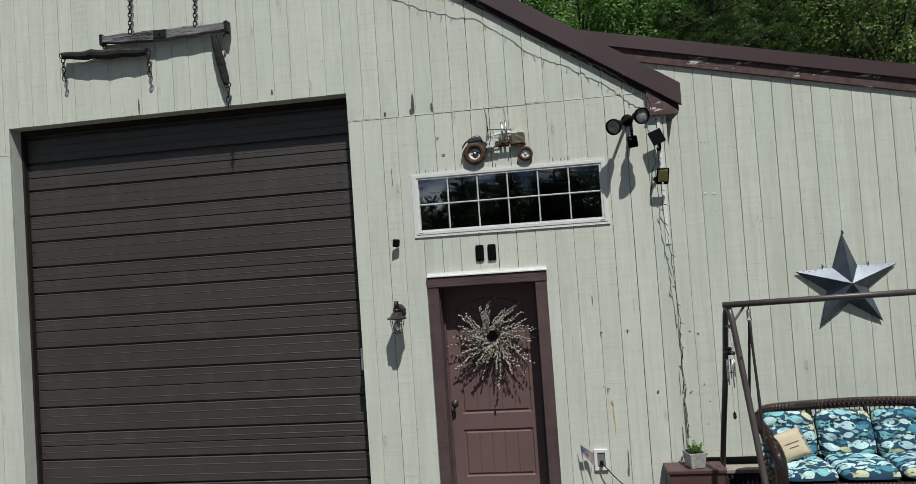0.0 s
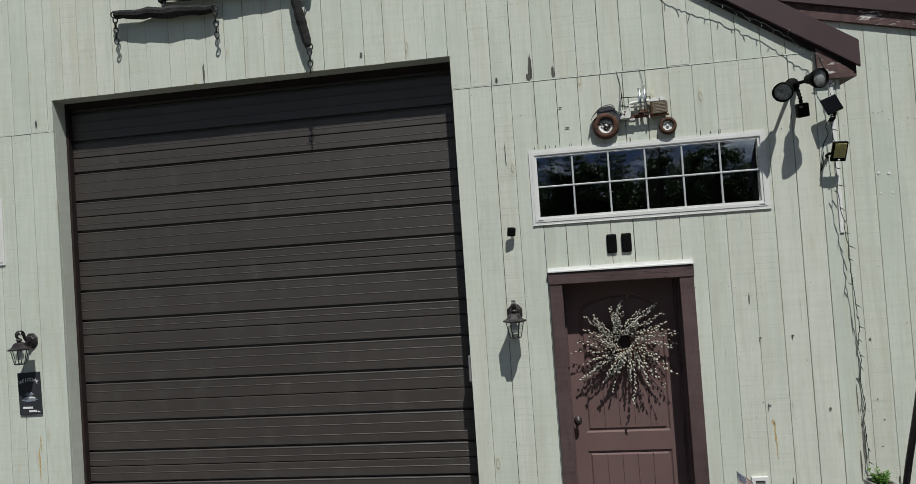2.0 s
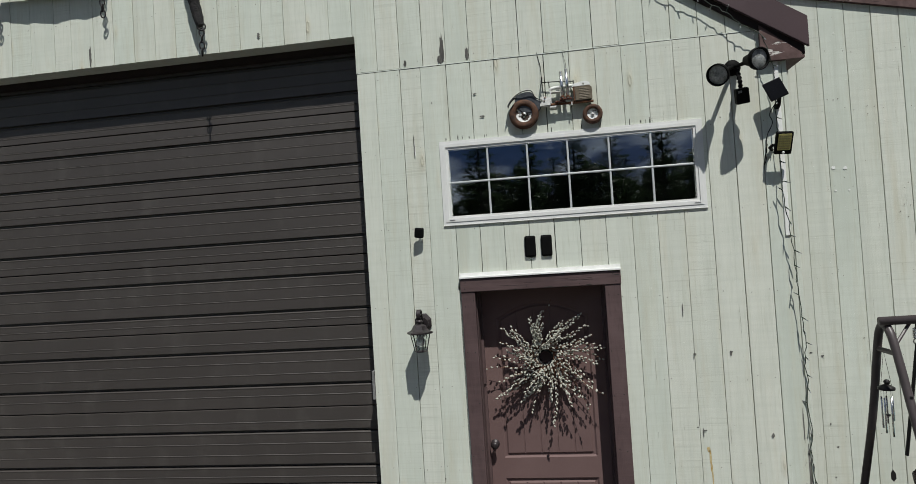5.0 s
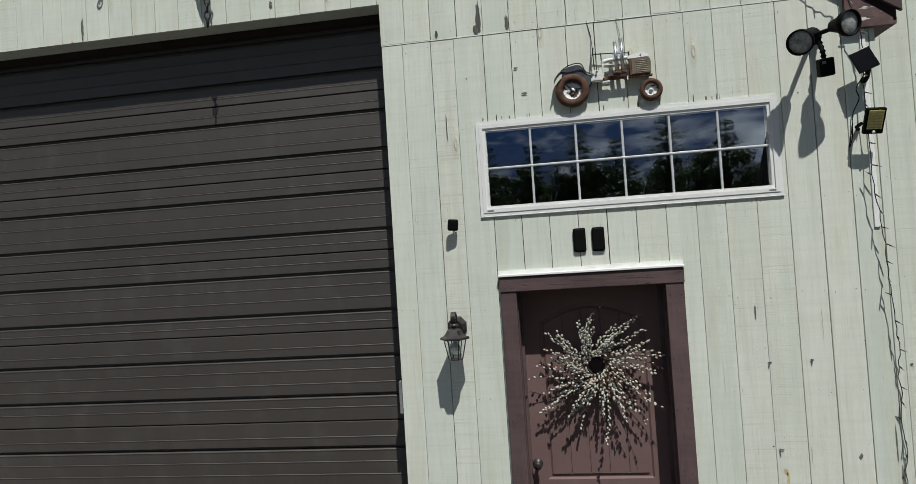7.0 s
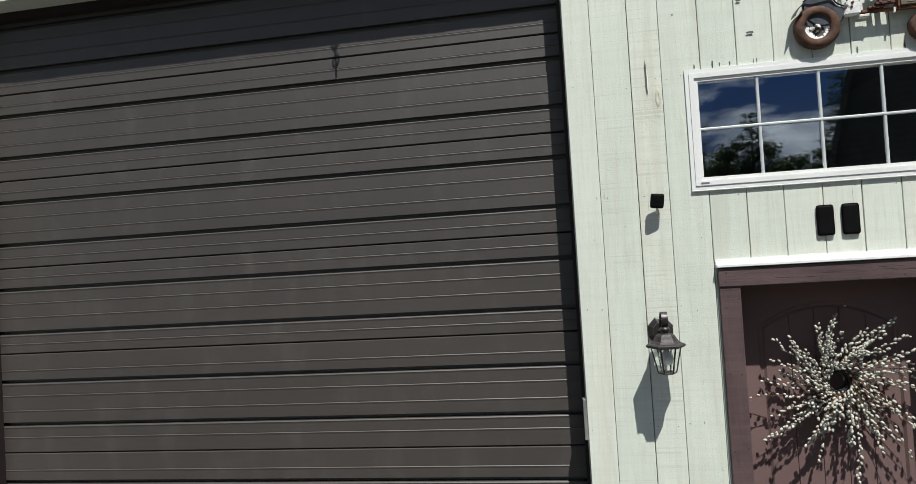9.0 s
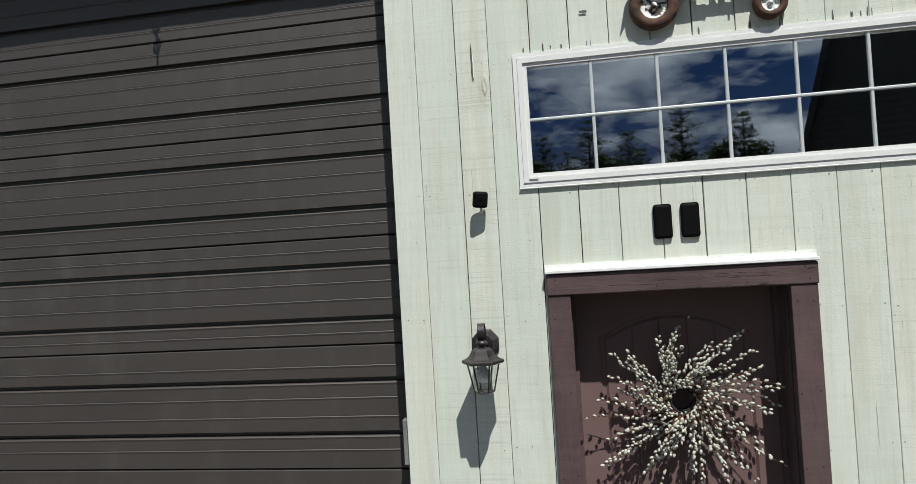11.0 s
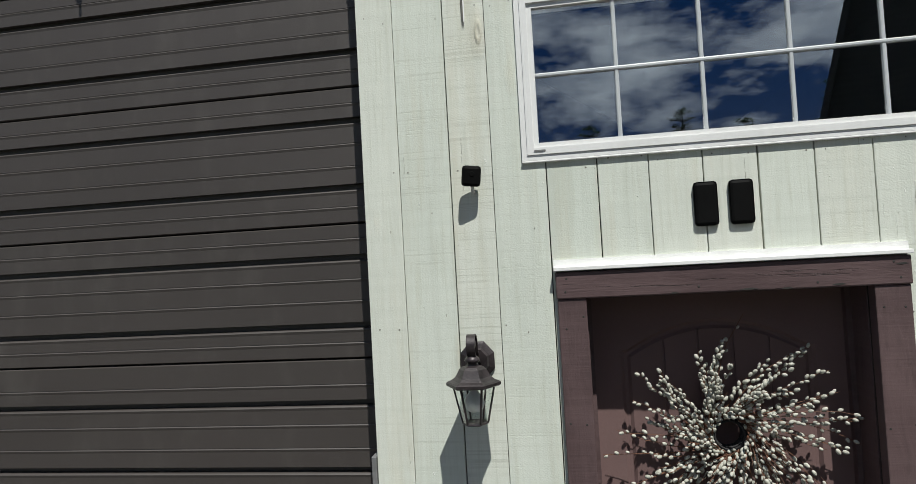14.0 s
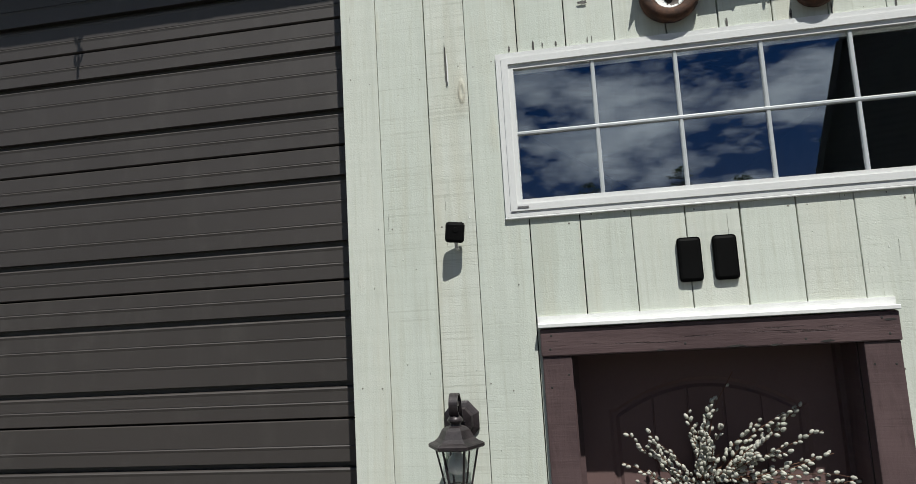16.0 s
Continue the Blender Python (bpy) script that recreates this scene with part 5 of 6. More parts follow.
# ---- wreath of pussy willow ----
def wreath():
    rnd = random.Random(7)
    t = thing("willow_wreath", (-0.522, 0.155, 1.525), "pussy willow wreath with silver grey catkins on the door", "wreath")
    # Blackened hoops stacked back to the door imitate the shade in the hole.
    for k in range(15):
        hoop = ring(bmesh.new(), (rnd.uniform(-0.003, 0.003), -0.052 + 0.0044 * k, rnd.uniform(-0.003, 0.003)), 0.051 + 0.004 * (k % 4), 0.0042, Matrix.Rotation(radians(rnd.uniform(-6, 6)), 3, "X"), 26, 5)
        part("hoop", hoop, "blackwood", t, "dark twig hoop, added to stand in for shade in the hole", True)
    seed = bmesh.new()
    bmesh.ops.create_icosphere(seed, subdivisions=2, radius=1.0)
    for v in seed.verts:
        v.co = Vector((v.co.x * 0.0066, v.co.y * 0.0066, v.co.z * (0.0118 if v.co.z > 0 else 0.0088)))
    one = bpy.data.meshes.new("catkin")
    seed.to_mesh(one)
    sv, sf = [v.co.copy() for v in seed.verts], [[v.index for v in f.verts] for f in seed.faces]
    seed.free()
    one.materials.append(M["catkin"])
    one.polygons.foreach_set("use_smooth", [True] * len(one.polygons))
    vs, fs, made = [], [], 0
    # bearing of each long spray, its reach, twigs in it, and how thickly catkins sit on it
    sprays = [(80, 0.40, 1, 0.35), (91, 0.33, 4, 1.2), (106, 0.30, 4, 1.2), (98, 0.22, 4, 1.3), (140, 0.36, 3, 1.0), (133, 0.31, 3, 1.1), (158, 0.33, 3, 0.8), (170, 0.28, 4, 1.0), (176, 0.37, 2, 0.45), (186, 0.42, 2, 0.40),
              (206, 0.36, 5, 0.6), (218, 0.45, 4, 0.9), (236, 0.34, 5, 1.1), (253, 0.40, 3, 0.7), (276, 0.46, 4, 1.1), (297, 0.37, 4, 0.9), (308, 0.46, 5, 0.45), (326, 0.47, 6, 0.40), (352, 0.40, 4, 0.6),
              (8, 0.42, 4, 0.65), (22, 0.36, 3, 0.7), (36, 0.37, 3, 0.9), (46, 0.39, 3, 0.9), (58, 0.28, 4, 1.1)]
    twigs = [(b + rnd.uniform(-3, 3), 1.07 * r * (1.0 if k == 0 else rnd.uniform(0.60, 0.96)), thick, 0.25) for b, r, n, thick in sprays for k in range(n)]
    for k in range(84):
        b = rnd.uniform(0, 360)
        twigs.append((b, rnd.uniform(0.09, 0.21), 0.3 if 290 < b < 350 else 0.85, 0.05))
    for bearing, reach, thick, clear in twigs:
        tip_at, root_at = radians(bearing), radians(bearing + rnd.uniform(38, 66))
        start = Vector((math.cos(root_at) * 0.060, -0.040 + rnd.uniform(-0.020, 0.018), math.sin(root_at) * 0.060))
        tip = Vector((math.cos(tip_at) * reach, -0.040 - rnd.uniform(0.0, 0.10), math.sin(tip_at) * reach))
        side = Vector((tip.z - start.z, 0, start.x - tip.x)) * rnd.uniform(-0.10, 0.06)
        pts = []
        for k in range(8):
            u = k / 7
            p = start.lerp(tip, u) + side * (4 * u * (1 - u)) + Vector((rnd.uniform(-1, 1), 0, rnd.uniform(-1, 1))) * 0.003
            p.y = min(p.y, -0.014)
            p.x = max(min(p.x, 0.432), -0.45)
            pts.append(p)
        length = (tip - start).length
        tw = part("twig", tube(bmesh.new(), pts, [0.0023 - 0.00019 * k for k in range(8)], 5), "stick", t)
        n = max(2, int(length * 49 * thick * rnd.uniform(0.8, 1.15)))
        for k in range(n):
            u = clear + (1.0 - clear) * (k + rnd.uniform(0.15, 0.85)) / n
            j = min(int(u * 7), 6)
            p = pts[j].lerp(pts[j + 1], u * 7 - j)
            dirn = (pts[j + 1] - pts[j]).normalized()
            off = Vector((rnd.uniform(-1, 1), rnd.uniform(-1, 0.5), rnd.uniform(-1, 1)))
            off = (off - dirn * off.dot(dirn)).normalized()
            q = Vector((0, 0, 1)).rotation_difference((dirn + off * 0.6).normalized()).to_matrix()
            size = rnd.uniform(0.72, 1.16)
            c = p + off * 0.007
            if made < 300 and k % 4 == 0:
                made += 1
                o = new("catkin", one)
                o.parent = tw
                o.matrix_basis = Matrix.Translation(c) @ q.to_4x4() @ Matrix.Scale(size, 4)
            else:
                z = len(vs)
                vs += [c + q @ (v * size) for v in sv]
                fs += [[m + z for m in fc] for fc in sf]
    me = bpy.data.meshes.new("catkin_rest")
    me.from_pydata(vs, [], fs)
    me.materials.append(M["catkin"])
    me.polygons.foreach_set("use_smooth", [True] * len(me.polygons))
    o = new("catkin_rest", me)
    o.parent = t
    tagged(o, "silver grey furry catkins", kind="stuff")


wreath()


# ---- string of small lights ----
def light_string(pts, name, gap, seed, label, hang):
    rnd = random.Random(seed)
    t = thing(name, (0, 0, 0), label, "string lights")
    part("wire", tube(bmesh.new(), pts, 0.0027, 5), "wire", t)
    run, nxt = 0.0, gap * 0.5
    for a, b in zip(pts, pts[1:]):
        run += (b - a).length
        if run > nxt:
            nxt += gap
            d = Vector((rnd.uniform(-0.5, 0.5), rnd.uniform(-0.5, 0.1), 0)) + Vector(hang) * (1 if rnd.random() < 0.72 else -1)
            d = d.normalized() * rnd.uniform(0.032, 0.056)
            s = part("socket", tube(bmesh.new(), [b, b + d * 0.6], 0.0036, 6), "wire", t)
            part("bulb", tube(bmesh.new(), [b + d * 0.6, b + d * 0.85, b + d], [0.0035, 0.003, 0.0008], 6), "bulbclear", s)
    return t


rnd = random.Random(3)
sag = ((-1.75, 0.02), (-1.55, -0.12), (-1.38, -0.21), (-1.22, -0.24), (-1.0, -0.20), (-0.794, -0.145), (-0.608, -0.08), (-0.411, -0.003), (-0.267, -0.02), (-0.111, -0.018), (0.039, -0.062),
       (0.16, -0.055), (0.281, -0.032), (0.446, 0.0), (0.574, -0.006), (0.692, 0.006), (0.819, 0.0), (0.929, -0.03), (1.04, -0.034))
pts = []
for p in smoothed([(x, -0.060, rake(x) + d) for x, d in sag], 5):
    pts.append(p + Vector((rnd.uniform(-0.008, 0.008), rnd.uniform(-0.004, 0.004), rnd.uniform(-0.009, 0.009))))
light_string(smoothed(pts, 2), "string_lights", 0.115, 5, "dark wire of small lights along the gable edge", (0, -0.1, -0.9))
down = [(1.04, -0.06, 3.70), (1.07, -0.07, 3.66), (1.10, -0.08, 3.56), (1.125, -0.07, 3.45), (1.14, -0.06, 3.30), (1.128, -0.055, 3.10), (1.135, -0.05, 2.80), (1.14, -0.06, 2.55), (1.165, -0.055, 2.35),
        (1.18, -0.05, 2.15), (1.185, -0.05, 1.95), (1.198, -0.045, 1.75), (1.214, -0.04, 1.58), (1.205, -0.020, 1.45), (1.217, -0.014, 1.32), (1.205, -0.012, 1.12),
        (1.225, -0.012, 0.98), (1.205, -0.012, 0.84), (1.215, -0.012, 0.70), (1.20, -0.04, 0.52)]
pts = [p + Vector((rnd.uniform(-0.006, 0.006), 0, 0)) for p in smoothed(down, 4)]
light_string(pts, "string_lights", 0.105, 8, "dark wire of small lights hanging down the corner", (0.45, -0.25, -0.35))


# ---- the corner: chest, planter, swing seat ----
def chest():
    t = thing("storage_chest", (1.215, -0.130, 0), "low brown painted wooden chest by the corner", "chest")
    part("body", cube(-0.235, 0.235, -0.105, 0.115, 0.0, 0.275, bevel=0.006), "chest", t)
    part("lid", cube(-0.25, 0.25, -0.118, 0.120, 0.277, 0.312, bevel=0.007), "chest", t)


chest()


def planter():
    t = thing("planter", (1.222, -0.145, 0.313), "square grey cast planter with a leafy green herb", "plant pot", turn=14)
    bm = bmesh.new()
    lo, hi = [(-0.062, -0.062), (0.062, -0.062), (0.062, 0.062), (-0.062, 0.062)], [(-0.078, -0.078), (0.078, -0.078), (0.078, 0.078), (-0.078, 0.078)]
    a = [bm.verts.new((x, y, 0)) for x, y in lo]
    b = [bm.verts.new((x, y, 0.135)) for x, y in hi]
    c = [bm.verts.new((x * 0.86, y * 0.86, 0.135)) for x, y in hi]
    d = [bm.verts.new((x * 0.84, y * 0.84, 0.11)) for x, y in hi]
    for p, q in ((a, b), (b, c), (c, d)):
        for i in range(4):
            bm.faces.new((p[i], p[(i + 1) % 4], q[(i + 1) % 4], q[i]))
    bm.faces.new(a[::-1])
    bmesh.ops.bevel(bm, geom=bm.edges[:], offset=0.004, segments=2, affect="EDGES")
    part("pot", bm, "concrete", t)
    part("soil", cube(-0.064, 0.064, -0.064, 0.064, 0.105, 0.116), "soil", t)
    rnd = random.Random(4)
    bm, st = bmesh.new(), bmesh.new()
    for k in range(34):
        a, l = rnd.uniform(0, 6.28), rnd.uniform(0.05, 0.115)
        tip = Vector((math.cos(a) * l * rnd.uniform(0.4, 1.0), math.sin(a) * l * rnd.uniform(0.4, 1.0), 0.115 + l * rnd.uniform(0.5, 1.0)))
        root = Vector((math.cos(a) * 0.03, math.sin(a) * 0.03, 0.112))
        tube(st, [root, tip], 0.0012, 4)
        for q in range(6):
            p = root.lerp(tip, 0.4 + 0.12 * q)
            dd = Vector((rnd.uniform(-1, 1), rnd.uniform(-1, 1), rnd.uniform(-0.2, 0.7))).normalized()
            sd = dd.cross(Vector((0, 0, 1))).normalized()
            w = rnd.uniform(0.011, 0.019)
            vs = [bm.verts.new(p), bm.verts.new(p + dd * w + sd * w * 0.55), bm.verts.new(p + dd * w * 2), bm.verts.new(p + dd * w - sd * w * 0.55)]
            bm.faces.new(vs)
    part("stems", st, "herb", t)
    part("leaves", bm, "herb", t, kind="stuff")


planter()

FISH = [(-1.0, 0.0), (-0.90, 0.22), (-0.70, 0.42), (-0.45, 0.56), (-0.15, 0.60), (0.15, 0.50), (0.40, 0.30), (0.60, 0.12), (0.80, 0.30), (1.0, 0.48), (0.90, 0.0), (1.0, -0.48), (0.80, -0.30), (0.60, -0.12), (0.40, -0.30), (0.15, -0.50), (-0.15, -0.60), (-0.45, -0.56), (-0.70, -0.42), (-0.90, -0.22)]


def cushion(name, parent, centre, half, along, up, out, bulge, seed, label):
    """A tufted cushion: a padded slab with printed fish laid on its face."""
    rnd = random.Random(seed)
    c, ax, az, ay = Vector(centre), Vector(along).normalized(), Vector(up).normalized(), Vector(out).normalized()

    def face(u, v, lift=0.0):
        e = (1 - abs(u) ** 4) * (1 - abs(v) ** 4)
        tuft = 0.0
        for tu, tv in ((-0.45, 0.35), (0.45, 0.35), (-0.45, -0.35), (0.45, -0.35)):
            r = math.hypot(u - tu, v - tv)
            tuft += math.exp(-(r / 0.20) ** 2)
        wob = 0.10 * noise.noise((u * 1.7 + seed, v * 1.7, seed))
        h = bulge * (max(e, 0.0) ** 0.45 * (1 + wob) - 0.42 * tuft * max(e, 0.0))
        squeeze = 1 - 0.05 * (1 - max(e, 0) ** 0.5)
        return c + ax * (u * half[0] * squeeze * (1 - 0.10 * v ** 6)) + az * (v * half[1] * squeeze * (1 - 0.12 * u ** 6)) + ay * (h + lift)

    n = 26
    bm = bmesh.new()
    front = [[bm.verts.new(face(2 * i / n - 1, 2 * j / n - 1)) for j in range(n + 1)] for i in range(n + 1)]
    back = [[bm.verts.new(c + ax * ((2 * i / n - 1) * half[0] * 0.95 * (1 - 0.10 * (2 * j / n - 1) ** 6)) + az * ((2 * j / n - 1) * half[1] * 0.95 * (1 - 0.12 * (2 * i / n - 1) ** 6)) - ay * (0.035 * (1 - abs(2 * i / n - 1) ** 3) * (1 - abs(2 * j / n - 1) ** 3) + 0.002)) for j in range(n + 1)] for i in range(n + 1)]
    for i in range(n):
        for j in range(n):
            bm.faces.new((front[i][j], front[i + 1][j], front[i + 1][j + 1], front[i][j + 1]))
            bm.faces.new((back[i][j + 1], back[i + 1][j + 1], back[i + 1][j], back[i][j]))
    for i in range(n):
        bm.faces.new((front[i + 1][0], front[i][0], back[i][0], back[i + 1][0]))
        bm.faces.new((front[i][n], front[i + 1][n], back[i + 1][n], back[i][n]))
        bm.faces.new((front[0][i], front[0][i + 1], back[0][i + 1], back[0][i]))
        bm.faces.new((front[n][i + 1], front[n][i], back[n][i], back[n][i + 1]))
    bmesh.ops.recalc_face_normals(bm, faces=bm.faces)
    t = thing(name, (0, 0, 0), label, "cushion", "swing cushions")
    part("cover", bm, "navy", t, "navy cotton cover", True)
    bm = bmesh.new()
    laid = []
    for least, most, tries in ((0.070, 0.092, 160), (0.050, 0.066, 260), (0.032, 0.044, 420), (0.018, 0.026, 520)):
        for k in range(tries):
            x0, z0, size = rnd.uniform(-0.97, 0.97) * half[0], rnd.uniform(-0.95, 0.95) * half[1], rnd.uniform(least, most)
            if any(((x0 - x) / (size + b)) ** 2 + ((z0 - z) / (0.52 * (size + b))) ** 2 < 0.80 for x, z, b in laid):
                continue
            laid.append((x0, z0, size))
            flip, tilt = rnd.choice((-1, 1)), rnd.uniform(-0.30, 0.30)
            rim = []
            for px, pz in FISH:
                x, z = px * size * flip, pz * size * 0.70
                x, z = x * math.cos(tilt) - z * math.sin(tilt), x * math.sin(tilt) + z * math.cos(tilt)
                rim.append((max(min((x0 + x) / half[0], 0.992), -0.992), max(min((z0 + z) / half[1], 0.992), -0.992)))
            u0, v0 = x0 / half[0], z0 / half[1]
            lift = 0.0010 + 0.0003 * (len(laid) % 5)
            mid = bm.verts.new(face(u0, v0, lift))
            ring_a = [bm.verts.new(face(u0 + (a - u0) * 0.5, v0 + (b - v0) * 0.5, lift)) for a, b in rim]
            ring_b = [bm.verts.new(face(a, b, lift)) for a, b in rim]
            for i in range(len(rim)):
                q = (i + 1) % len(rim)
                bm.faces.new((mid, ring_a[i], ring_a[q]))
                bm.faces.new((ring_a[i], ring_b[i], ring_b[q], ring_a[q]))
    part("printed_fish", bm, "fish", t, "aqua, teal and cream printed fish", True, kind="stuff")
    for tu, tv in ((-0.45, 0.35), (0.45, 0.35), (-0.45, -0.35), (0.45, -0.35)):
        p = face(tu, tv, 0.004)
        b2 = bmesh.new()
        bmesh.ops.create_icosphere(b2, subdivisions=1, radius=0.009, matrix=Matrix.Translation(p))
        part("tuft_button", b2, "navy", t)
    return t


def swing_seat():
    # frame
    f = thing("patio_swing", (0, 0, 0), "patio swing with brown tube frame and dark wicker seat", "swing")
    part("top_beam", tube(bmesh.new(), [(1.485, -0.455, 1.752), (3.78, -0.455, 1.780)], 0.0265, 14), "swing", f, smooth=True)
    for x, s in ((1.535, 1), (3.73, -1)):
        leg = smoothed([(x + 0.02 * s, -1.12, 0.0), (x + 0.03 * s, -0.85, 0.60), (x + 0.015 * s, -0.60, 1.30), (x + 0.005 * s, -0.50, 1.60), (x, -0.455, 1.695), (x, -0.40, 1.725), (x, -0.345, 1.69), (x, -0.30, 1.58), (x, -0.16, 1.1), (x, 0.07, 0.5), (x, 0.24, 0.0)], 6)
        part("side_leg", tube(bmesh.new(), leg, 0.0245, 12), "swing", f, smooth=True)
        part("cross_bar", tube(bmesh.new(), [(x, -0.515, 1.565), (x, -0.295, 1.565)], 0.016, 8), "swing", f)
        part("brace", tube(bmesh.new(), [(x, -0.50, 1.60), (x + 0.13 * s, -0.43, 1.735)], 0.010, 8), "swing", f)
        part("joint_bolt", tube(bmesh.new(), [(x + 0.015 * s, -0.62, 1.33), (x + 0.015 * s, -0.585, 1.335)], 0.009, 8), "iron", f)
        part("foot_bar", tube(bmesh.new(), [(x, -1.20, 0.022), (x, 0.27, 0.022)], 0.022, 10), "swing", f)
    # hanging gear
    for x, s in ((1.69, 1), (3.575, -1)):
        h = f
        part("eye_hook", tube(bmesh.new(), smoothed([(x, -0.42, 1.755), (x, -0.44, 1.735), (x, -0.445, 1.712), (x, -0.435, 1.700)], 4), 0.006, 6), "iron", h)
        coil = [(x + 0.017 * math.cos(k * 0.7), -0.44 + 0.017 * math.sin(k * 0.7), 1.70 - 0.00095 * k) for k in range(66)]
        part("spring", tube(bmesh.new(), coil, 0.0035, 6), "chrome", h, "bright steel spring", True)
        part("ring", ring(bmesh.new(), (x, -0.44, 1.622), 0.018, 0.004), "chrome", h)
        for a in ((x + 0.03 * s, -0.16, 0.86), (x - 0.012 * s, -0.62, 0.650)):
            bm = bmesh.new()
            p, q = Vector((x, -0.44, 1.61)), Vector(a)
            tube(bm, [p, p.lerp(q, 0.5), q], [0.010, 0.011, 0.011], 6)
            part("strap", bm, "strap", h)
    # woven seat
    seat = f

    def cane(name, pts, r, turns=12, n=20, label=""):
        pts = smoothed(pts, turns * 3)
        part(name, tube(bmesh.new(), pts, r, n, wobble=lambda i, k: 1.0 + 0.085 * (1 if (i // 2 + k // 2) % 2 else -1)), "wicker", seat, label)

    x0, x1 = 1.79, 3.475
    cane("back_rail", [(x0 - 0.01, -0.20, 0.73), (x0 + 0.06, -0.165, 0.795), (x0 + 0.30, -0.155, 0.815), (2.3, -0.15, 0.822), (2.63, -0.15, 0.828), (2.96, -0.15, 0.822), (x1 - 0.30, -0.155, 0.815), (x1 - 0.06, -0.165, 0.795), (x1 + 0.01, -0.20, 0.73)], 0.040, 12)
    for x, s in ((x0, 1), (x1, -1)):
        cane("arm", [(x - 0.01 * s, -0.19, 0.75), (x - 0.035 * s, -0.28, 0.70), (x - 0.02 * s, -0.40, 0.645), (x - 0.025 * s, -0.53, 0.605), (x - 0.03 * s, -0.64, 0.565), (x - 0.03 * s, -0.70, 0.49), (x - 0.03 * s, -0.715, 0.37), (x - 0.03 * s, -0.70, 0.22)], 0.046, 10)
        for k in range(13):
            y = -0.24 - 0.037 * k
            part("upright_cane", tube(bmesh.new(), [(x + 0.01 * s, y, 0.24), (x - 0.005 * s, y, 0.70 - 0.012 * k)], 0.006, 5), "wicker", seat)
        for k in range(14):
            part("woven_cane", tube(bmesh.new(), [(x + 0.010 * s * (-1) ** (k + j), -0.22 - 0.040 * j, 0.25 + (0.029 - 0.0004 * j) * k) for j in range(13)], 0.0105, 5), "wicker", seat)
    cane("front_rail", [(x0 + 0.03, -0.755, 0.325), (2.63, -0.765, 0.325), (x1 - 0.03, -0.755, 0.325)], 0.030, 40)
    for k in range(84):
        x = x0 + 0.02 + k * (x1 - x0 - 0.04) / 83
        part("back_cane", tube(bmesh.new(), [(x, -0.27, 0.30), (x + 0.05 * (-1) ** k, -0.165, 0.79)], 0.004, 5), "wicker", seat)
    for k in range(5):
        part("cross_cane", tube(bmesh.new(), [(x0, -0.25 + 0.02 * k, 0.36 + 0.09 * k), (x1, -0.25 + 0.02 * k, 0.36 + 0.09 * k)], 0.007, 5), "wicker", seat)
    for x in (2.197, 2.657, 3.062):
        part("back_post", tube(bmesh.new(), [(x, -0.28, 0.30), (x, -0.165, 0.80)], 0.018, 8), "wicker", seat)
    part("seat_deck", cube(x0 + 0.01, x1 - 0.01, -0.76, -0.24, 0.27, 0.335, bevel=0.01), "wicker", seat)
    # cushions
    for k, (a, b) in enumerate(((1.750, 2.200), (2.195, 2.655), (2.645, 3.06), (3.055, 3.455))):
        xc, w = (a + b) / 2, (b - a) / 2
        cushion("back_cushion", None, (xc, -0.275, 0.600), (w, 0.205), (1, 0, 0), (0, 0.30, 1), (0, -1, 0.30), 0.098, 11 + k, "navy tufted back cushion printed with aqua fish")
        cushion("seat_cushion", None, (xc, -0.53, 0.385), (w, 0.235), (1, 0, 0), (0, 1, 0.04), (0, -0.04, 1), 0.085, 31 + k, "navy tufted seat cushion printed with aqua fish")
    # burlap pillow
    p = thing("throw_pillow", (1.900, -0.50, 0.578), "tan burlap throw pillow with dark script, fringed", "pillow")
    m = Matrix.Rotation(radians(10), 4, "Z") @ Matrix.Rotation(radians(-26), 4, "X") @ Matrix.Rotation(radians(-13), 4, "Y")
    bm = bmesh.new()
    n = 14
    for side in (-1, 1):
        g = [[bm.verts.new(m @ Vector((0.148 * (2 * i / n - 1) * (1 - 0.06 * (1 - (2 * j / n - 1) ** 2)), side * 0.048 * max((1 - (2 * i / n - 1) ** 4) * (1 - (2 * j / n - 1) ** 4), 0) ** 0.5, 0.117 * (2 * j / n - 1) * (1 - 0.06 * (1 - (2 * i / n - 1) ** 2))))) for j in range(n + 1)] for i in range(n + 1)]
        for i in range(n):
            for j in range(n):
                q = (g[i][j], g[i + 1][j], g[i + 1][j + 1], g[i][j + 1])
                bm.faces.new(q if side < 0 else q[::-1])
    bmesh.ops.remove_doubles(bm, verts=bm.verts, dist=0.0005)
    part("pillow_cover", bm, "burlap", p, smooth=True)
    bm = bmesh.new()
    rr = random.Random(2)
    for k in range(60):
        z = 0.117 * (2 * k / 59 - 1)
        for s in (-1, 1):
            a = m @ Vector((s * 0.141, 0, z))
            tube(bm, [a, a + (m.to_3x3() @ Vector((s * rr.uniform(0.012, 0.022), rr.uniform(-0.006, 0.006), rr.uniform(-0.006, 0.006))))], 0.0011, 3)
    part("fringe", bm, "burlap", p, kind="stuff")
    for x0b, x1b, z in ((-0.055, 0.07, 0.012), (-0.03, 0.05, -0.022)):
        part("script_bar", box(bmesh.new(), x0b, x1b, -0.0535, -0.046, z - 0.0018, z + 0.0018, m), "slate", p)


swing_seat()


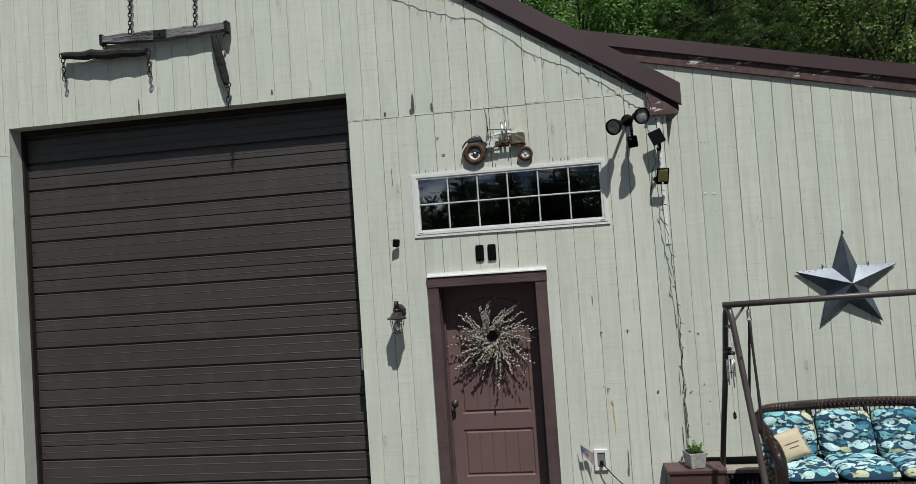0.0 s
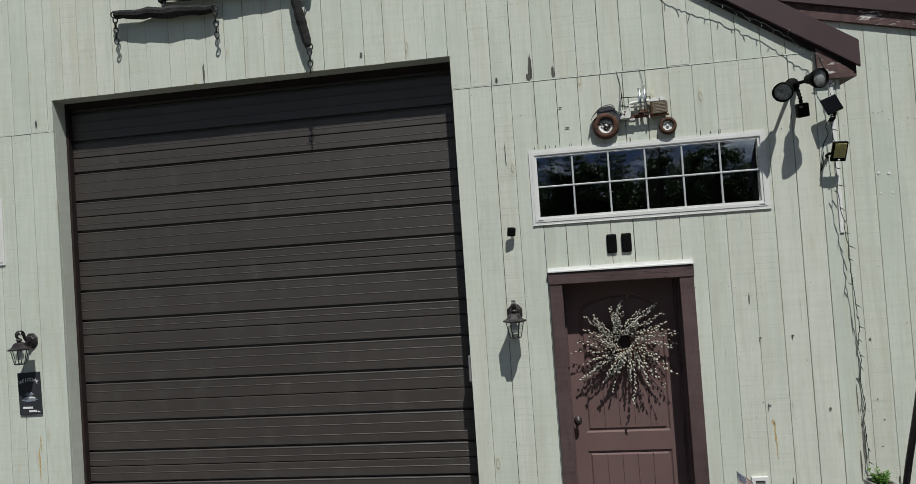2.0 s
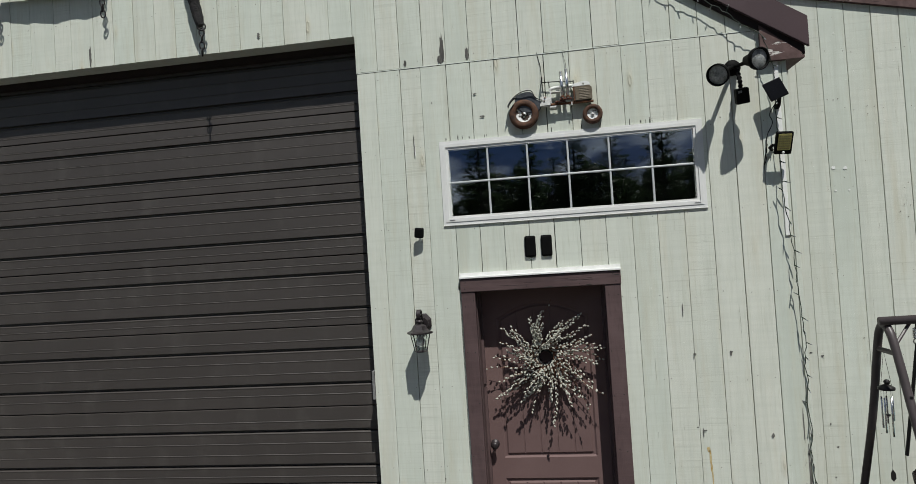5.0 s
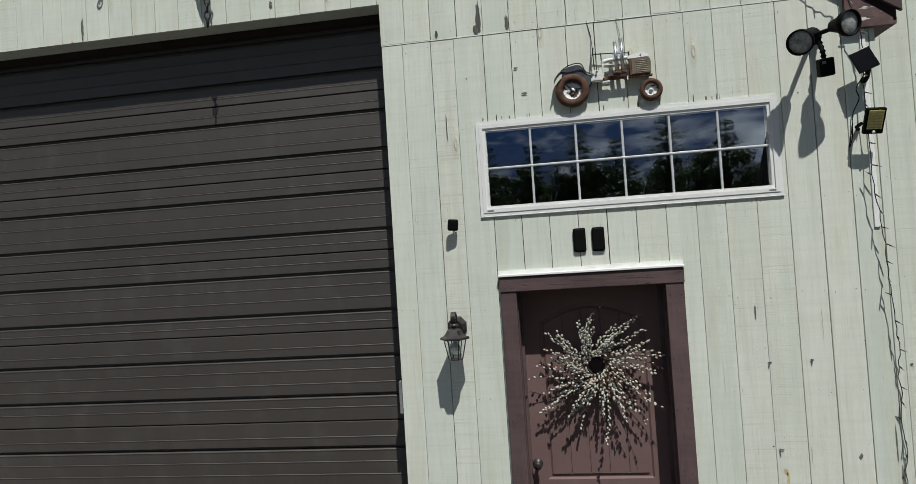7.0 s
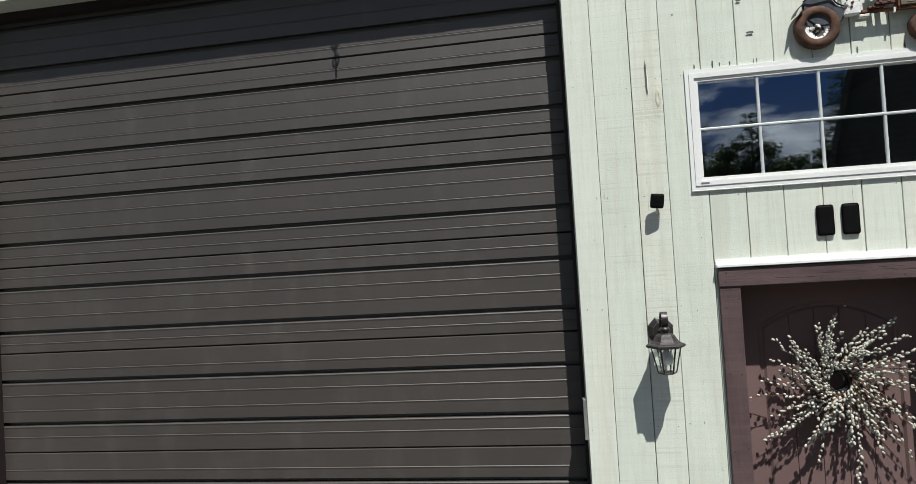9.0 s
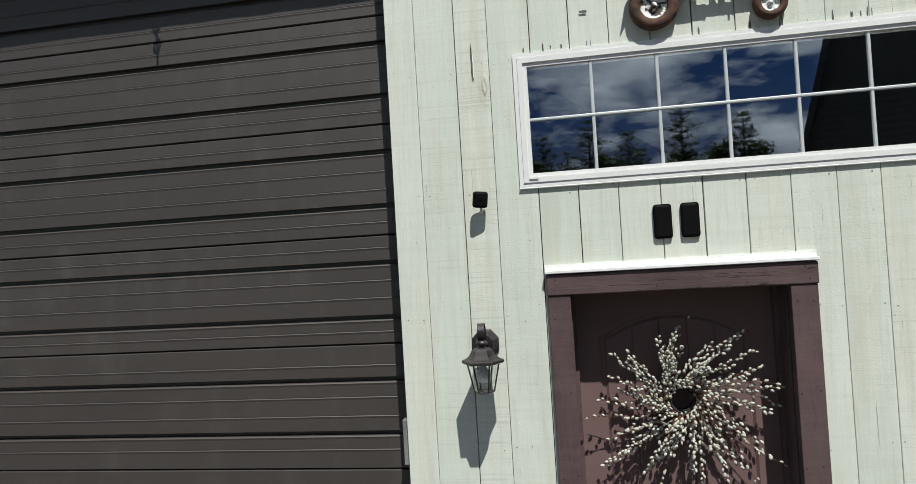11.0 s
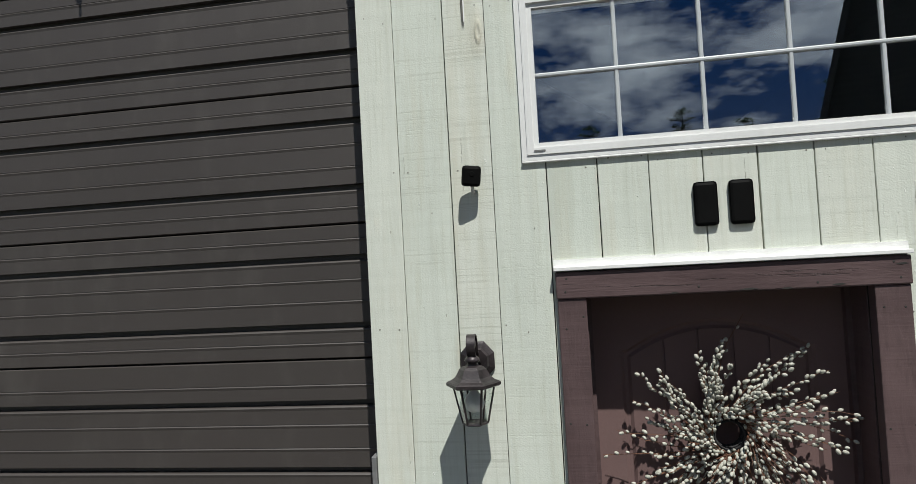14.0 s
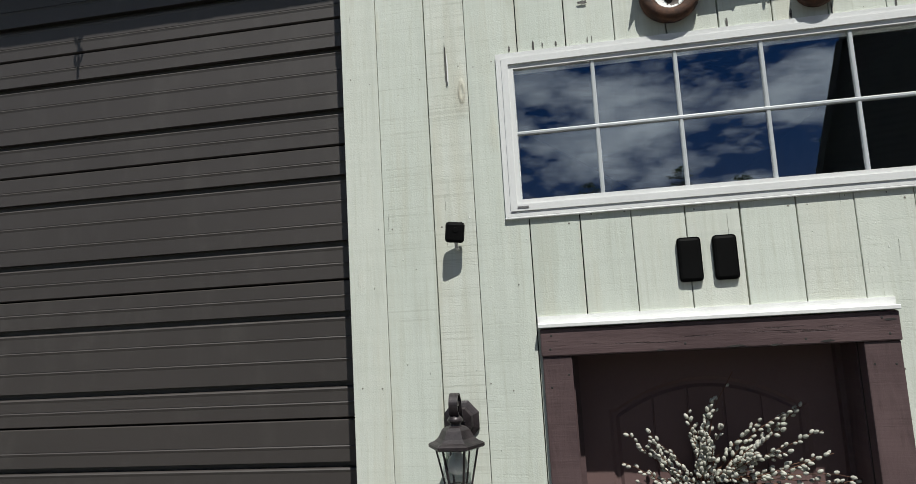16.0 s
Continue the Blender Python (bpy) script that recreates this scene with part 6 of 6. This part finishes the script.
def wind_chime():
    t = thing("wind_chime", (1.525, -0.39, 1.34), "small bronze wind chime with steel tubes under the swing frame", "wind chime")
    for dx in (-0.03, 0.03):
        part("cord", tube(bmesh.new(), [(dx, 0, 0.015), (0.0, 0, 0.226)], 0.0012, 4), "iron", t)
    bm = turned(bmesh.new(), [(0.012, 0.022), (0.030, 0.014), (0.047, 0.004), (0.047, -0.010), (0.030, -0.014)], 14)
    bmesh.ops.recalc_face_normals(bm, faces=bm.faces)
    part("canopy", bm, "iron", t, smooth=True)
    bm = bmesh.new()
    bmesh.ops.create_icosphere(bm, subdivisions=2, radius=0.018, matrix=Matrix.Translation((0.005, 0, 0.035)))
    part("ornament", bm, "iron", t, smooth=True)
    for k in range(5):
        a = 2 * math.pi * k / 5
        x, y = 0.03 * math.cos(a), 0.03 * math.sin(a)
        part("chime_tube", tube(bmesh.new(), [(x, y, -0.055), (x, y, -0.20 - 0.022 * k)], 0.0055, 8), "chrome", t, smooth=True)
        part("cord", tube(bmesh.new(), [(x, y, -0.01), (x, y, -0.056)], 0.0009, 4), "iron", t)
    part("clapper", tube(bmesh.new(), [(0, 0, -0.16), (0, 0, -0.17)], 0.012, 12), "iron", t)
    part("cord", tube(bmesh.new(), [(0, 0, -0.01), (0, 0, -0.50)], 0.0009, 4), "iron", t)
    bm = slab(bmesh.new(), [(0, -0.49), (0.014, -0.515), (0.016, -0.545), (0, -0.565), (-0.012, -0.55), (-0.012, -0.515)], -0.002, 0.002)
    part("wind_catcher", bm, "iron", t)


wind_chime()


# ---- trees and the house across the drive ----
def broad_tree(at, height, spread, seed, leaves, size, label="leafy green maple at the edge of the woods", material="leaf"):
    rnd = random.Random(seed)
    t = thing("maple_tree", at, label, "tree", "trees round the place")
    bm = bmesh.new()
    tube(bm, [(0, 0, -0.2), (0.1, 0, height * 0.3), (0.0, 0.1, height * 0.65), (0.1, 0, height * 0.95)], [0.24, 0.18, 0.11, 0.02], 9)
    clumps = []
    for k in range(88):
        z = height * rnd.uniform(0.18, 0.98)
        a = rnd.uniform(0, 6.28)
        wide = spread * math.sin(math.pi * min(max((z / height - 0.05) / 1.0, 0.05), 0.93)) ** 0.6
        r = wide * rnd.uniform(0.45, 1.0)
        c = Vector((math.cos(a) * r, math.sin(a) * r, z))
        tube(bm, [(0, 0, z * 0.72), c * 0.55 + Vector((0, 0, z * 0.38)), c], [0.05, 0.026, 0.008], 5)
        clumps.append((c, rnd.uniform(0.6, 1.35) * spread * 0.20))
    part("trunk", bm, "bark", t)
    vs, fs = [], []
    for k in range(leaves):
        c, r = clumps[k % len(clumps)]
        d = Vector((rnd.gauss(0, 1), rnd.gauss(0, 1), rnd.gauss(0, 0.75)))
        p = c + d.normalized() * r * rnd.uniform(0.25, 1.0) ** 0.6
        n = (d.normalized() + Vector((rnd.uniform(-0.8, 0.8), rnd.uniform(-0.8, 0.8), rnd.uniform(0.0, 1.2)))).normalized()
        u = n.orthogonal().normalized()
        u = Matrix.Rotation(rnd.uniform(0, 6.28), 3, n) @ u
        v = n.cross(u)
        s = size * rnd.uniform(0.6, 1.25)
        i = len(vs)
        vs += [p - u * s, p - u * 0.2 * s + v * s * 0.55 - n * 0.1 * s, p + u * s - n * 0.25 * s, p - u * 0.2 * s - v * s * 0.55 - n * 0.1 * s]
        fs.append((i, i + 1, i + 2, i + 3))
    me = bpy.data.meshes.new("crown")
    me.from_pydata(vs, [], fs)
    me.materials.append(M[material])
    o = new("crown", me)
    o.parent = t
    return t


def pine_tree(at, height, spread, seed, dense=1.0, wide=0.30, material="needle", label="dark green white pine with layered boughs"):
    rnd = random.Random(seed)
    t = thing("pine_tree", at, label, "tree", "trees round the place")
    bm = tube(bmesh.new(), [(0, 0, -0.2), (0.05, 0, height * 0.5), (0, 0.05, height)], [0.22, 0.14, 0.02], 8)
    vs, fs = [], []
    z = height * 0.10
    while z < height * 0.985:
        k = 6 if z < height * 0.85 else 4
        a0 = rnd.uniform(0, 6.28)
        for q in range(k):
            a = a0 + 6.283 * q / k + rnd.uniform(-0.35, 0.35)
            l = spread * (1.02 - z / height) ** 0.75 * rnd.uniform(0.6, 1.1) + 0.25
            root, tip = Vector((0, 0, z)), Vector((math.cos(a) * l, math.sin(a) * l, z + l * rnd.uniform(-0.08, 0.28)))
            tube(bm, [root, tip], [0.035, 0.008], 4)
            tufts = [(rnd.uniform(0.22, 1.0), Vector((rnd.gauss(0, 0.16), rnd.gauss(0, 0.16), rnd.gauss(0.05, 0.08)))) for q2 in range(int(4 + l * 4))]
            for m in range(int((22 + l * 22) * dense)):
                u, away = tufts[m % len(tufts)]
                p = root.lerp(tip, u) + away * (0.7 + 0.5 * l * (1.1 - u)) + Vector((rnd.gauss(0, 0.085), rnd.gauss(0, 0.085), rnd.gauss(0.0, 0.05)))
                d = Vector((math.cos(a) + rnd.uniform(-0.9, 0.9), math.sin(a) + rnd.uniform(-0.9, 0.9), rnd.uniform(-0.1, 0.9))).normalized()
                w = d.cross(Vector((rnd.gauss(0, 0.45), rnd.gauss(0, 0.45) - 0.35, 1))).normalized()
                s = rnd.uniform(0.12, 0.24) / dense ** 0.45
                i = len(vs)
                vs += [p - w * s * 0.10, p + d * s * 0.6 - w * s * wide, p + d * s * 1.5, p + d * s * 0.6 + w * s * wide]
                fs.append((i, i + 1, i + 2, i + 3))
        z += height * rnd.uniform(0.026, 0.042)
    part("trunk", bm, "bark", t)
    me = bpy.data.meshes.new("crown")
    me.from_pydata(vs, [], fs)
    me.materials.append(M[material])
    o = new("crown", me)
    o.parent = t
    return t


maple_a = broad_tree((1.8, 15.8, 0), 11.8, 3.3, 1, 46000, 0.068)
oak = broad_tree((11.4, 15.5, 0), 10.6, 3.3, 6, 34000, 0.066, "dark leafy tree with thin crooked limbs at the woods", "leafdark")
maple_b = broad_tree((-2.5, 21.0, 0), 12.5, 3.8, 2, 14000, 0.12, "leafy dark green tree at the edge of the woods", "leafdark")
# Its leaves are coloured dark to stand in for the unlit side.
maple_c = broad_tree((-27.0, -47.0, 0), 8.4, 2.9, 9, 10000, 0.12, "leafy tree across the drive, shade put into its leaf colour", "shadeleaf")
pine_a = pine_tree((6.0, 15.2, 0), 12.0, 3.4, 3, 4.5, 0.20)
# Needles of this pine carry the shade of its unlit side as colour.
pine_b = pine_tree((-6.0, -46.0, 0), 12.2, 3.0, 4, 2.4, 0.17, material="shadeleaf")
for x, y, s, a in ((-0.6, 19.0, 1.0, 80), (4.4, 20.5, 1.05, 200), (1.4, 22.5, 1.45, 310)):
    copy_thing(maple_a, pose(x, y, 0, 0, 0, a) @ Matrix.Scale(s, 4))
for x, y, s, a in ((10.2, 19.5, 1.15, 130), (14.4, 17.5, 1.1, 250), (13.4, 21.5, 1.3, 40), (11.6, 24.0, 1.5, 300), (16.5, 22.0, 1.4, 90)):
    copy_thing(oak, pose(x, y, 0, 0, 0, a) @ Matrix.Scale(s, 4))
for x, y, s, a in ((8.3, 16.4, 0.94, 60), (4.3, 18.4, 1.1, 170), (7.2, 20.0, 1.25, 250), (10.4, 22.5, 1.4, 20), (6.0, 23.5, 1.5, 110)):
    copy_thing(pine_a, pose(x, y, 0, 0, 0, a) @ Matrix.Scale(s, 4))
# The last four, far left, are added to darken the left window's reflection.
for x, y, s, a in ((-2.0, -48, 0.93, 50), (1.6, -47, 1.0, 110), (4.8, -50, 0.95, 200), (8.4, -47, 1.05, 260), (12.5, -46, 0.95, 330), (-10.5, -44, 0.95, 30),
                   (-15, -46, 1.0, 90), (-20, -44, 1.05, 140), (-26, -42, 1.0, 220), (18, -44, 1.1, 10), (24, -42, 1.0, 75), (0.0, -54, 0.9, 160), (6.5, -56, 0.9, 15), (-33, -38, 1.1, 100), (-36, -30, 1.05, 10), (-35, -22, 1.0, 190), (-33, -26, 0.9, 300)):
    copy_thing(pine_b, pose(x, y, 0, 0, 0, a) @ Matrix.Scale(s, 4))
for x, y, s, a in ((-4.5, 25, 1.15, 70), (-1.2, 26, 1.2, 160), (2.4, 27, 1.25, 20), (6.2, 28, 1.3, 250), (10.2, 28, 1.3, 110), (14.2, 27, 1.25, 330), (0.4, 21, 1.0, 200)):
    copy_thing(maple_b, pose(x, y, 0, 0, 0, a) @ Matrix.Scale(s, 4))
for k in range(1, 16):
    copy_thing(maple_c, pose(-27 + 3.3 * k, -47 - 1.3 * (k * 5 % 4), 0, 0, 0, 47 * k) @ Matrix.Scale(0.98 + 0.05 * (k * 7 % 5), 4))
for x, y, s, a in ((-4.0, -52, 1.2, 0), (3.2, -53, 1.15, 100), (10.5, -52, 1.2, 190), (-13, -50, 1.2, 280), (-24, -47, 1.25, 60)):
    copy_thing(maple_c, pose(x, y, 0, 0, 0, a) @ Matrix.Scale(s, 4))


def barn():
    """The dark shingled house across the drive, with a steep lower roof."""
    t = thing("shingled_house", (9.2, -10.4, 0), "dark shingled house with a steep gambrel roof", "house", turn=23)
    out = [(-5.2, 0), (5.2, 0), (5.2, 3.6), (4.2, 7.6), (0, 10.2), (-4.2, 7.6), (-5.2, 3.6)]
    part("wall", slab(bmesh.new(), out, -8.0, 0.0), "shingle", t)
    for a, b in ((2, 3), (3, 4), (4, 5), (5, 6)):
        p, q = Vector((out[a][0], 0, out[a][1])), Vector((out[b][0], 0, out[b][1]))
        n = Vector((p - q).cross(Vector((0, 1, 0)))).normalized() * 0.12
        if n.dot(Vector((p.x + q.x, 0, p.z + q.z - 8))) < 0:
            n = -n
        bm = slab(bmesh.new(), [(p.x, p.z), (q.x, q.z), (q.x + n.x, q.z + n.z), (p.x + n.x, p.z + n.z)], -8.3, 0.25)
        part("roof_slope", bm, "shingle", t)


barn()


# ---- boards of the walls ----
UPPER = [-5.367, -5.203, -5.027, -4.859, -4.705, -4.525, -4.308, -4.157, -3.956, -3.781] + [round(-3.781 + 0.17975 * k, 3) for k in range(1, 12)] + [
    -1.624, -1.451, -1.276, -1.102, -0.930, -0.747, -0.564, -0.387, -0.211, -0.040, 0.139, 0.318, 0.497, 0.679, 0.860, 1.049, 1.240]
UPPER = [round(-8.52 + 0.1752 * k, 3) for k in range(18)] + UPPER
LOWER_R = [-1.788, -1.646, -1.455, -1.301, -1.108, -0.929, -0.754, -0.573, -0.395, -0.214, -0.034, 0.149, 0.321, 0.503, 0.687, 0.868, 1.049, 1.205, 1.240]
LOWER_L = [round(-8.52 + 0.174 * k, 3) for k in range(13)] + [-6.259, -6.087, -5.922, -5.728, -5.490]
WING = [1.25, 1.406, 1.579, 1.753, 1.929, 2.111, 2.287, 2.464, 2.637, 2.803, 2.991, 3.158, 3.323] + [round(3.323 + 0.175 * k, 3) for k in range(1, 13)] + [WING_X1]
brnd = random.Random(12)


def board(bm, x0, x1, z0, z1a, z1b, y, left=True, right=True):
    """One sawn board, its long edges slightly rounded; z1a and z1b are its heights at either edge."""
    e = 0.0016
    prof = [(x0, 0.020), (x0, e if left else 0.0)] + ([(x0 + e, 0.0)] if left else []) + ([(x1 - e, 0.0)] if right else []) + [(x1, e if right else 0.0), (x1, 0.020)]
    lo = [bm.verts.new((x, y + d, z0 + (0.002 if d == 0 else 0))) for x, d in prof]
    hi = [bm.verts.new((x, y + d, z1a + (z1b - z1a) * (x - x0) / (x1 - x0))) for x, d in prof]
    for i in range(len(prof) - 1):
        bm.faces.new((lo[i], lo[i + 1], hi[i + 1], hi[i]))
    bm.faces.new(lo[::-1]), bm.faces.new(hi)


def board_row(edges, parent, y, foot, head, holes, nail_rows, nails):
    """A row of upright boards between the given joints, cut round openings."""
    for a, b in zip(edges, edges[1:]):
        g = brnd.choice((0.0012, 0.0016, 0.0022, 0.0032))
        h = brnd.choice((0.0010, 0.0016, 0.0024))
        xa, xb = a + g, b - h
        proud = brnd.uniform(-0.0022, 0.0)
        bm = bmesh.new()
        f = foot + brnd.uniform(-0.003, 0.003)
        top = min(head(a), head(b))
        for x0, x1, z0, z1 in split(xa, xb, f, top, holes):
            if z0 == GZ:
                z0 += brnd.choice((-0.0022, -0.001, 0.0, 0.0))
            board(bm, x0, x1, z0, z1 if z1 < top else head(x0), z1 if z1 < top else head(x1), y + proud, x0 == xa, x1 == xb)
            for zr in nail_rows:
                if z0 + 0.03 < zr < z1 - 0.02 and x1 - x0 > 0.07:
                    for xn in (x0 + 0.026, x1 - 0.026):
                        xn, zn = xn + brnd.uniform(-0.013, 0.013), zr + brnd.uniform(-0.020, 0.020)
                        r = brnd.uniform(0.0022, 0.0036)
                        if brnd.random() < 0.3:
                            continue
                        ring_v = [nails.verts.new((xn + r * math.cos(k * 1.0472), y + proud - 0.0008, zn + r * math.sin(k * 1.0472))) for k in range(6)]
                        nails.faces.new(ring_v)
        if not bm.verts:
            bm.free()
            continue
        bmesh.ops.recalc_face_normals(bm, faces=bm.faces)
        part("board", bm, "siding", parent)


nails = bmesh.new()
CUT = [(GX0, GX1, -1, GZ), (WX0 + 0.02, WX1 - 0.02, WZ0 + 0.02, WZ1 - 0.02), (LWX0 + 0.02, LWX1 - 0.02, WZ0 + 0.02, WZ1 - 0.02), (-1.085, 0.030, -1, 2.12)]
ROWS_LOW, ROWS_HIGH = (0.17, 0.76, 1.345, 1.935, 2.515, 3.11, 3.66), (3.765, 4.36, 4.95, 5.54, 6.1)
board_row(UPPER, wall_front, -0.001, SEAM_Z + 0.003, lambda x: rake(x) + 0.03, CUT, ROWS_HIGH, nails)
board_row(LOWER_R, wall_front, 0.0, 0.02, lambda x: SEAM_Z - 0.006, CUT, ROWS_LOW, nails)
board_row(LOWER_L, wall_front, 0.0, 0.02, lambda x: SEAM_Z - 0.006, CUT, ROWS_LOW, nails)
part("nail_heads", nails, "nail", wall_front, "small rusted nail heads", kind="stuff")
nails = bmesh.new()
board_row([0.90, 1.074, 1.25], wall_wing, WING_Y, 3.78, lambda x: wing_rake(x) + 0.03, [], (), nails)
board_row(WING, wall_wing, WING_Y, 0.248, lambda x: wing_rake(x) + 0.03, [], (0.32, 0.85, 1.42, 2.0, 2.62, 3.18, 3.6), nails)
part("nail_heads", nails, "nail", wall_wing, "small rusted nail heads", kind="stuff")
bm = bmesh.new()
for a, b in ((LEFT_X, GX0), (GX1, RIGHT_X)):
    box(bm, a, b, -0.0040, 0.006, SEAM_Z - 0.003, SEAM_Z + 0.0025)
part("seam_flashing", bm, "flash", wall_front, "thin painted drip flashing between board rows")


def patch(name, material, parent, x, z, w, h, y, seed):
    """A worn spot with a ragged outline, a hair proud of its board."""
    r = random.Random(seed)
    pts = []
    for k in range(22):
        a = 2 * math.pi * k / 22
        q = 1 + r.uniform(-0.28, 0.22)
        pts.append((x + math.cos(a) * w / 2 * q, z + math.sin(a) * h / 2 * q))
    bm = bmesh.new()
    bm.faces.new([bm.verts.new((px, y, pz)) for px, pz in pts])
    bmesh.ops.recalc_face_normals(bm, faces=bm.faces)
    if bm.faces[:] and bm.faces[:][0].normal.y > 0:
        bmesh.ops.reverse_faces(bm, faces=bm.faces)
    part(name, bm, material, parent)


for i, (x, z, w, h) in enumerate(((-1.128, 3.84, 0.030, 0.21), (-1.140, 3.76, 0.05, 0.06), (-0.944, 3.775, 0.026, 0.10), (-1.41, 3.755, 0.02, 0.05), (-5.66, 3.80, 0.02, 0.07), (-3.99, 4.09, 0.02, 0.17),
                                  (0.975, 0.955, 0.018, 0.030), (0.505, 1.525, 0.026, 0.009), (0.745, 1.53, 0.020, 0.014), (0.742, 1.520, 0.008, 0.034), (-1.379, 3.13, 0.007, 0.17), (0.497, 1.505, 0.005, 0.030), (-0.905, 3.478, 0.028, 0.012), (-0.86, 3.31, 0.035, 0.014), (0.445, 1.83, 0.008, 0.09),
                                  (0.535, 1.00, 0.032, 0.008), (0.525, 0.985, 0.006, 0.06), (-2.55, 4.10, 0.025, 0.04), (0.90, 4.02, 0.012, 0.006))):
    patch("bare_spot", "barewood", wall_front, x, z, w, h, -0.0045 - 0.0002 * i, 50 + i)
for i, (x, z, w, h) in enumerate(((0.560, 0.79, 0.013, 0.17), (0.551, 0.868, 0.022, 0.040), (0.566, 0.66, 0.009, 0.20), (-5.782, 0.88, 0.011, 0.16), (-5.80, 0.70, 0.016, 0.30))):
    patch("rust_run", "ruststain", wall_front, x, z, w, h, -0.0030, 80 + i)
for i, (x, z, w, h) in enumerate(((1.605, 2.765, 0.030, 0.022), (1.685, 2.757, 0.030, 0.022), (1.61, 2.60, 0.014, 0.014), (1.70, 2.60, 0.014, 0.014))):
    patch("filler_spot", "cap", wall_wing, x, z, w, h, WING_Y - 0.0042, 90 + i)
for i, (x, z) in enumerate(((1.60, 3.255), (1.64, 3.25), (1.67, 3.255), (1.86, 3.19), (1.86, 3.13), (2.05, 2.47), (2.09, 2.46), (2.13, 2.49), (2.18, 2.475), (2.02, 2.42), (2.07, 2.38), (2.16, 2.365), (2.66, 3.22), (2.66, 3.16), (2.25, 2.52))):
    patch("nail_hole", "nail", wall_wing, x, z, 0.008, 0.007, WING_Y - 0.0042, 120 + i)

crnd = random.Random(77)
for i in range(16):
    x, w = crnd.uniform(WX0, WX1), crnd.uniform(0.003, 0.008)
    patch("bare_spot", "barewood", wall_front, x, WZ1 + 0.018, w, crnd.uniform(0.02, 0.06), -0.0032, 200 + i)
for i in range(16):
    x, w = crnd.uniform(1.3, 3.6), crnd.uniform(0.006, 0.016)
    patch("bare_spot", "barewood", wall_wing, x, 0.262 + crnd.uniform(0, 0.03), w, crnd.uniform(0.02, 0.09), WING_Y - 0.0032, 230 + i)
for i in range(9):
    x, z = crnd.uniform(-1.7, 1.15), crnd.uniform(0.4, 3.6)
    if not (-1.12 < x < 0.06 and z < 2.2) and not (WX0 - 0.03 < x < WX1 + 0.03 and z > WZ0 - 0.03):
        patch("bare_spot", "barewood", wall_front, x, z, crnd.uniform(0.005, 0.014), crnd.uniform(0.004, 0.012), -0.0032, 260 + i)
patch("bare_spot", "barewood", wall_front, 1.194, 0.72, 0.014, 0.36, -0.0032, 300)
patch("paint_sliver", "cap", wall_front, -1.3725, 3.115, 0.005, 0.12, -0.0080, 301)
for i, (x, z, w, h) in enumerate(((1.304, 0.886, 0.02, 0.018), (1.318, 0.90, 0.01, 0.012), (1.341, 1.472, 0.022, 0.010), (1.417, 1.446, 0.018, 0.020), (1.475, 0.798, 0.018, 0.010), (1.436, 0.962, 0.012, 0.014))):
    patch("bare_spot", "barewood", wall_wing, x + 0.02, z - 0.02, w, h, WING_Y - 0.0032, 310 + i)
for i in range(14):
    x, z = crnd.uniform(1.3, 4.2), crnd.uniform(0.5, 3.4)
    patch("bare_spot", "barewood", wall_wing, x, z, crnd.uniform(0.006, 0.018), crnd.uniform(0.004, 0.013), WING_Y - 0.0032, 340 + i)
for i, (x, z, w, h) in enumerate(((0.664, 0.33, 0.013, 0.20), (0.655, 0.23, 0.018, 0.08), (1.166, 0.52, 0.011, 0.24), (1.112, 0.27, 0.018, 0.09), (1.175, 1.02, 0.006, 0.26))):
    patch("bare_spot", "barewood", wall_front, x, z, w, h, -0.0034 - 0.0002 * i, 400 + i)
